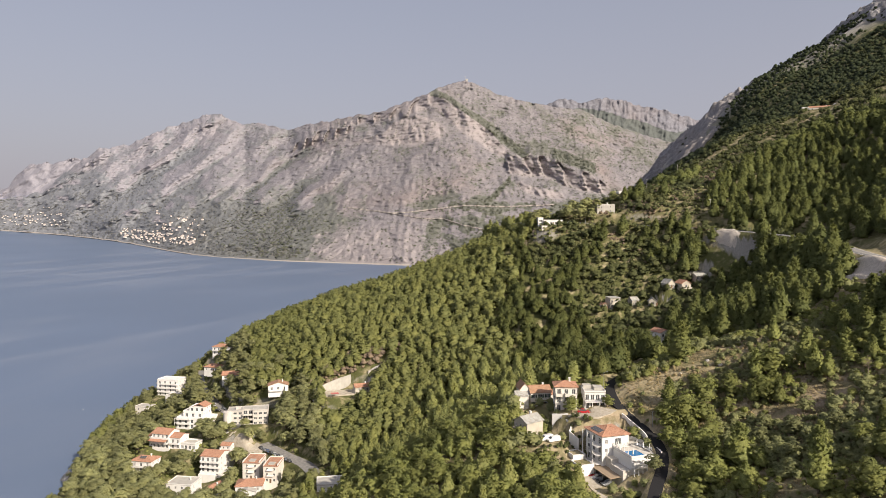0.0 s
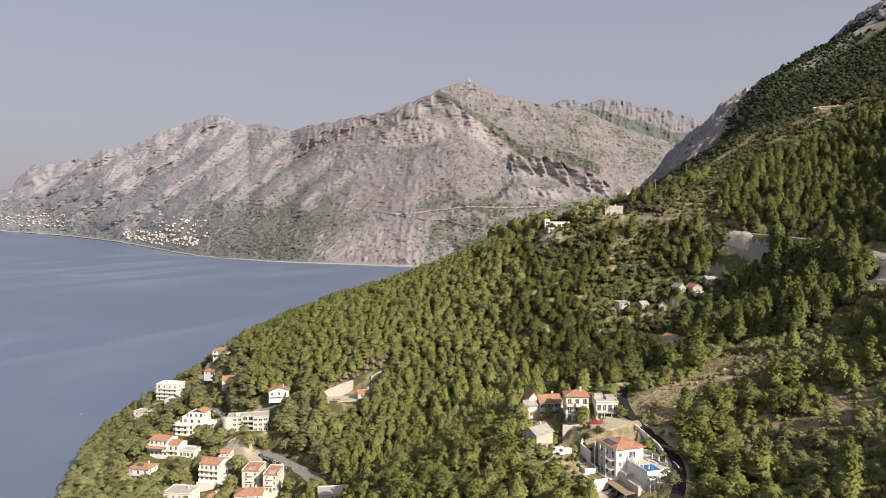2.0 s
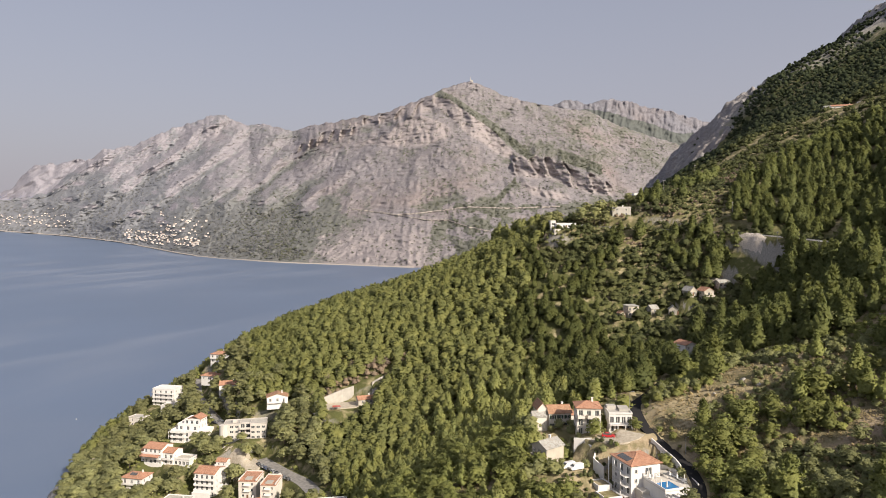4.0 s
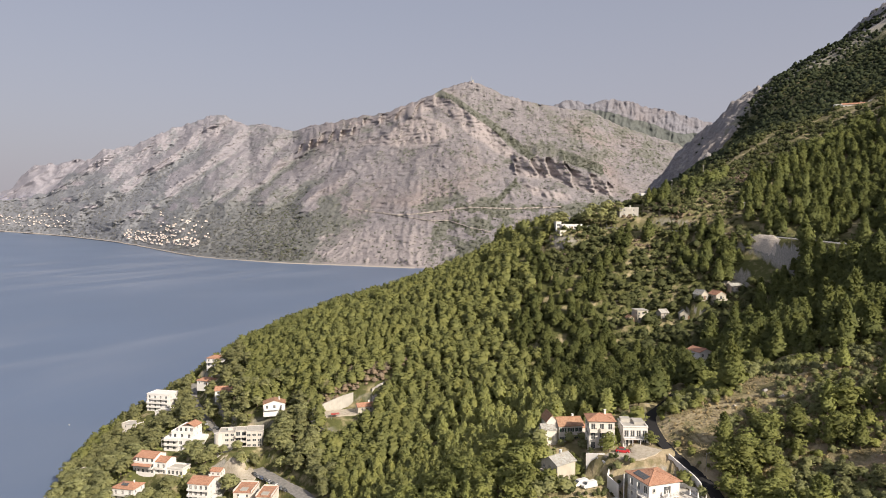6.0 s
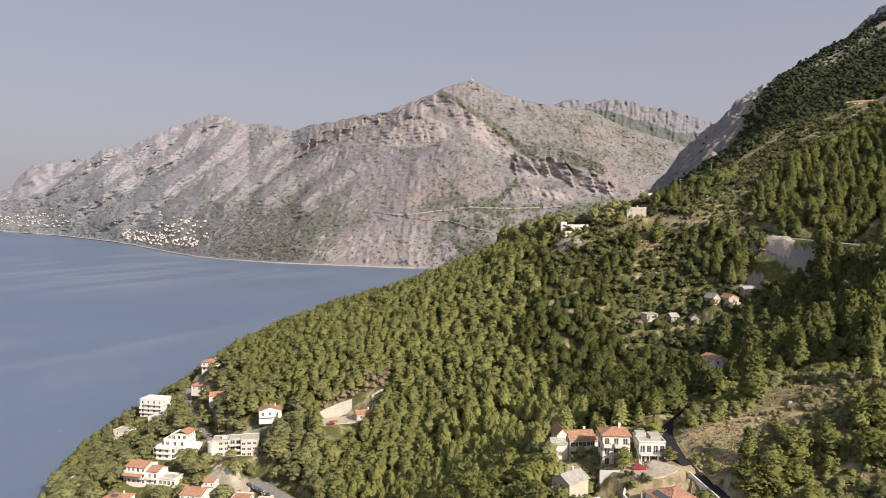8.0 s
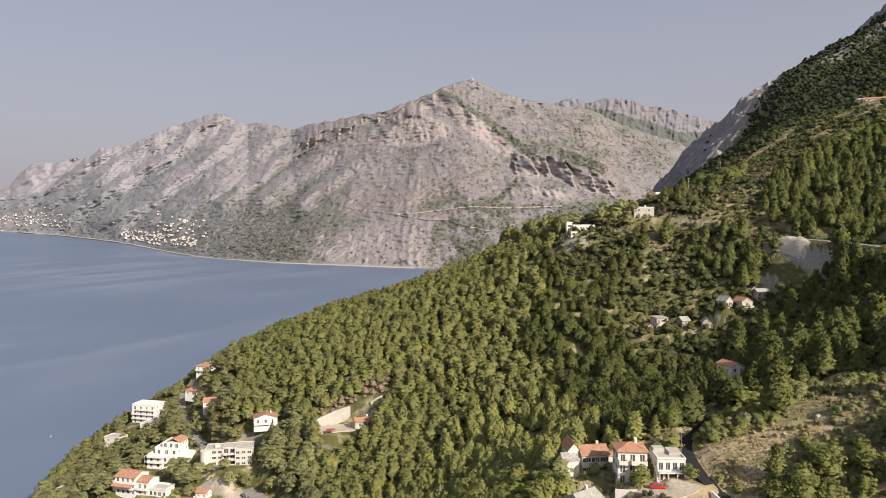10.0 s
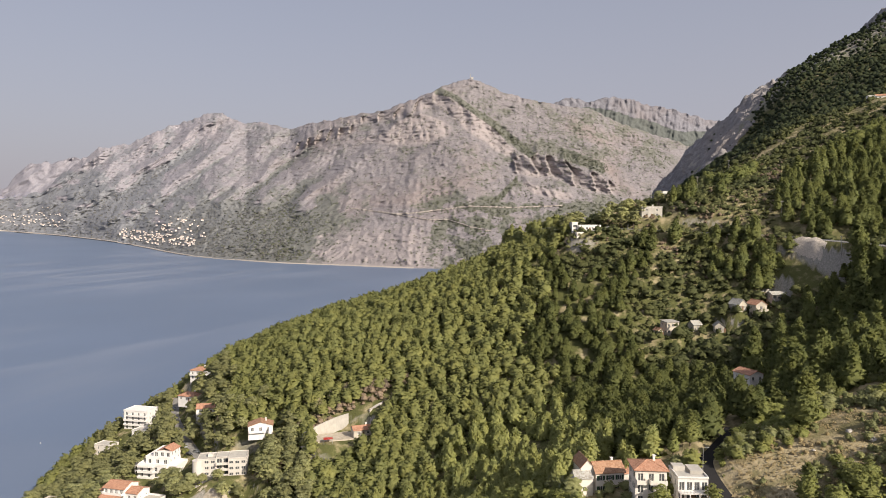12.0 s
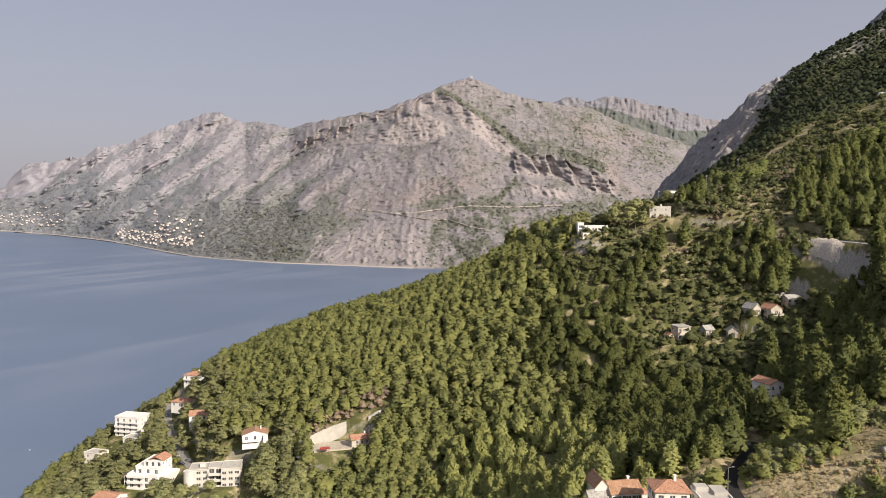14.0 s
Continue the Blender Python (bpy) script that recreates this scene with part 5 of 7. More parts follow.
def crown(h, rad, low, n, size, kind, tufts, full=False):
    """Leaf clumps on an uneven shell. kind: pine (pointed, upswept), broad (domed), flat (umbrella)."""
    pcs, pts, outs, mids, mids_of_tufts = [], [], [], [], []
    lob = rng.random(3) * 6.28
    mid = np.array((0, 0, low + (h - low) * (0.30 if kind == "pine" else 0.4)))
    loose = kind != "pine" and n >= 100
    per = max(1, n // 70)                       # leaf clumps on one branch
    def profile_at(t):
        if kind == "pine":
            return (1 - t) ** 0.72 * (0.6 + 0.4 * min(1, t * 6)) + 0.05
        if kind == "broad":
            return math.sqrt(max(0.02, 1 - (2 * t - 0.85) ** 2 / 1.4))
        return math.sqrt(max(0.02, 1 - (1.5 * t - 0.4) ** 2 / 1.25))

    # the dense inner foliage: a lumpy body that the outer clumps stand on
    na, nl = (6, 3) if n < 12 else (7, 4) if rad < 2 else (8, 6) if n < 100 else (14, 11)
    body = []
    for j in range(nl + 1):
        t = j / nl
        for i in range(na):
            a = (i + 0.5 * (j % 2)) / na * 6.2832
            lump = 0.62 + 0.42 * rng.random() + 0.16 * math.sin(a * 2 + lob[0]) * math.sin(t * 7 + lob[1])
            rr = rad * profile_at(t) * lump * (0.86 if kind == "pine" else 0.90 if n < 100 else 0.80) * (0.45 if j == 0 else 0.35 if j == nl else 1)
            body.append((math.cos(a) * rr, math.sin(a) * rr, low + (h - low) * (0.02 + 0.94 * t + 0.05 * (rng.random() - 0.5))))
    faces = []
    for j in range(nl):
        for i in range(na):
            p, q, r_, s_ = j * na + i, j * na + (i + 1) % na, (j + 1) * na + (i + 1) % na, (j + 1) * na + i
            faces += [(p, q, r_), (p, r_, s_)]
    faces += [(nl * na, nl * na + i, nl * na + i + 1) for i in range(1, na - 1)]
    body = np.array(body)
    if loose:
        body = mid + (body - mid) * 0.80
    pcs.append((body, np.array(faces)))
    mids.append(np.tile(mid, (len(body), 1)))
    boughs = []
    for k in range(max(9, min(22, n // 26))):        # rounded boughs, with gaps of shade between them
        t = 0.12 + 0.86 * ((k + 0.5) / max(9, min(22, n // 26)))
        a = k * 2.39996 + rng.normal() * 0.3
        rr = rad * profile_at(t) * (0.55 + 0.35 * rng.random())
        boughs.append(np.array((math.cos(a) * rr, math.sin(a) * rr, low + (h - low) * (t + 0.06 * rng.normal()) * 0.94)))
    for i in range(n):
        t = ((i + rng.random()) / n) ** (0.9 if kind == "pine" else 0.8)
        a = i * 2.39996 + rng.random() * 0.5
        reach = 0.62 + 0.45 * rng.random() ** 0.6
        if kind == "pine" and per > 2:
            br = i // per
            t = ((br + 0.5) * per / n) ** 0.9 + 0.012 * rng.normal()
            t = min(max(t, 0.0), 1.0)
            a = br * 2.39996 + 0.22 * rng.normal()
            reach = (0.30 + 0.85 * ((i % per) + rng.random()) / per) * (0.72 + 0.45 * hash2(br, 3, 7))
        prof = profile_at(t)
        prof *= 0.82 + 0.28 * math.sin(a * 2 + lob[0]) * math.sin(t * 7 + lob[1])
        rr = rad * prof * reach
        p = np.array((math.cos(a) * rr, math.sin(a) * rr, low + (h - low) * t + (0.28 * rr * reach if kind == "pine" and per > 2 else 0)))
        s = size * (0.65 + 0.7 * rng.random()) * (1.05 - 0.4 * t if kind == "pine" else 1)
        core = mid * 0.5 + p * 0.5 - (0, 0, 0.1 * rad)
        if loose:
            core = boughs[int(rng.random() * len(boughs))]
            d = rng.normal(size=3)
            d /= np.linalg.norm(d)
            d[2] = abs(d[2]) * 0.9 - 0.25
            p = core + d * (rad * (0.30 + 0.12 * rng.random()), rad * (0.30 + 0.12 * rng.random()), rad * 0.24)
            core = core - (0, 0, 0.15 * rad)
        pcs.append(chip(p, s * 0.95, 1.35 if kind == "pine" else 0.8, full))
        mids.append(np.tile(core, (len(pcs[-1][0]), 1)))
        o = np.array((math.cos(a), math.sin(a), 0.7 + 0.6 * rng.random()))
        o /= np.linalg.norm(o)
        for _ in range(tufts):
            d = o + rng.normal(size=3) * 0.55
            d /= np.linalg.norm(d)
            pts.append(p + d * s * 0.75)
            mids_of_tufts.append(core)
            outs.append(d)
    if pts:
        pcs.append(sprays(np.array(pts), np.array(outs), size * (1.1 if kind == "pine" else 0.8)))
        mids.append(np.repeat(np.array(mids_of_tufts), 3, axis=0))
    v, f = join(pcs)
    # leaves turn outwards from their bough and from the crown, so that each takes light as a rounded body
    own = v - np.concatenate(mids)
    own /= np.linalg.norm(own, axis=1)[:, None] + 1e-6
    n = 0.42 * (v - mid) * (1, 1, 0.45 if kind == "pine" else 0.8) / rad + 0.42 * own + rng.normal(size=v.shape) * 0.22 + (0, 0, 0.42)
    n /= np.linalg.norm(n, axis=1)[:, None] + 1e-6
    turn = np.einsum("ij,ij->i", np.cross(v[f[:, 1]] - v[f[:, 0]], v[f[:, 2]] - v[f[:, 0]]), n[f].sum(1)) < 0
    f = np.where(turn[:, None], f[:, ::-1], f)
    return v, f, n


def trunk_mesh(h, r, limbs, top):
    bm = bmesh.new()
    lean = Vector((rng.normal() * 0.25, rng.normal() * 0.25, 0))
    cur = Vector((0, 0, -0.8))
    for i in range(4):
        nxt = Vector((lean.x * (i + 1) / 4, lean.y * (i + 1) / 4, h * (i + 1) / 4))
        d = nxt - cur
        c = bmesh.ops.create_cone(bm, cap_ends=True, segments=6, radius1=r * (1 - i * 0.21), radius2=r * (0.79 - i * 0.21), depth=d.length)
        bmesh.ops.transform(bm, matrix=Matrix.Translation((cur + nxt) / 2) @ d.to_track_quat("Z", "Y").to_matrix().to_4x4(), verts=c["verts"])
        cur = nxt
    for i in range(limbs):
        z = h * (0.35 + 0.6 * i / limbs)
        a = i * 2.4 + rng.random()
        ln = top * (1.05 - 0.7 * i / limbs)
        rod(bm, (lean.x * z / h, lean.y * z / h, z), (math.cos(a) * ln, math.sin(a) * ln, z + ln * 0.45), r * 0.2, 4)
    return bm


def tree(name, label, category, kind, h, rad, low, n, size, tufts, leaves, bark=None):
    ob = thing(name, label, category, 0, 0, -500)
    part("trunk", trunk_mesh(h * (0.8 if kind == "pine" else 0.62), 0.04 * h * 0.5 + 0.06, 9, rad * 0.75), bark or BARK, ob)
    v, f, nn = crown(h, rad, low, n, size, kind, tufts)
    cr = new("crown", raw_mesh("crown", v, f, leaves, False, nn))
    cr.parent = ob
    return ob


PINES = [tree("pine_tree", "Aleppo pine with bright green upswept needle crown", "pine tree", "pine", 10, 3.3, 1.2, 430, 0.42, 2, LEAF_SLOPE),
         tree("pine_tree", "Aleppo pine with a ragged pointed crown", "pine tree", "pine", 10, 2.7, 1.5, 380, 0.38, 2, LEAF_SLOPE),
         tree("pine_tree", "broad Aleppo pine with layered green crown", "pine tree", "pine", 10, 4.3, 1.0, 500, 0.47, 2, LEAF_SLOPE)]
GIANT = tree("pine_tree", "large spreading pine standing alone above the lane", "pine tree", "pine", 15, 6.0, 1.4, 1300, 0.50, 2, LEAF_SLOPE)
UMBRELLAS = [tree("pine_tree", "old seaside pine with a wide rounded crown", "pine tree", "flat", 9, 4.2, 3.2, 560, 0.44, 2, LEAF_SEASIDE),
             tree("pine_tree", "tall seaside pine with a loose domed crown", "pine tree", "flat", 10, 3.4, 3.6, 480, 0.40, 2, LEAF_SEASIDE)]
BROADS = [tree("broadleaf_tree", "leafy broad-crowned tree in light yellow-green", "tree", "broad", 7, 3.6, 0.8, 520, 0.30, 2, LEAF_LIME),
          tree("broadleaf_tree", "round leafy tree on the slope", "tree", "broad", 6, 2.9, 0.7, 420, 0.28, 2, LEAF_LIME),
          tree("olive_tree", "grey-green olive tree on a dry terrace", "olive tree", "broad", 4.5, 2.4, 0.6, 340, 0.24, 2, LEAF_OLIVE)]


def plant(src, x, y, s, label="", stretch=1.0):
    m = pose(x, y, hz(x, y), 0, 0, rng.random() * 360) @ Matrix.Diagonal((s, s, s * stretch, 1))
    ob = copy_thing(src, m)
    return tagged(ob, label) if label else ob


Z_GRASS = [(63, 252), (76, 250), (86, 251), (95, 262), (105, 262), (114, 252), (110, 242), (101, 241), (92, 239), (83, 240), (73, 234), (64, 241)]
Z_DRY = [(122, 293), (143, 303), (142, 263), (128, 235), (116, 240), (113, 263)]
Z_SHELF = [(99, 213), (106, 215), (118, 215), (127, 213), (119, 199), (110, 203), (104, 206)]
Z_LANE_SHRUBS = [(65, 257), (76, 255), (88, 256), (96, 268), (106, 273), (100, 286), (80, 284)]
Z_OLIVE = [(93, 211), (100, 214), (109, 209), (119, 201), (124, 190), (108, 172), (92, 178), (90, 200)]
Z_EAST = [(30, 140), (48, 165), (66, 203), (68, 216), (65, 228), (60, 242), (66, 256), (78, 280), (98, 283), (128, 257), (152, 262), (176, 262), (178, 140)]
Z_BELT = [(160, 388), (176, 388), (186, 365), (186, 335), (176, 300), (160, 264), (128, 259), (100, 287), (108, 330), (121, 367)]
Z_MID = [(112, 446), (127, 452), (150, 434), (170, 408), (184, 380), (165, 392), (150, 404), (128, 416)]
Z_GULLY = [(80, 385), (86, 425), (108, 441), (126, 440), (128, 416), (150, 408), (180, 375), (165, 340), (120, 362), (100, 372)]
Z_DARK = [(168, 440), (180, 462), (190, 473), (224, 503), (253, 513), (287, 516), (300, 495), (312, 482), (350, 470), (380, 430), (320, 330), (205, 300), (200, 375), (186, 412)]
Z_TERRACE = [(62, 462), (84, 456), (128, 462), (166, 440), (180, 462), (190, 473), (224, 503), (253, 513), (287, 516), (300, 495), (312, 482), (350, 470), (420, 520), (420, 640), (200, 640), (90, 560)]
Z_LEAFY = [(-80, 312), (-40, 352), (-14, 352), (20, 285), (24, 262), (22, 232), (34, 221), (44, 208), (46, 160), (-60, 160)]
Z_VILLAGE = [(-213, 366), (-224, 430), (-224, 530), (-186, 556), (-158, 540), (-130, 470), (-125, 432), (-88, 425), (-72, 385), (-56, 345), (-60, 312), (-90, 290), (-170, 300)]
Z_QUARRY = [(-78, 404), (-66, 420), (-30, 420), (-40, 402), (-56, 388)]
Z_RIDGE = [(60, 440), (95, 440), (104, 456), (84, 470), (58, 470)]


Z_HAMLET = [(20, 200), (48, 186), (66, 200), (68, 220), (60, 246), (64, 258), (24, 264)]
# clearings, mostly set along the camera's sight lines to houses and rock cuts
OPEN = [(44.5, 218.3, 5), (43.3, 223.7, 4), (42, 214, 4.5), (40, 219, 4), (46.5, 212, 4), (38, 222, 3.5), (-184, 477, 6), (-181, 469, 6), (-112, 380, 7), (-118, 383, 5), (-105, 377, 6), (-190, 466, 8), (-197, 473, 7), (-208, 462, 8), (-216, 386, 10), (-212, 370, 8), (41, 234, 3), (43.5, 230, 2.6), (200, 388, 6), (186, 397, 6), (-42, 285, 8), (-50, 285, 7), (-53, 309, 8), (-46, 294, 9), (-55, 299, 7), (-39, 299, 6), (-213, 374, 8), (-208, 361, 7), (318, 574, 15), (330, 580, 10), (170, 396, 9), (162, 405, 8), (180, 400, 9), (172, 408, 8), (164, 288, 7), (157, 273, 7), (37, 225, 5), (-175, 521, 10), (-168, 488, 9), (-214, 386, 7), (47, 218, 5), (48, 208, 5), (50, 212, 6), (62, 209, 7), (56, 207, 5), (-206, 494, 9), (-198, 480, 8), (-186, 470, 7), (-160, 408, 7), (100, 310, 6), (97, 299, 6), (92, 292, 5), (-176, 530, 9), (-170, 496, 7), (-196, 495, 9), (-190, 478, 7), (322, 579, 12), (314, 570, 10), (-62, 392, 7)]


def clear(x, y, extra=1.0, k=1.0):
    """Where nothing stands in the way of a plant."""
    ok = height(x, y) > 0.4
    for px, py, ph, pr in PADS:
        ok &= np.hypot(x - px, y - py) > pr * k + extra
        if k < 1:
            continue
        ok &= np.hypot(x - px - px * 0.004 * pr * -0.8, y - (py - pr * 0.8)) > pr * 0.9 + extra
    for pts, half, _ in ROADS:
        ok &= seg_near(x, y, pts)[0] > half + extra + 0.3
    for px, py, pr in OPEN:
        ok &= np.hypot(x - px, y - py) > pr
    return ok & ~in_poly(x, y, Z_QUARRY)


def scatter(x0, x1, y0, y1, step, keep=1.0):
    gx_, gy_ = np.meshgrid(np.arange(x0, x1, step), np.arange(y0, y1, step))
    gx_ = gx_ + (rng.random(gx_.shape) - 0.5) * step * 0.95
    gy_ = gy_ + (rng.random(gy_.shape) - 0.5) * step * 0.95
    m = rng.random(gx_.shape) < keep
    return gx_[m], gy_[m]


def stand(name, label, shapes, x, y, scale, material, category, sink=0.3):
    """One object of many plants that nobody could count."""
    z = height(x, y) - sink
    V, Fc, Nn, k = [], [], [], 0
    for i in range(len(x)):
        v, f, nn = shapes[int(rng.random() * len(shapes))]
        a, s = rng.random() * 6.28, scale[i]
        c_, s_ = math.cos(a) * s, math.sin(a) * s
        st = s * (0.85 + 0.35 * rng.random())
        V.append(np.stack([v[:, 0] * c_ - v[:, 1] * s_ + x[i], v[:, 0] * s_ + v[:, 1] * c_ + y[i], v[:, 2] * st + z[i]], 1))
        Nn.append(np.stack([(nn[:, 0] * c_ - nn[:, 1] * s_) / s, (nn[:, 0] * s_ + nn[:, 1] * c_) / s, nn[:, 2]], 1))
        Fc.append(f + k)
        k += len(v)
    return tagged(new(name, raw_mesh(name, np.concatenate(V), np.concatenate(Fc), material, False, np.concatenate(Nn))), label, category, kind="stuff")


low_pines = [crown(6.9, 3.2, 0.7, 22, 0.90, "pine", 1) for _ in range(5)] + [crown(6.2, 3.2, 0.8, 26, 0.85, "broad", 1) for _ in range(9)] + [crown(6.5, 3.15, 1.0, 22, 0.95, "flat", 1) for _ in range(4)]
stand_pines = [crown(10.2, 3.8, 0.8, 120, 0.66, "pine", 1) for _ in range(6)]
flank_pines = [crown(8.4, 4.1, 0.7, 110, 0.66, "pine", 1) for _ in range(6)]
far_pines = [crown(6.8, 2.8, 0.9, 3, 1.2, "broad", 0) for _ in range(5)]


def bush_clump():
    """Two or three low bushes grown together."""
    V_, F_, N_, k = [], [], [], 0
    for i in range(2 + (rng.random() < 0.4)):
        h = 0.9 + 1.1 * rng.random()
        v, f, n = crown(h, 0.6 + 0.45 * h * (0.6 + 0.6 * rng.random()), 0.05, 7, 0.42, "broad", 1)
        V_.append(v + (rng.normal() * 0.8, rng.normal() * 0.8, 0))
        F_.append(f + k)
        N_.append(n)
        k += len(v)
    return np.concatenate(V_), np.concatenate(F_), np.concatenate(N_)


bushes = [bush_clump() for _ in range(12)]
fine_bushes = [crown(1.8, 1.25, 0.1, 30, 0.30, "broad", 1) for _ in range(8)]
far_bushes = []
for _ in range(6):
    v, f = join([chip(np.array((0.35 * rng.normal(), 0.35 * rng.normal(), 0.7)), 0.95, 0.85) for _ in range(2)])
    n = v - (0, 0, 0.3)
    far_bushes.append((v, f, n / np.linalg.norm(n, axis=1)[:, None]))
low_broads = [crown(5.5, 2.6, 0.6, 130, 0.39, "broad", 1) for _ in range(8)]

# headland pine forest
x, y = scatter(-235, 112, 235, 640, 4.2)
ok = clear(x, y, 0.6) & ~in_poly(x, y, Z_VILLAGE) & ~in_poly(x, y, Z_LEAFY) & ~in_poly(x, y, Z_GULLY) & ~in_poly(x, y, Z_EAST) & ~in_poly(x, y, Z_RIDGE) & ~in_poly(x, y, Z_TERRACE)
ok &= ~((x > 30) & (y < 262)) & (fbm(x / 22, y / 22, 3, 31) > 0.22)
mid_pines = [crown(9.4, 3.6, 0.6, 99, 0.66, "pine", 1) for _ in range(6)]
big = (x > -12) & (y < 372) & (x + y * 0.35 < 215)
m = ok & big & (rng.random(len(x)) < 0.5)
# deep in the gully the needle colour stands in for hill shadow
deep = m & (x > 42 + 6 * fbm(x / 10, y / 10, 2, 37)) & (y > 268)
m &= ~deep
stand("pine_wood", "tall pointed pines in the valley below the ridge", mid_pines, x[m], y[m], 0.75 + 0.5 * rng.random(m.sum()), LEAF_PINE, "forest")
stand("pine_wood", "pines deep in the gully, shade put into their needle colour", flank_pines, x[deep], y[deep], 0.85 + 0.5 * rng.random(deep.sum()), LEAF_STAND, "forest")
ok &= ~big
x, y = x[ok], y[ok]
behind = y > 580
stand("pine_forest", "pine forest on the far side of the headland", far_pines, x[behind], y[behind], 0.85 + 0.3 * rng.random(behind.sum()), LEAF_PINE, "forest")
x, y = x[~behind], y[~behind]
# gully side of the headland: shade painted by the darker needles
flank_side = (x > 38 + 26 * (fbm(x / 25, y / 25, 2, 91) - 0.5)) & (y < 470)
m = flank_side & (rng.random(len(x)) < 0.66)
stand("pine_forest", "pines on the headland's gully side, needles coloured dark as shade", flank_pines, x[m], y[m], 0.62 + 0.45 * rng.random(m.sum()), LEAF_STAND, "forest")
x, y = x[~flank_side], y[~flank_side]
stand("pine_forest", "dense green Aleppo pine forest covering the headland", low_pines, x, y, 0.80 + 0.46 * rng.random(len(x)) * (0.5 + fbm(x / 30, y / 30, 2, 4)), LEAF_PINE, "forest")
# pines above the main road and in the belt
x, y = scatter(95, 430, 255, 640, 4.9)
dark = in_poly(x, y, Z_DARK)
ok = clear(x, y, 1.0) & (dark | (in_poly(x, y, Z_MID) & (fbm(x / 12, y / 12, 2, 5) > 0.34)) | (in_poly(x, y, Z_TERRACE) & (fbm(x / 22, y / 22, 2, 15) > 0.78) & (x < 200)))
near = ok & (y < 500) & (x < 290)
some = near & (rng.random(len(x)) < 0.62)
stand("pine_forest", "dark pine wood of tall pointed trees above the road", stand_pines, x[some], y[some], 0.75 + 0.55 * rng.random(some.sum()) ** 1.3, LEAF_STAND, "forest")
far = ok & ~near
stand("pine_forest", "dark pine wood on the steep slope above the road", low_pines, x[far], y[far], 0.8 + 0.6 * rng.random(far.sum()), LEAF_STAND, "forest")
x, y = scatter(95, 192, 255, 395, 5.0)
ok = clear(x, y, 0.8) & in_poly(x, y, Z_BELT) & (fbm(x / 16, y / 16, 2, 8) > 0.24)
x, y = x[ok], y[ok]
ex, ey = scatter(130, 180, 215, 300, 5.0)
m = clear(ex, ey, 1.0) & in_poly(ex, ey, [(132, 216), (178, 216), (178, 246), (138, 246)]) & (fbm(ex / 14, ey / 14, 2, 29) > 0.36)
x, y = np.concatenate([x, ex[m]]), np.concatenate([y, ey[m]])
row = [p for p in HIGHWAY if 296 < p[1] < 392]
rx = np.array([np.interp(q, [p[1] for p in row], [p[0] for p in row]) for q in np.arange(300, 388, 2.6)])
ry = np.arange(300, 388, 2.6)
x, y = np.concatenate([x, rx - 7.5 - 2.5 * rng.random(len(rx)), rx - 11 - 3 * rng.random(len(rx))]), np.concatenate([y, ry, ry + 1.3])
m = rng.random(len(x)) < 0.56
stand("pine_wood", "belt of tall pointed pines below the coast road, toned with shade", stand_pines, x[m], y[m], 0.85 + 0.75 * rng.random(m.sum()) ** 1.3, LEAF_STAND, "forest")
# leafy thicket below the hamlet
x, y = scatter(-90, 60, 160, 360, 4.6)
ok = clear(x, y, 0.8) & in_poly(x, y, Z_LEAFY)
x, y = x[ok], y[ok]
far = (y > 262) | (x < -20) | (rng.random(len(x)) < 0.25)
young = far & ((fbm(x / 18, y / 18, 2, 23) > 0.47) | (rng.random(len(x)) < 0.2))
far_leafy = far & ~young
stand("thicket", "thicket of leafy trees in the valley", low_broads, x[far_leafy], y[far_leafy], 0.85 + 0.55 * rng.random(far_leafy.sum()), LEAF_LIME, "thicket")
stand("pine_wood", "young pointed pines mixed into the valley thicket", mid_pines, x[young], y[young], 0.6 + 0.4 * rng.random(young.sum()), LEAF_PINE, "forest")
near = np.where(~far)[0]
for i in near:
    if rng.random() < 0.12:
        plant(PINES[int(rng.random() * 2)], x[i], y[i], 0.5 + 0.35 * rng.random())
    else:
        plant(BROADS[int(rng.random() * 3) if rng.random() < 0.3 else int(rng.random() * 2)], x[i], y[i], 0.8 + 0.5 * rng.random())
# scrub on the inland slope, the terraces and in the gully
x, y = scatter(20, 420, 140, 640, 3.1)
ok = clear(x, y, 0.2, 0.62) & ~(in_poly(x, y, Z_EAST) & (x > 64)) & (in_poly(x, y, Z_EAST) | in_poly(x, y, Z_BELT) | in_poly(x, y, Z_TERRACE) | in_poly(x, y, Z_GULLY) | in_poly(x, y, Z_HAMLET) | in_poly(x, y, Z_MID) | in_poly(x, y, Z_RIDGE) | in_poly(x, y, [(60, 470), (112, 446), (150, 434), (190, 372), (205, 372), (186, 412), (166, 442), (110, 470), (62, 486)]))
dens = fbm(x / 15, y / 15, 3, 41) + 0.30 * in_poly(x, y, Z_GULLY) + 0.12 * (x > 140) * (y < 300) * (y > 225) - 0.30 * in_poly(x, y, Z_GRASS) + 0.03 * in_poly(x, y, Z_DRY) + 0.35 * in_poly(x, y, Z_LANE_SHRUBS) - 0.30 * in_poly(x, y, Z_SHELF) + 0.12 * in_poly(x, y, Z_OLIVE) + 0.07 * in_poly(x, y, Z_EAST)  + 0.04 * in_poly(x, y, Z_TERRACE) + 0.8 * (fbm(x / 6.5, y / 6.5, 2, 47) - 0.5) * in_poly(x, y, Z_TERRACE) + 0.05 * in_poly(x, y, Z_BELT) + 0.2 * in_poly(x, y, Z_RIDGE)
ok &= dens > 0.36 + 0.15 * rng.random(len(x))
ok |= clear(x, y, 0.2, 0.62) & in_poly(x, y, Z_HAMLET) & (rng.random(len(x)) < 0.6)
x, y = x[ok], y[ok]
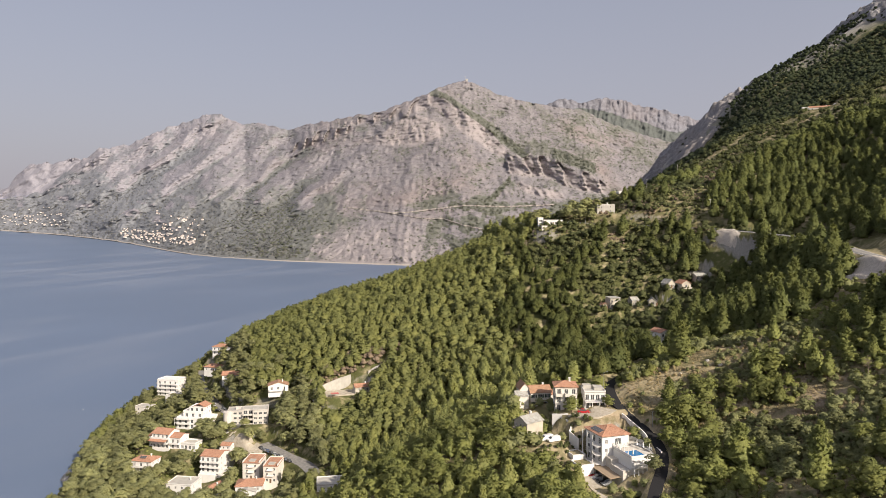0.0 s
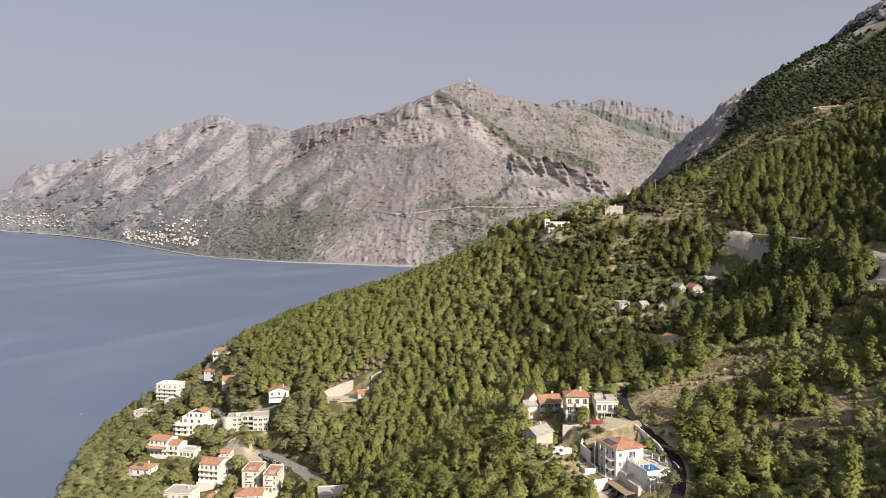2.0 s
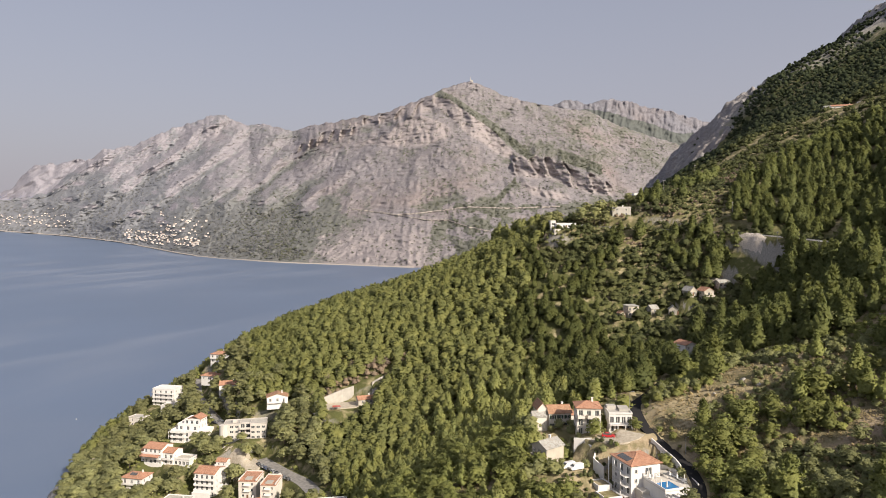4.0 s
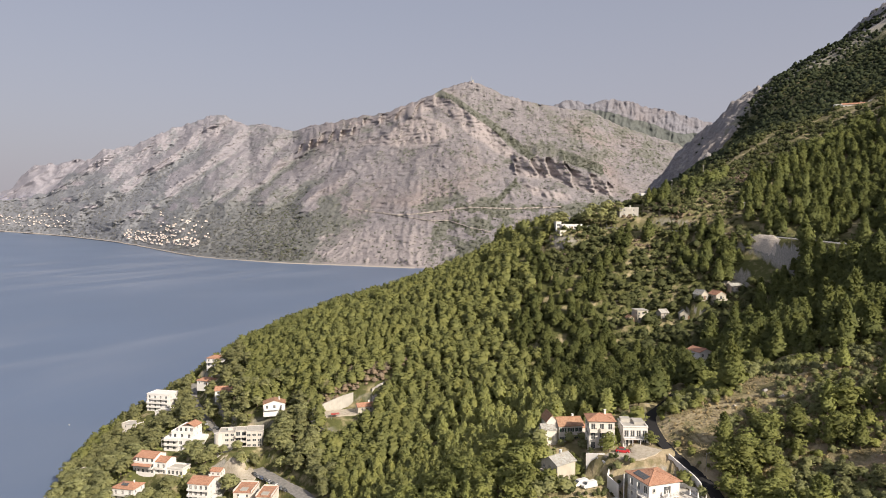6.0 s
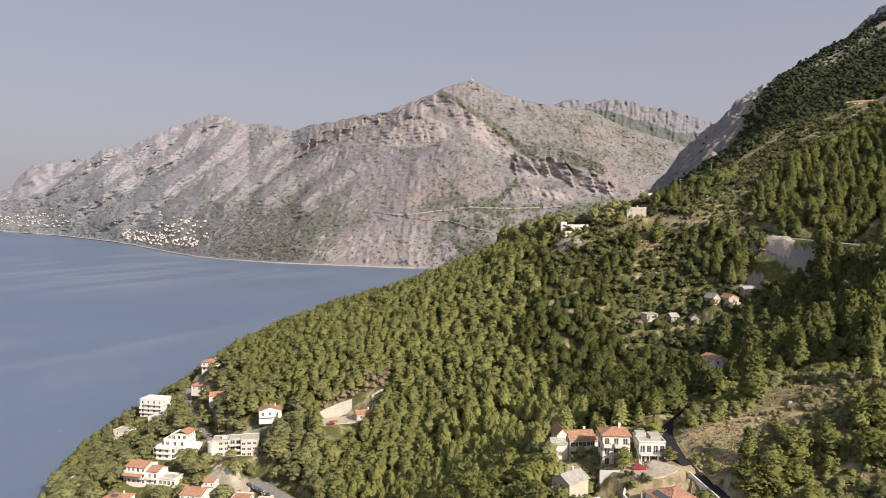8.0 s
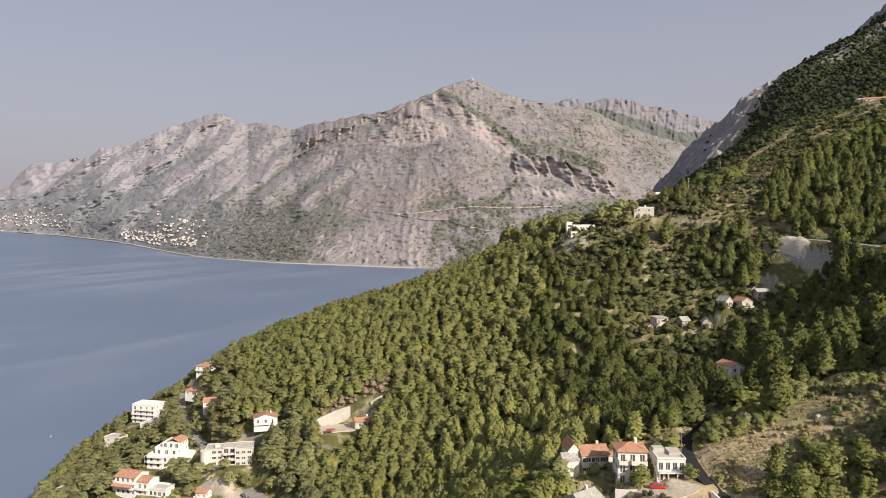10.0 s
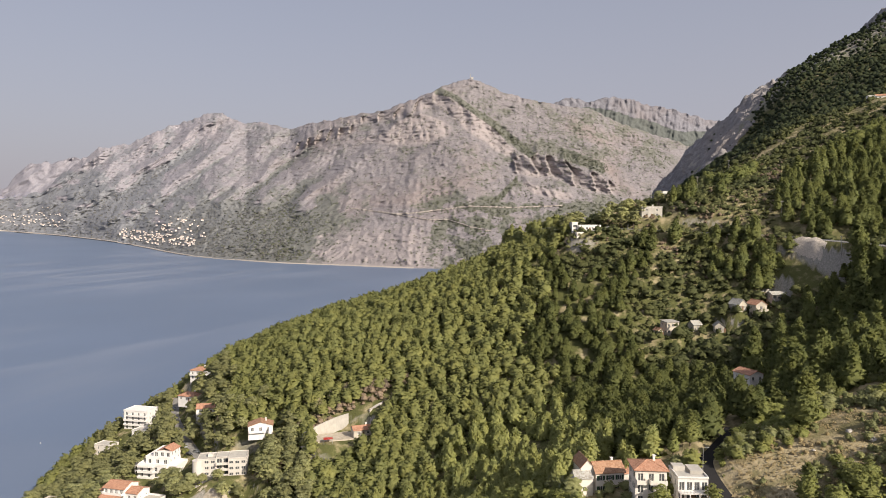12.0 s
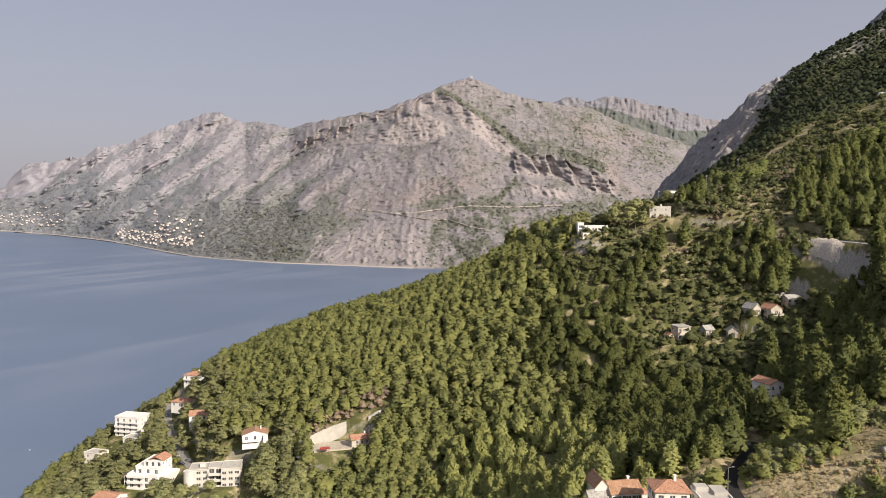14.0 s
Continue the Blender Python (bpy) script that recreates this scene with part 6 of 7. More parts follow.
size = (0.75 + 1.75 * rng.random(len(x)) ** 1.7) * (0.75 + 0.5 * fbm(x / 8, y / 8, 2, 43))
fine = y < 300
leafy = fine & (rng.random(len(x)) < 0.35)
fine &= ~leafy
stand("scrub", "grey-green maquis bushes round the hamlet and the belt", fine_bushes, x[fine], y[fine], size[fine], LEAF_OLIVE, "scrub", 0.1)
stand("scrub", "bright leafy bushes round the hamlet", fine_bushes, x[leafy], y[leafy], size[leafy] * 1.15, LEAF_BROAD, "scrub", 0.1)
fine |= leafy
open_x, open_y = scatter(64, 180, 140, 290, 2.15)
m = clear(open_x, open_y, 0.6, 0.62) & in_poly(open_x, open_y, Z_EAST) & ~in_poly(open_x, open_y, Z_GRASS)
olive = in_poly(open_x, open_y, Z_OLIVE)
thin = in_poly(open_x, open_y, Z_SHELF) | in_poly(open_x, open_y, Z_DRY)
patch = fbm(open_x / 9, open_y / 9, 3, 41)
m &= patch > np.where(thin, 0.36, np.where(olive, 0.18, 0.25)) + 0.16 * (rng.random(len(open_x)) - 0.3)
open_x, open_y, patch, olive = open_x[m], open_y[m], patch[m], olive[m]
big_bush = (0.55 + 0.85 * rng.random(len(open_x)) ** 1.4) * (0.65 + 0.8 * patch)
hue = fbm(open_x / 13, open_y / 13, 2, 66) + 0.22 * (rng.random(len(open_x)) - 0.5)
for pick, leaves, words in ((olive | (hue > 0.60), LEAF_OLIVE, "grey-green maquis bushes on the dry slope by the lane"),
                            (~olive & (hue <= 0.60) & (hue > 0.42), LEAF_BROAD, "green leafy bushes on the slope by the lane"),
                            (~olive & (hue <= 0.42), LEAF_LIME, "yellow-green bushes on the slope by the lane")):
    stand("scrub", words, fine_bushes, open_x[pick], open_y[pick], big_bush[pick] * np.where(olive[pick], 1.25, 1.0), leaves, "scrub", 0.1)
stand("scrub", "green maquis bushes on the terraces and in the gully", bushes, x[~fine], y[~fine], size[~fine] * np.where(in_poly(x, y, Z_TERRACE)[~fine], 0.75, 1.0), LEAF_MAQUIS, "scrub", 0.1)
x, y = scatter(58, 210, 400, 575, 2.7, 0.9)
ok = clear(x, y, -0.4, 0.6) & (in_poly(x, y, Z_TERRACE) | in_poly(x, y, Z_RIDGE) | in_poly(x, y, Z_MID) | in_poly(x, y, [(56, 486), (112, 440), (190, 372), (205, 372), (186, 412), (130, 470), (62, 500)])) & (fbm(x / 7, y / 7, 3, 49) > 0.36)
x, y = x[ok], y[ok]
brown = fbm(x / 10, y / 10, 2, 52) + 0.3 * (rng.random(len(x)) - 0.5) > 0.56
for pick, leaves, words in ((brown, LEAF_DRY, "brown dry brush on the terraces by the coast road"), (~brown, LEAF_OLIVE, "olive-green scrub on the terraces by the coast road")):
    stand("scrub", words, bushes, x[pick], y[pick], 0.5 + 0.6 * rng.random(pick.sum()) ** 1.5, leaves, "scrub", 0.1)
x, y = scatter(24, 52, 210, 238, 1.7, 0.8)
ok = in_poly(x, y, [(26, 212), (33, 231), (36, 225), (40, 226), (45, 234), (52, 230), (47, 222), (43, 224), (40, 210)]) & (np.hypot(x - 36.5, y - 229) > 4)
x, y = x[ok], y[ok]
stand("scrub", "low green bushes on the bank below the yard", fine_bushes, x, y, 0.45 + 0.4 * rng.random(len(x)), LEAF_MAQUIS, "scrub", 0.1)
# dry grass in tufts
x, y = scatter(60, 180, 145, 292, 1.25, 0.85)
ok = clear(x, y, -0.3, 0.62) & (in_poly(x, y, Z_EAST) | in_poly(x, y, Z_GRASS)) & (fbm(x / 9, y / 9, 3, 83) > 0.36)
x, y = x[ok], y[ok]
tuft = []
for _ in range(6):
    v, f = join([chip(np.array((*(rng.normal(size=2) * 0.4), 0.05)), 0.20, 1.9, False) for _ in range(4)])
    n = v * (0.2, 0.2, 0) + (0, -0.1, 1.0)
    tuft.append((v, f, n / np.linalg.norm(n, axis=1)[:, None]))
stand("dry_grass", "tufts of tan dry grass on the open slope", tuft, x, y, 0.7 + 0.7 * rng.random(len(x)), DRY_GRASS, "grass", 0.02)
x, y = scatter(62, 180, 145, 310, 2.0, 0.8)
ok = clear(x, y, 0.0, 0.62) & (in_poly(x, y, Z_EAST) | in_poly(x, y, Z_GRASS) | in_poly(x, y, Z_DRY)) & (fbm(x / 11, y / 11, 3, 87) > 0.40)
x, y = x[ok], y[ok]
green = rng.random(len(x)) < 0.30 + 0.3 * (x > 86)
stand("dry_brush", "low straw-coloured brush in the dry grass", fine_bushes, x[~green], y[~green], 0.30 + 0.35 * rng.random((~green).sum()), DRY_GRASS, "brush", 0.1)
stand("scrub", "small grey-green bushes dotted in the dry grass", fine_bushes, x[green], y[green], (0.35 + 0.45 * rng.random(green.sum()) ** 2) * np.where(x[green] > 86, 1.45, 1.0), LEAF_OLIVE, "scrub", 0.1)
# dry brush round the building yard
x, y = scatter(-90, -22, 386, 438, 2.6, 0.9)
ok = (np.hypot(x + 60, y - 401) > 11.5) & (fbm(x / 9, y / 9, 2, 19) > 0.3) & (in_poly(x, y, [(-90, 392), (-85, 408), (-70, 422), (-34, 426), (-40, 417), (-58, 416), (-72, 407), (-80, 394)]) | in_poly(x, y, [(-86, 396), (-80, 410), (-66, 426), (-30, 430), (-24, 420), (-38, 419), (-56, 422), (-70, 415), (-78, 404)]))
x, y = x[ok], y[ok]
stand("dry_brush", "brown dry brush round the building yard", bushes, x, y, 0.8 + 0.8 * rng.random(len(x)), LEAF_DRY, "brush", 0.1)
# scrub on the flank and crest far up, its leaf colour darkened as shade
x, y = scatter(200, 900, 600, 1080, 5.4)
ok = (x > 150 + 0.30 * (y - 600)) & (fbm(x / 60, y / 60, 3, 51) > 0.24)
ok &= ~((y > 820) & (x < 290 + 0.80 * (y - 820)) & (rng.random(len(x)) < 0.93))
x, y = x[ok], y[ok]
stand("scrub", "evergreen scrub on the mountain flank, shade put into its colour", far_bushes, x, y, 1.7 + 1.5 * rng.random(len(x)), LEAF_FLANK, "scrub", 0.3)


# single trees of the inland slope
def pine_at(x, y, h, v=0, label=""):
    plant(PINES[v], x, y, h / 10, label)


for x, y, h, v in ((62, 266, 10, 0), (68, 277, 11, 2), (74, 288, 10, 0), (81, 291, 9, 1), (86, 285, 7, 1), (78, 297, 11, 0)):
    pine_at(x, y, h, v)
plant(BROADS[0], 45.5, 239.5, 0.8)
plant(BROADS[2], 63.5, 202.5, 1.1)
plant(BROADS[1], 58.5, 239.5, 0.7)
for x, y, h in ((88, 478, 12), (95, 474, 12), (101, 470, 10), (64, 478, 10), (66, 484, 9), (72, 488, 10), (85, 486, 8), (93, 489, 10), (101, 484, 11), (107, 478, 9), (58, 480, 8), (122, 492, 8)):
    plant(UMBRELLAS[int(rng.random() * 2)], x, y, h / 9, "dark round pine behind the ridge house")
plant(GIANT, 90, 258, 1.0)
for x, y, h, v in ((80, 198, 10.5, 0), (86, 196, 13, 2), (90, 191, 7, 1), (101, 181, 12, 0), (100, 218, 7.7, 1), (106, 214, 8.7, 0), (105, 228, 11, 1)):
    pine_at(x, y, h, v)
for x, y, h, v in ((120, 225, 13.5, 1), (120, 220, 10.5, 0), (122, 215, 9, 1), (133, 224, 9, 2), (120, 247, 10, 1), (131, 266, 9, 1), (77, 231, 10, 0)):
    pine_at(x, y, h, v)
for x, y, h, v in ((93, 167, 14, 0), (136, 215, 8, 0), (146, 232, 9, 0), (82, 183, 9, 1), (110, 168, 10, 2)):
    pine_at(x, y, h, v)
for x, y, s_, v in ((74, 222, 1.15, 0), (79, 221, 1.35, 0), (85, 220, 1.25, 1), (71.5, 216, 0.95, 1), (74, 209, 1.1, 0), (79, 206, 1.2, 0), (82, 227, 1.1, 1), (88, 228, 1.2, 0), (96, 226, 1.1, 1), (88, 233, 0.9, 1), (75, 202, 1.05, 0), (84, 212, 1.0, 1)):
    plant(BROADS[v], x, y, s_)
for x, y, s_, v in ((103, 218, 1.15, 0), (110, 228, 1.4, 0), (92, 232, 0.85, 1), (98, 231, 0.8, 1), (127, 231, 0.95, 1), (116, 228, 0.85, 1), (93, 221, 0.9, 1), (72, 196, 1.1, 0), (76, 191, 1.2, 0), (70, 188, 1.1, 1)):
    plant(BROADS[v], x, y, s_)
for x, y, h, v in ((67, 284, 9.5, 0), (71, 292, 10, 2), (65, 310, 10.5, 0), (54, 318, 10, 2), (60, 282, 7, 1)):
    pine_at(x, y, h, v)
for x, y, h, v in ((56, 262, 7.5, 1), (52, 268, 8, 0), (61, 272, 8, 1), (141, 328, 9, 1), (122, 300, 9, 0), (126, 290, 10, 2)):
    pine_at(x, y, h, v)
for x, y, s_, v in ((112, 180, 1.0, 1), (101, 159, 1.2, 0), (88, 276, 1.1, 1), (96, 205, 1.1, 2), (104, 200, 1.2, 2), (99, 208, 1.0, 2), (110, 206, 1.1, 2), (98, 190, 1.1, 2), (106, 188, 1.2, 2), (112, 194, 1.1, 2), (94, 182, 1.0, 2)):
    plant(BROADS[v], x, y, s_)
x, y = scatter(120, 178, 140, 245, 9.0, 0.45)
ok = clear(x, y, 1.0) & in_poly(x, y, Z_EAST) & ~in_poly(x, y, Z_DRY) & ~in_poly(x, y, Z_SHELF) & ~in_poly(x, y, Z_OLIVE)
for px, py in zip(x[ok], y[ok]):
    plant(PINES[int(rng.random() * 3)] if rng.random() < 0.6 else BROADS[int(rng.random() * 3)], px, py, 0.6 + 0.4 * rng.random())

# maquis on the mountains across the bay
MANY = 110000
pu = -0.68 + 1.0 * rng.random(MANY)
lo, hi = profile(pu, SHORE_SLOPE), profile(pu, CREST)
pe = lo + (hi - lo) * (0.02 + 0.95 * rng.random(MANY))
cov = main_cover(pu, pe, lo)
thick = 1 - 0.55 * smooth(-0.24, -0.19, pu) * smooth(0.0, -0.05, pu) * smooth(0.12, 0.06, pe) + 0.7 * smooth(0.05, 0.12, pu) * smooth(0.06, 0.09, pe)
keep = rng.random(MANY) < thick * (0.10 + 0.42 * cov ** 1.5) * (hi - lo) / 0.25 * (1 - 0.5 * smooth(-0.2, -0.4, pu))
# western bushes take the leaf colour with more haze in it
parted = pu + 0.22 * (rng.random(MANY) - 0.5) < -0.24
for side_, leaves in ((~parted, LEAF_KARST), (parted, LEAF_HAZED)):
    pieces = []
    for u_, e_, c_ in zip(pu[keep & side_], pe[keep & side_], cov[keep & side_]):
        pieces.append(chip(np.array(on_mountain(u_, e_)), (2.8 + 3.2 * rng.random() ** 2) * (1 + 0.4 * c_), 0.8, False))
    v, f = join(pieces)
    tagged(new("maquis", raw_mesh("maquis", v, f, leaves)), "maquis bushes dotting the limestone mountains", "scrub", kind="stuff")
# village trees
for px, py, s_ in ((-122, 391, 0.6), (-114, 389.5, 0.66), (-106, 391, 0.6), (-100, 396, 0.55), (-104, 411, 0.5), (-97, 410, 0.5), (-91, 413, 0.5), (-123, 383, 0.75), (-117, 380, 0.85), (-110, 383, 0.8), (-104, 388, 0.7), (-127, 388, 0.6), (-95, 402, 0.65), (-90, 405, 0.7), (-101, 406, 0.6), (-107, 408, 0.6)):
    plant(UMBRELLAS[int(rng.random() * 2)], px, py, s_)
x, y = scatter(-236, -58, 290, 552, 6.6)
ok = clear(x, y, 1.8) & in_poly(x, y, Z_VILLAGE)
x, y = x[ok], y[ok]
near = (y < 415) & (x < -80)
for px, py in zip(x[near], y[near]):
    plant(UMBRELLAS[int(rng.random() * 2)] if rng.random() < 0.8 else UMBRELLAS[0], px, py, 0.75 + 0.45 * rng.random())
x, y = x[~near], y[~near]
round_pines = [crown(8.5, 3.6, 2.6, 190, 0.55, "flat", 1) for _ in range(5)]
stand("pine_grove", "seaside pines with rounded crowns between the houses", round_pines, x, y, 0.75 + 0.4 * rng.random(len(x)), LEAF_SEASIDE, "grove")
x, y = scatter(-225, -58, 290, 552, 3.4, 0.6)
ok = clear(x, y, 0.4) & in_poly(x, y, Z_VILLAGE)
x, y = x[ok], y[ok]
stand("garden_shrubs", "low green shrubs between the village houses", far_bushes, x, y, 0.8 + 0.7 * rng.random(len(x)), LEAF_BROAD, "shrub", 0.1)
for px, py, s_ in ((-150, 455, 0.95), (-143, 454, 0.9), (-136, 455, 0.95), (-147, 447, 0.85), (-138, 446, 0.95), (-131, 441, 0.9), (-126, 448, 1.0), (-119, 444, 1.0), (-112, 440, 0.95), (-122, 435, 0.85), (-156, 468, 0.8), (-163, 487, 0.7), (-130, 452, 0.9), (-121, 427, 0.75), (-113, 425, 0.75), (-107, 446, 1.0)):
    plant(UMBRELLAS[int(rng.random() * 2)], px, py, s_)
x, y = scatter(-112, -58, 335, 414, 5.2, 0.9)
ok = clear(x, y, 0.8, 0.75) & in_poly(x, y, [(-104, 392), (-97, 400), (-94, 408), (-84, 408), (-70, 394), (-56, 352), (-60, 340), (-70, 352), (-82, 372), (-94, 386)])
for px, py in zip(x[ok], y[ok]):
    plant(UMBRELLAS[int(rng.random() * 2)], px, py, 0.7 + 0.35 * rng.random())
for ob in PINES + UMBRELLAS + BROADS + [GIANT]:
    for o in (*ob.children_recursive, ob):
        bpy.data.objects.remove(o)


# ---- roads ----
ASPHALT, nt, b = mat("fresh_asphalt", (0.022, 0.022, 0.024), 0.9, 0, 0.12)
n = tex_noise(nt, 3, 5)
nt.links.new(mix(nt, n, (0.016, 0.016, 0.018), (0.034, 0.033, 0.034)), b.inputs["Base Color"])
bump(nt, b, tex_noise(nt, 30, 3), 0.4, 0.02)
OLD_ASPHALT, nt, b = mat("worn_asphalt", (0.2, 0.19, 0.18), 0.85)
n = tex_noise(nt, 0.7, 6)
nt.links.new(mix(nt, ramp(nt, n, [(0.35, bw(0)), (0.7, bw(1))]), (0.17, 0.165, 0.16), (0.30, 0.285, 0.265)), b.inputs["Base Color"])
GRAVEL, nt, b = mat("pale_gravel", (0.42, 0.37, 0.30), 0.95)
n = tex_noise(nt, 0.9, 7, 0.7)
nt.links.new(mix(nt, ramp(nt, n, [(0.3, bw(0)), (0.7, bw(1))]), (0.30, 0.26, 0.20), (0.52, 0.47, 0.39)), b.inputs["Base Color"])
bump(nt, b, tex_noise(nt, 6, 4), 0.6, 0.1)
ROCK, nt, b = mat("limestone_rock", (0.42, 0.40, 0.37), 0.95)
n = tex_noise(nt, 0.5, 8, 0.7)
nt.links.new(mix(nt, ramp(nt, n, [(0.32, bw(0)), (0.66, bw(1))]), (0.24, 0.22, 0.20), (0.54, 0.51, 0.47)), b.inputs["Base Color"])
bump(nt, b, n, 0.9, 0.6)
RUBBLE, nt, b = mat("pale_rubble", (0.5, 0.47, 0.43), 0.95)
n, n2 = tex_noise(nt, 1.6, 5, 0.8), tex_noise(nt, 0.12, 4)
c = mix(nt, ramp(nt, n, [(0.34, bw(0)), (0.62, bw(1))]), (0.36, 0.315, 0.27), (0.70, 0.63, 0.555))
nt.links.new(mix(nt, ramp(nt, n2, [(0.55, bw(0)), (0.75, bw(0.5))]), c, (0.36, 0.29, 0.22)), b.inputs["Base Color"])
bump(nt, b, n, 1.0, 0.5)
DUST = wall_mat("dusty_road_cut", (0.40, 0.36, 0.325), 0.5)
PAINT, nt, b = mat("road_paint", (0.7, 0.7, 0.68), 0.7)
POOL_WATER, nt, b = mat("pool_water", (0.03, 0.17, 0.40), 0.06, 0, 0.5)
bump(nt, b, tex_noise(nt, 2, 3), 0.2, 0.05)
CANVAS, nt, b = mat("white_canvas", (0.74, 0.72, 0.68), 0.9)
PAVING = wall_mat("stone_paving", (0.56, 0.53, 0.48), 0.4)
FELT, nt, b = mat("brown_roof_felt", (0.30, 0.23, 0.16), 0.9)


def sides(pts):
    out = []
    for i, p in enumerate(pts):
        a, c = Vector(pts[max(i - 1, 0)]), Vector(pts[min(i + 1, len(pts) - 1)])
        d = (c - a)
        d.z = 0
        d.normalize()
        out.append((Vector(p), Vector((d.y, -d.x, 0))))
    return out


def ribbon(name, pts, half, material, label, lift=0.05, shift=0.0, category="road"):
    bm = bmesh.new()
    prev = None
    for p, n in sides(pts):
        c = p + n * shift
        row = [bm.verts.new(c + n * k * half + Vector((0, 0, lift if abs(k) < 1.01 else -0.5))) for k in (-1.02, -1, -0.5, 0, 0.5, 1, 1.02)]
        if prev:
            for i in range(6):
                bm.faces.new((prev[i], prev[i + 1], row[i + 1], row[i]))
        prev = row
    bmesh.ops.recalc_face_normals(bm, faces=bm.faces)
    ob = part(name, bm, material)
    return tagged(ob, label, category, kind="structure")


def run_wall(name, pts, h, t, material, label, down=1.5, category="wall"):
    """A wall along a line, its foot sunk into the ground."""
    bm = bmesh.new()
    prev = None
    for p, n in sides(pts):
        row = [bm.verts.new(p + n * s * t / 2 + Vector((0, 0, z))) for s, z in ((-1, -down), (-1, h), (1, h), (1, -down))]
        if prev:
            for i in range(3):
                bm.faces.new((prev[i], prev[i + 1], row[i + 1], row[i]))
        else:
            bm.faces.new(row)
        prev = row
    bm.faces.new(prev[::-1])
    bmesh.ops.recalc_face_normals(bm, faces=bm.faces)
    return tagged(part(name, bm, material), label, category)


def offset(pts, d, dz=0.0):
    return [tuple(p + n * d + Vector((0, 0, dz))) for p, n in sides(pts)]


ribbon("road", LANE, 1.8, ASPHALT, "narrow lane of fresh black asphalt")
ribbon("road", HIGHWAY, 3.6, OLD_ASPHALT, "coast road of worn grey asphalt")
ribbon("road_line", HIGHWAY, 0.07, PAINT, "white edge line of the coast road", 0.07, 3.2, "road marking")
ribbon("road_line", HIGHWAY, 0.07, PAINT, "white edge line of the coast road", 0.07, -3.2, "road marking")
ribbon("road", STREET, 2.4, OLD_ASPHALT, "pale village street between the houses")
X, Y = np.meshgrid(np.linspace(-124, -99, 34), np.linspace(368, 390, 30))
inside = in_poly(X, Y, [(-122, 386), (-114, 386), (-106, 388), (-100, 377), (-101, 371), (-106, 370), (-112, 375), (-118, 380)])
P = np.stack([X, Y, height(X, Y) + np.where(inside, 0.12 + 0.25 * fbm(X / 2.5, Y / 2.5, 3, 71), -0.8)], -1)
tagged(new("bare_bank", grid_mesh("bare_bank", P, GRAVEL)), "bare tan earth bank beside the village car park", "ground", kind="structure")
ribbon("road", CARPARK, 3.9, OLD_ASPHALT, "sloping asphalt car park of the village")
tr = [p for p in offset(LANE, -2.3) if 219 < p[1] < 233]
run_wall("lane_wall", tr, 0.7, 0.35, WHITE, "low white wall along the black lane")
run_wall("lane_wall", [p for p in offset(LANE, 2.9) if 262 < p[1] < 282], 1.2, 0.35, BEIGE, "low stone wall beside the lane")
# guard rail on the sea side of the coast road
bm = bmesh.new()
sea_side = offset(HIGHWAY, -3.9)
for a, c in zip(sea_side, sea_side[1:]):
    rod(bm, (a[0], a[1], a[2] + 0.62), (c[0], c[1], c[2] + 0.62), 0.11, 4)
rail = tagged(part("guard_rail", bm, METAL), "steel guard rail along the coast road", "guard rail")
for p in sea_side[::1]:
    bm = bmesh.new()
    box(bm, p[0] - 0.05, p[1] - 0.05, p[2] - 0.6, p[0] + 0.05, p[1] + 0.05, p[2] + 0.6)
    part("post", bm, METAL, rail)


def rock_face(name, pts, h, deep, label, seed, material=None):
    """An uneven rock wall that leans back from a line along its foot."""
    n = 40
    ln = [Vector(p) for p in pts]
    seg = [0.0]
    for a, c in zip(ln, ln[1:]):
        seg.append(seg[-1] + (c - a).length)
    S = np.linspace(0, seg[-1], n)
    L = np.stack([np.interp(S, seg, [p[i] for p in ln]) for i in range(3)], -1)
    T = np.gradient(L[:, :2], axis=0)
    N = np.stack([-T[:, 1], T[:, 0]], -1)
    N /= np.linalg.norm(N, axis=1)[:, None]
    if np.mean(height(L[:, 0] + N[:, 0] * 5, L[:, 1] + N[:, 1] * 5) - height(L[:, 0] - N[:, 0] * 5, L[:, 1] - N[:, 1] * 5)) < 0:
        N = -N                                   # lean back into the hill
    rows = 16
    P = np.zeros((rows, n, 3))
    for j in range(rows):
        t = j / (rows - 1)
        jag = (fbm(S / 5, S * 0 + t * h / 4, 4, seed, True) - 0.5) * deep * 1.1
        top = h * (0.72 + 0.45 * fbm(S / 9, S * 0, 3, seed + 3)) * np.sin(np.pi * np.clip(S / seg[-1], 0.03, 0.97)) ** 0.4
        P[j, :, :2] = L[:, :2] + N * (t * deep + jag * (0.3 + 0.7 * np.sin(np.pi * min(t, 0.8))))[:, None]
        P[j, :, 2] = L[:, 2] - 1.5 + t * (top + 1.5)
    P[-1, :, :2] += N * deep * 0.8
    P[-1, :, 2] = np.minimum(P[-2, :, 2], height(P[-1, :, 0], P[-1, :, 1])) - 1.0
    return tagged(new(name, grid_mesh(name, P, material or ROCK, False)), label, "rock")


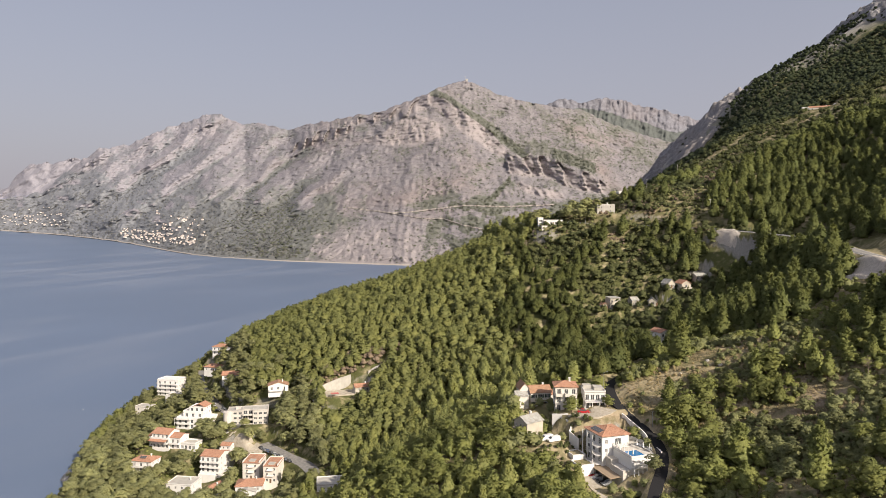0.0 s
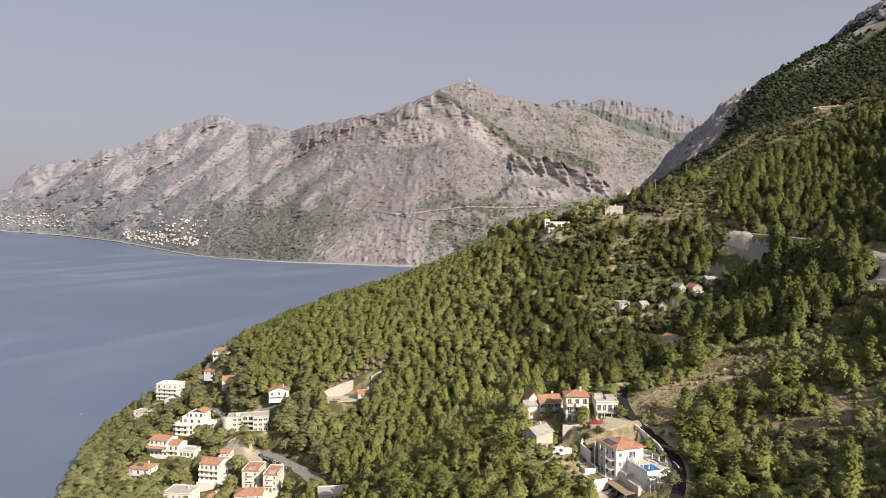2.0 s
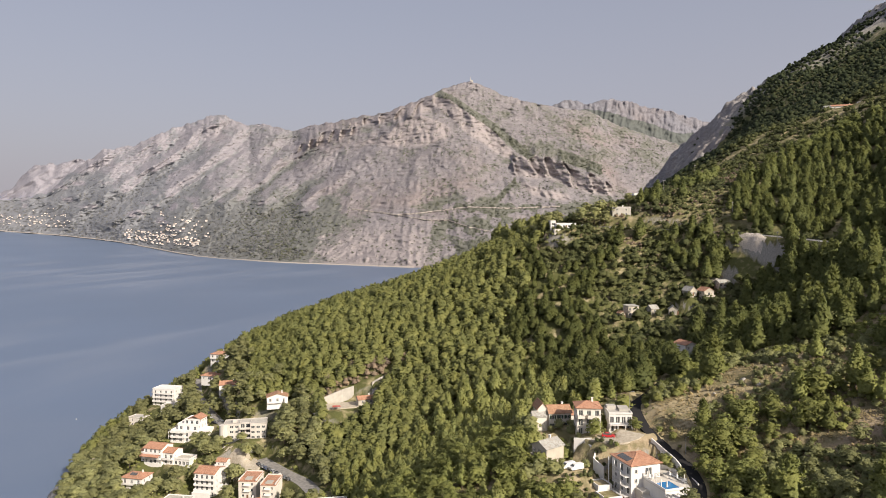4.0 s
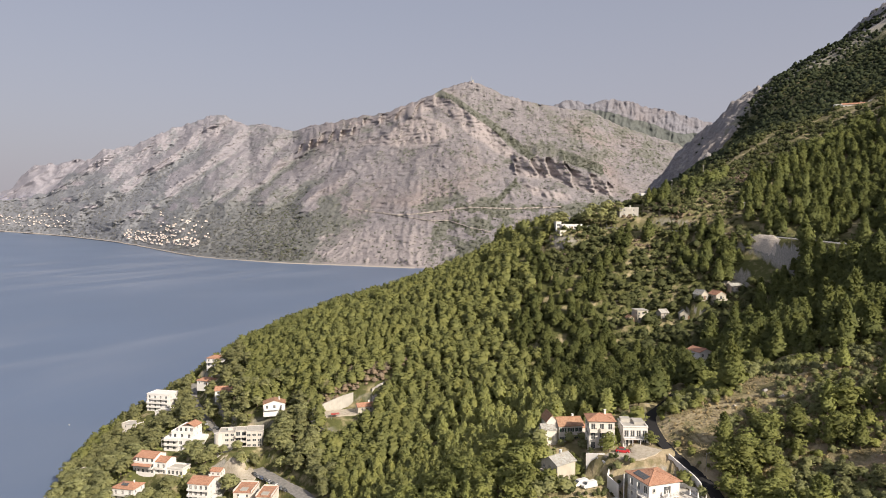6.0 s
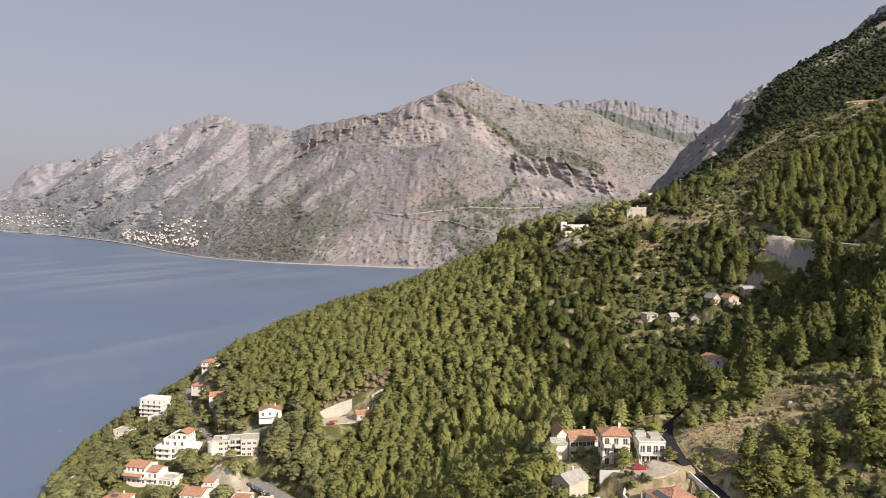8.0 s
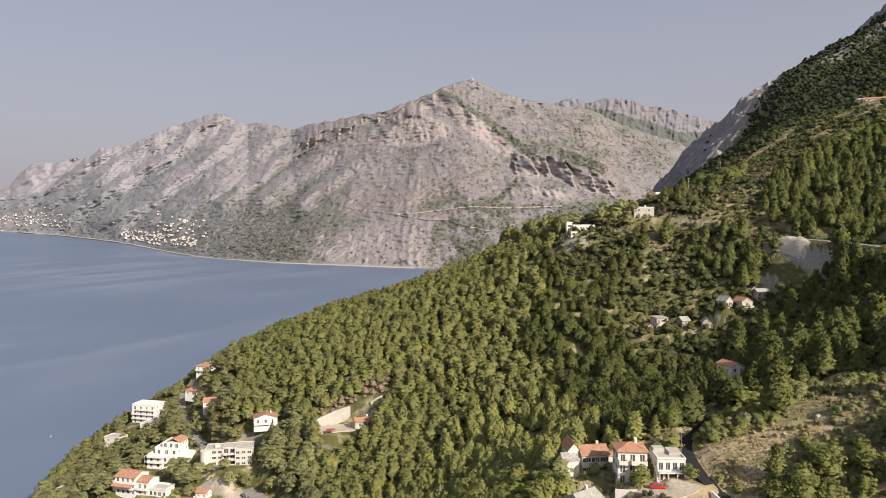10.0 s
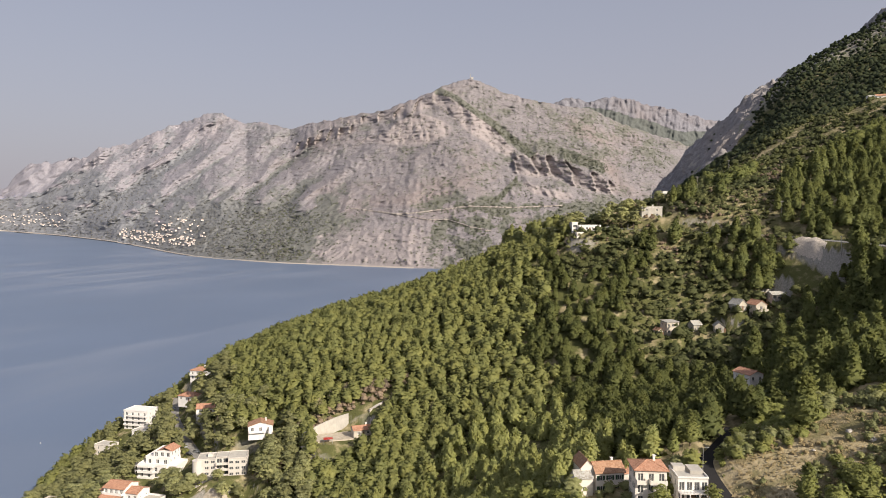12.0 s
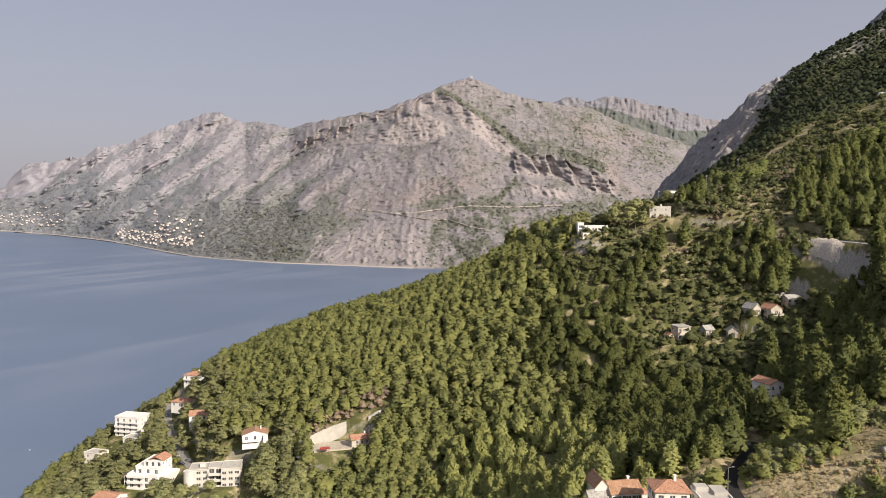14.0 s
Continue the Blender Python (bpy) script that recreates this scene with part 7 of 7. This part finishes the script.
def road_bank(y0, y1, down, label):
    """A bank of loose pale rubble that falls from the road's edge."""
    top = [p for p in glide(HIGHWAY, 3) if y0 < p[1] < y1]
    rows = []
    for k in range(22):
        line = np.array(offset(top, -4.3 - down * k / 21))
        edge = smooth(0, 3, np.minimum(np.arange(len(top)), len(top) - 1 - np.arange(len(top)))) * (1 if k < 18 else (21 - k) / 4)
        lump = fbm(line[:, 0] / 1.4, line[:, 1] / 1.4, 3, 57, True) * 2.2 + 1.6 * fbm(line[:, 0] / 5, line[:, 1] / 5, 2, 58) - 0.6
        rows.append(np.stack([line[:, 0], line[:, 1], height(line[:, 0], line[:, 1]) + (0.6 * lump + 0.1) * edge - 0.5 * (1 - edge)], -1))
    return tagged(new("rubble_bank", grid_mesh("rubble_bank", np.array(rows), RUBBLE, False)), label, "rock")


road_bank(402, 421, 5.0, "pale rubble bank under the coast road")
road_bank(258, 286, 11, "white rock cut below the coast road")
rock_face("rock_face", [(152, 418, 116), (144, 423, 117), (134, 430, 120)], 13, 5, "grey limestone cliff above the old houses", 23)
rock_face("rock_face", [(166, 404, 111), (157, 412, 113), (150, 417, 114)], 10, 4, "grey limestone cliff above the old houses", 26)
rock_face("rock_face", [(-29, 417, 58), (-37, 411.5, 52), (-45, 408.5, 48.5), (-54, 411, 46.5)], 10, 4, "raw cut bank behind the building yard", 43)
rock_face("shore_rock", [(-206, 376, -0.5), (-214, 377, -0.5), (-221, 383, -0.5), (-222, 392, -0.5)], 6, 6, "pale rounded rock at the water's edge", 53)
run_wall("retaining_wall", [(-76, 399, 41), (-69, 406, 43.5), (-62, 411, 45.5), (-56, 413, 47)], 7.5, 0.6, CONCRETE, "pale concrete retaining wall of the building yard")

# boulders and ledges on the slopes
for k in range(14):
    x = 75 + rng.random() * 110
    y = 150 + rng.random() * 130
    if not bool(clear(np.array([x]), np.array([y]), 0.5)[0]):
        continue
    v, f = clump(np.array((0, 0, 0.2)), 0.4 + 0.7 * rng.random(), 0.7, 0.4)
    ob = new("boulder", raw_mesh("boulder", v, f, ROCK))
    ob.matrix_basis = pose(x, y, hz(x, y), 0, 0, 0)
    tagged(ob, "grey limestone boulder in dry grass", "rock", "boulders on the slope")

# ---- cars ----
TYRE, nt, b = mat("tyre_rubber", (0.02, 0.02, 0.02), 0.8)
CAR_PAINT = {}
for nm, col in (("white", (0.75, 0.75, 0.74)), ("red", (0.45, 0.02, 0.025)), ("black", (0.02, 0.02, 0.022)), ("grey", (0.18, 0.19, 0.20)), ("silver", (0.45, 0.46, 0.47)), ("blue", (0.03, 0.06, 0.16))):
    CAR_PAINT[nm], nt, b = mat(nm + "_car_paint", col, 0.3, 0.1, 0.5)
    b.inputs["Coat Weight"].default_value = 0.6


def hull(bm, sections):
    """A body from cross sections: each is (y, half width, z low, z high)."""
    prev = None
    for y, w, z0, z1 in sections:
        row = [bm.verts.new(p) for p in ((-w, y, z0), (-w * 1.02, y, (z0 + z1) / 2), (-w * 0.9, y, z1), (w * 0.9, y, z1), (w * 1.02, y, (z0 + z1) / 2), (w, y, z0))]
        if prev:
            for i in range(6):
                bm.faces.new((prev[i], prev[(i + 1) % 6], row[(i + 1) % 6], row[i]))
        else:
            bm.faces.new(row[::-1])
        prev = row
    bm.faces.new(prev)
    bmesh.ops.recalc_face_normals(bm, faces=bm.faces)


def car(colour, label, van=False):
    ob = thing("van" if van else "car", label, "van" if van else "car", 0, 0, -500)
    bm = bmesh.new()
    if van:
        hull(bm, ((-2.3, 0.8, 0.45, 0.9), (-2.1, 0.9, 0.3, 1.0), (-1.3, 0.93, 0.28, 1.15), (2.2, 0.93, 0.28, 1.2), (2.35, 0.9, 0.35, 1.15)))
    else:
        hull(bm, ((-2.1, 0.7, 0.42, 0.68), (-1.95, 0.85, 0.28, 0.75), (-0.9, 0.9, 0.25, 0.92), (1.3, 0.9, 0.25, 0.96), (2.0, 0.85, 0.3, 0.9), (2.1, 0.75, 0.42, 0.8)))
    part("body", bm, CAR_PAINT[colour], ob)
    bm = bmesh.new()
    if van:
        hull(bm, ((-1.5, 0.82, 1.12, 1.2), (-0.8, 0.80, 1.12, 1.85), (2.1, 0.82, 1.15, 1.9), (2.3, 0.82, 1.15, 1.7)))
        part("cabin", bm, CAR_PAINT[colour], ob)
        bm = bmesh.new()
        hull(bm, ((-1.52, 0.7, 1.2, 1.25), (-0.86, 0.72, 1.24, 1.78)))
        part("windscreen", bm, GLASS, ob)
    else:
        hull(bm, ((-0.95, 0.78, 0.88, 0.95), (-0.3, 0.74, 0.9, 1.42), (1.0, 0.74, 0.92, 1.44), (1.75, 0.78, 0.88, 1.0)))
        part("windows", bm, GLASS, ob)
        bm = bmesh.new()
        hull(bm, ((-0.25, 0.70, 1.40, 1.46), (0.4, 0.72, 1.42, 1.50), (1.0, 0.70, 1.40, 1.46)))
        part("roof", bm, CAR_PAINT[colour], ob)
    for sx in (-0.82, 0.82):
        for sy in (-1.35, 1.3):
            bm = bmesh.new()
            c = bmesh.ops.create_cone(bm, cap_ends=True, segments=12, radius1=0.32, radius2=0.32, depth=0.2)
            bmesh.ops.transform(bm, matrix=pose(sx, sy, 0.32, 0, 90, 0), verts=c["verts"])
            wheel = part("wheel", bm, TYRE, ob)
            bm = bmesh.new()
            c = bmesh.ops.create_cone(bm, cap_ends=True, segments=10, radius1=0.18, radius2=0.18, depth=0.22)
            bmesh.ops.transform(bm, matrix=pose(sx, sy, 0.32, 0, 90, 0), verts=c["verts"])
            part("rim", bm, METAL, wheel)
    for sx in (-0.6, 0.6):
        bm = bmesh.new()
        box(bm, sx - 0.16, -2.09 if not van else -2.2, 0.6, sx + 0.16, -1.9, 0.74)
        part("headlight", bm, PAINT, ob)
    return ob


CARS = {c: car(c, f"parked {c} car on asphalt") for c in CAR_PAINT}
VAN = car("white", "white delivery van parked on gravel", True)


def park(src, x, y, rz, z=None, label=""):
    ob = copy_thing(src, pose(x, y, (hz(x, y) if z is None else z) + 0.02, 0, 0, rz))
    return tagged(ob, label) if label else ob


park(VAN, 35.2, 229.6, -62)
park(VAN, 37.4, 228.2, -64, label="second white van parked beside the grey house")
park(CARS["red"], 49.5, 238, 75, label="red car parked in front of the white house")
for i, c in enumerate(("black", "grey", "blue", "black", "silver", "black", "white", "grey", "black")):
    q = i / 8
    park(CARS[c], -100 + q * 20 - 1.5, 379.5 - q * 19.5 - 2.0, 40)
for x, y, r, c in ((-143, 431, 60, "black"), (-140.5, 434.5, 60, "grey"), (-146, 428, 60, "black"), (-149, 442, 20, "silver"), (-128, 405, 10, "white"), (-172, 486, 20, "black"), (-183, 512, 20, "grey")):
    park(CARS[c], x, y, r)
for i, c in enumerate(("red", "silver", "black", "grey")):
    park(CARS[c], 48.0 + i * 1.05, 216.6 - i * 2.5, -68, 66.05)
park(CARS["white"], 183, 392, 25, label="white car on the coast road")
park(CARS["black"], 118, 457, 65, label="black car parked beside the coast road")
park(CARS["white"], 88, 476, 80)
for ob in (*CARS.values(), VAN):
    for o in (*ob.children_recursive, ob):
        bpy.data.objects.remove(o)

# ---- villa grounds ----
vm = pose(*S_VILLA, 0, 0, VR)


def at_villa(x, y, z=0.0):
    return tuple(vm @ Vector((x, y, z)))


def villa_thing(name, label, category, x, y, z, group=""):
    px, py, pz = at_villa(x, y, z)
    return thing(name, label, category, px, py, pz, VR, group)


deck = villa_thing("pool_terrace", "paved pool terrace on white retaining walls", "terrace", -4.5, 0, 0)
bm = bmesh.new()
box(bm, 3.4, -16.2, -5, 14.6, -5.75, 5.1)
box(bm, 10.7, -5.746, -5, 14.0, -0.5, 5.1)
part("retaining_wall", bm, WHITE, deck)
bm = bmesh.new()
for r in ((3.4, -16.2, 4.6, -5.75), (9.2, -16.2, 14.6, -5.75), (4.6, -16.2, 9.2, -15.0), (4.6, -9.8, 9.2, -5.75), (10.7, -5.74, 14.0, -0.5)):
    box(bm, r[0], r[1], 5.104, r[2], r[3], 5.26)
part("paving", bm, PAVING, deck)
bm = bmesh.new()
box(bm, 4.6, -15.0, 5.104, 9.2, -9.8, 5.20)
part("pool", bm, POOL_WATER, deck, "bright blue pool water")
bm = bmesh.new()
box(bm, 3.4, -16.2, 5.264, 3.62, -5.75, 5.9)
box(bm, 3.63, -16.2, 5.264, 9.5, -15.95, 5.8)
part("parapet", bm, WHITE, deck)
bm = bmesh.new()
for i in range(6):
    cyl(bm, 3.0 + i * 1.5, -18.4, -4, 4.2, 0.16, 0.16)
box(bm, 2.6, -18.9, 4.2, 11.0, -18.5, 4.45)
for i in range(6):
    box(bm, 2.9 + i * 1.5, -18.5, 4.2, 3.1 + i * 1.5, -16.21, 4.45)
part("pergola", bm, WHITE, deck)
bm = bmesh.new()
box(bm, 0.4, -16.2, -5, 3.38, -9.0, 1.6)
box(bm, 0.8, -8.99, -5, 3.38, -5.75, 2.8)
box(bm, 3.39, -17.4, -5, 9.0, -16.22, 2.2)
part("planter_wall", bm, PAVING, deck)
for i in range(4):
    bm = bmesh.new()
    cyl(bm, 3.9, -7.0 - i * 2.2, 5.26, 7.6, 0.13, 0.13)
    part("column", bm, WHITE, deck)
for i, (px, py) in enumerate(((4.3, -7.4), (4.3, -9.2), (4.4, -15.5), (10.6, -8.2), (11.3, -10.6), (12.0, -13.0))):
    u = villa_thing("parasol", "closed white parasol on the pool terrace", "parasol", px - 4.5, py, 5.26, "parasols by the pool")
    bm = bmesh.new()
    cyl(bm, 0, 0, 0, 2.6, 0.04, 0.04)
    part("pole", bm, METAL, u)
    bm = bmesh.new()
    cyl(bm, 0, 0, 1.0, 2.7, 0.28, 0.06)
    part("canopy", bm, CANVAS, u)
    bm = bmesh.new()
    cyl(bm, 0, 0, 0, 0.1, 0.3, 0.3)
    part("base", bm, CONCRETE, u)
for i in range(6):
    u = villa_thing("sun_lounger", "white sun lounger by the pool", "sun lounger", 7.9 + (i % 2) * 1.2, -7.6 - (i // 2) * 2.4, 5.26, "loungers by the pool")
    bm = bmesh.new()
    box(bm, -0.32, -0.9, 0.28, 0.32, 0.5, 0.38)
    part("seat", bm, CANVAS, u)
    bm = bmesh.new()
    slab(bm, ((-0.32, 0.5, 0.38), (0.32, 0.5, 0.38), (0.32, 1.0, 0.8), (-0.32, 1.0, 0.8)), 0.08)
    part("backrest", bm, CANVAS, u)
    for lx in (-0.28, 0.28):
        for ly in (-0.8, 0.4):
            bm = bmesh.new()
            box(bm, lx - 0.03, ly - 0.03, 0, lx + 0.03, ly + 0.03, 0.28)
            part("leg", bm, METAL, u)
port = thing("carport", "carport with a flat brown felt roof", "carport", 51, 214.5, 66)
bm = bmesh.new()
slab(bm, ((-4.0, 5.0, 3.2), (0.2, -8.6, 3.1), (4.0, -7.4, 3.5), (0.4, 6.2, 3.6)), 0.18)
part("roof", bm, FELT, port)
for px, py in ((-3.7, 4.6), (-2.4, 0.4), (-1.1, -3.8), (0.2, -8.0)):
    bm = bmesh.new()
    cyl(bm, px, py, -1.0, 2.9, 0.08, 0.08)
    part("post", bm, METAL, port)
bed = villa_thing("garden_terrace", "walled lawn terraces beside the villa", "terrace", 0, 0, 0)
for i, (x0, y0, x1, y1, z1) in enumerate(((-13.0, -5.0, -7.4, 0.6, 0.5), (-12.0, 0.61, -7.4, 5.6, 1.9))):
    bm = bmesh.new()
    box(bm, x0, y0, -5, x1, y0 + 0.3, z1)
    box(bm, x0, y1 - 0.3, -5, x1, y1, z1)
    box(bm, x0, y0 + 0.3, -5, x0 + 0.3, y1 - 0.3, z1)
    box(bm, x1 - 0.3, y0 + 0.3, -5, x1, y1 - 0.3, z1)
    part("retaining_wall", bm, WHITE, bed)
    bm = bmesh.new()
    box(bm, x0 + 0.3, y0 + 0.3, -5, x1 - 0.3, y1 - 0.3, z1 - 0.3)
    part("lawn", bm, GROUND, bed)
run_wall("terrace_wall", glide([at_villa(8.2, -0.3, 5.2), at_villa(9.8, -2.0, 5.2), at_villa(10.6, -8.0, 5.2), at_villa(10.4, -13.0, 5.2), at_villa(9.6, -16.4, 5.1)], 4), 1.2, 0.3, WHITE, "curved white wall behind the pool terrace", 5)
# stepped white walls below the white house
run_wall("garden_wall", [(41.5, 236.5, 78.4), (44.5, 233.0, 77.4), (43.0, 229.5, 75.6), (45.5, 226.5, 73.8)], 1.1, 0.35, WHITE, "zigzag white garden wall with steps", 3)
run_wall("garden_wall", [(38.6, 238.6, 77.0), (41.2, 237.6, 77.2), (43.8, 236.8, 77.6)], 3.0, 0.5, WHITE, "high white retaining wall under the yard", 4)
ribbon("yard", YARD, 4.2, GRAVEL, "pale gravel yard in front of the white house", category="yard")
ribbon("yard", glide([(-77, 397, 43.0), (-70, 400, 45.7), (-60, 403, 45.8), (-50, 405, 46.4)], 4), 6.0, GRAVEL, "pale gravel building yard under the cut bank", 0.2, category="yard")
track = glide([(43, 232, 72.5), (44.5, 225, 68.5), (46, 218, 66.6), (46.6, 211, 66.1), (48.2, 203, 65.5), (51.5, 194, 64.8)])
ribbon("path", track, 2.0, GRAVEL, "pale gravel drive below the villa", 0.25)


# ---- lamps, poles, small things ----
def street_lamp(x, y, h=7.0, turn=0, z=None):
    u = thing("street_lamp", "grey steel street lamp beside the lane", "street lamp", x, y, hz(x, y) if z is None else z, turn, "street lamps")
    bm = bmesh.new()
    cyl(bm, 0, 0, -0.5, h, 0.10, 0.07)
    part("pole", bm, METAL, u)
    bm = bmesh.new()
    rod(bm, (0, 0, h), (1.0, 0, h + 0.25), 0.05)
    part("arm", bm, METAL, u)
    bm = bmesh.new()
    box(bm, 0.8, -0.14, h + 0.15, 1.5, 0.14, h + 0.30, 0.04)
    part("lamp_head", bm, METAL, u)


street_lamp(58.6, 247, 9.0)
street_lamp(71.5, 274, 8.0)
street_lamp(98, 471, 7.0)
street_lamp(70, 226, 6.0)


def power_pole(x, y, h=9.0):
    u = thing("power_pole", "weathered wooden power pole on the slope", "power pole", x, y, hz(x, y), 20, "power poles")
    bm = bmesh.new()
    cyl(bm, 0, 0, -0.8, h, 0.14, 0.10)
    part("pole", bm, CONCRETE, u)
    bm = bmesh.new()
    box(bm, -0.9, -0.06, h - 0.7, 0.9, 0.06, h - 0.55)
    part("crossarm", bm, METAL, u)
    for sx in (-0.75, 0, 0.75):
        bm = bmesh.new()
        cyl(bm, sx, 0, h - 0.55, h - 0.3, 0.05, 0.05, 6)
        part("insulator", bm, CANVAS, u)


for x, y in ((172, 441), (150, 505), (176, 392), (158, 300), (129, 530), (186, 545)):
    power_pole(x, y)


def bare_tree(x, y, h, lean):
    u = thing("dead_tree", "dead pine with bare grey branches", "dead tree", x, y, hz(x, y), rng.random() * 360, "dead trees")
    part("trunk", trunk_mesh(h, 0.16, 16, h * 0.32), DRY_WOOD, u)
    bm = bmesh.new()
    for i in range(46):
        z = h * (0.3 + 0.68 * rng.random())
        a = rng.random() * 6.28
        ln = h * 0.26 * (1.2 - z / h)
        rod(bm, (math.cos(a) * ln * 0.3, math.sin(a) * ln * 0.3, z), (math.cos(a + 0.3) * ln * 1.5, math.sin(a + 0.3) * ln * 1.5, z + ln * (0.2 + rng.random())), 0.03, 3)
    part("branchwork", bm, DRY_WOOD, u)


for x, y, h in ((142, 228, 9), (131, 209, 6.5), (-80, 412, 7), (-72, 420, 8), (-66, 424, 7), (-58, 424, 8), (-44, 422, 7), (-38, 420, 7.5), (-84, 408, 6), (62, 466, 6), (56, 462, 6.5)):
    bare_tree(x, y, h, 0)
hut = thing("site_hut", "small red shelter in the building yard", "shelter", -63, 394, 45.6, 15)
bm = bmesh.new()
box(bm, -2.2, -1.5, 2.1, 2.2, 1.5, 2.25)
part("roof", bm, CAR_PAINT["red"], hut)
for px in (-2, 2):
    for py in (-1.3, 1.3):
        bm = bmesh.new()
        box(bm, px - 0.06, py - 0.06, -0.4, px + 0.06, py + 0.06, 2.1)
        part("post", bm, METAL, hut)


def boat(x, y, z, rz, s, label):
    u = thing("boat", label, "boat", x, y, z, rz, "boats on the bay")
    bm = bmesh.new()
    hull(bm, ((-2.4 * s, 0.2 * s, 0.3 * s, 0.8 * s), (-1.2 * s, 0.8 * s, -0.1, 0.75 * s), (1.5 * s, 0.9 * s, -0.1, 0.7 * s), (2.2 * s, 0.8 * s, 0.0, 0.7 * s)))
    part("hull", bm, CAR_PAINT["white"], u)
    bm = bmesh.new()
    box(bm, -0.5 * s, -0.6 * s, 0.7 * s, 0.9 * s, 0.6 * s, 1.4 * s, 0.08)
    part("cabin", bm, CANVAS, u)


boat(-281.5, 530, 0.05, 30, 0.45, "tiny white boat moored off the village")

# ---- far villages, road and mast across the bay ----
FAR_TILE = roof_mat("pale_far_tiles", (0.50, 0.36, 0.29))


FAR_WALL = wall_mat("far_village_walls", (0.62, 0.585, 0.56), 0.3)


def far_house(w, d, h):
    u = thing("village_house", "small white house of a village across the bay", "house", 0, 0, -500, 0, "houses across the bay")
    bm = bmesh.new()
    box(bm, -w / 2, -d / 2, -10, w / 2, d / 2, h)
    part("wall", bm, FAR_WALL, u)
    bm = bmesh.new()
    slab(bm, ((-w / 2 - 0.5, -d / 2 - 0.5, h + 0.2), (w / 2 + 0.5, -d / 2 - 0.5, h + 0.2), (w / 2 + 0.5, 0, h + 5.0), (-w / 2 - 0.5, 0, h + 5.0)))
    slab(bm, ((w / 2 + 0.5, d / 2 + 0.5, h + 0.2), (-w / 2 - 0.5, d / 2 + 0.5, h + 0.2), (-w / 2 - 0.5, 0, h + 5.0), (w / 2 + 0.5, 0, h + 5.0)))
    part("roof", bm, FAR_TILE, u)
    return u


FAR = [far_house(13, 12, 6), far_house(17, 13, 7), far_house(12, 12, 5)]
for n, u0, u1, up0, up1 in ((70, -0.470, -0.415, 0.008, 0.022), (70, -0.425, -0.362, 0.013, 0.026), (48, -0.420, -0.345, 0.030, 0.055), (40, -0.655, -0.600, 0.010, 0.026), (40, -0.605, -0.548, 0.012, 0.042)):
    for i in range(n):
        u = u0 + (u1 - u0) * rng.random()
        e = float(soft_profile(np.array([u]), SHORE_SLOPE)[0]) + up0 + (up1 - up0) * rng.random() ** 1.3
        x, y, z = on_mountain(u, e)
        s = 0.26 + 0.26 * rng.random()
        copy_thing(FAR[int(rng.random() * 3)], pose(x, y - 6, z + 5, 0, 0, rng.random() * 60 - 30) @ Matrix.Diagonal((s * 1.25, s, s * 0.8, 1)))
for ob in FAR:
    for o in (*ob.children_recursive, ob):
        bpy.data.objects.remove(o)


FAR_CUT = wall_mat("pale_road_cut", (0.31, 0.28, 0.26), 0.6)


def far_strip(name, pts, w, material, label, category):
    bm = bmesh.new()
    prev = None
    us = np.linspace(pts[0][0], pts[-1][0], 140)
    for u in us:
        e = float(np.interp(u, [p[0] for p in pts], [p[1] for p in pts]))
        x, y, z = on_mountain(u, e, 0, 6)
        row = [bm.verts.new((x, y + 8, z + w * 0.5)), bm.verts.new((x, y, z + w * 0.4)), bm.verts.new((x, y - 4, z - w * 0.6)), bm.verts.new((x, y + 12, z - w))]
        if prev:
            for i in range(3):
                bm.faces.new((prev[i], prev[i + 1], row[i + 1], row[i]))
        prev = row
    bmesh.ops.recalc_face_normals(bm, faces=bm.faces)
    tagged(part(name, bm, material), label, category, kind="structure")


far_strip("road", [(-0.14, 0.020), (-0.08, 0.012), (-0.05, 0.013), (0.03, 0.023), (0.09, 0.021), (0.16, 0.024)], 4.2, FAR_CUT, "pale cut of the coast road across the bay", "road")
far_strip("road", [(-0.10, 0.016), (-0.06, 0.009), (-0.03, 0.004), (0.0, 0.004), (0.03, -0.006), (0.06, -0.012)], 2.6, FAR_CUT, "old track zigzagging across the far slope", "road")
far_strip("shore_rocks", [(u, float(soft_profile(np.array([u]), SHORE_SLOPE)[0]) + 0.0016) for u in np.linspace(-0.66, -0.05, 60)], 3.0, DUST, "pale strip of rocks along the far shore", "shore")
x, y, z = on_mountain(0.031, 0.2035)
mast = thing("summit_mast", "small mast and hut on the summit", "mast", x, y, z - 2)
bm = bmesh.new()
cyl(bm, 0, 0, 0, 26, 1.6, 0.8, 6)
part("mast", bm, CONCRETE, mast)
bm = bmesh.new()
box(bm, 4, -4, -4, 14, 4, 8)
part("hut", bm, CONCRETE, mast)
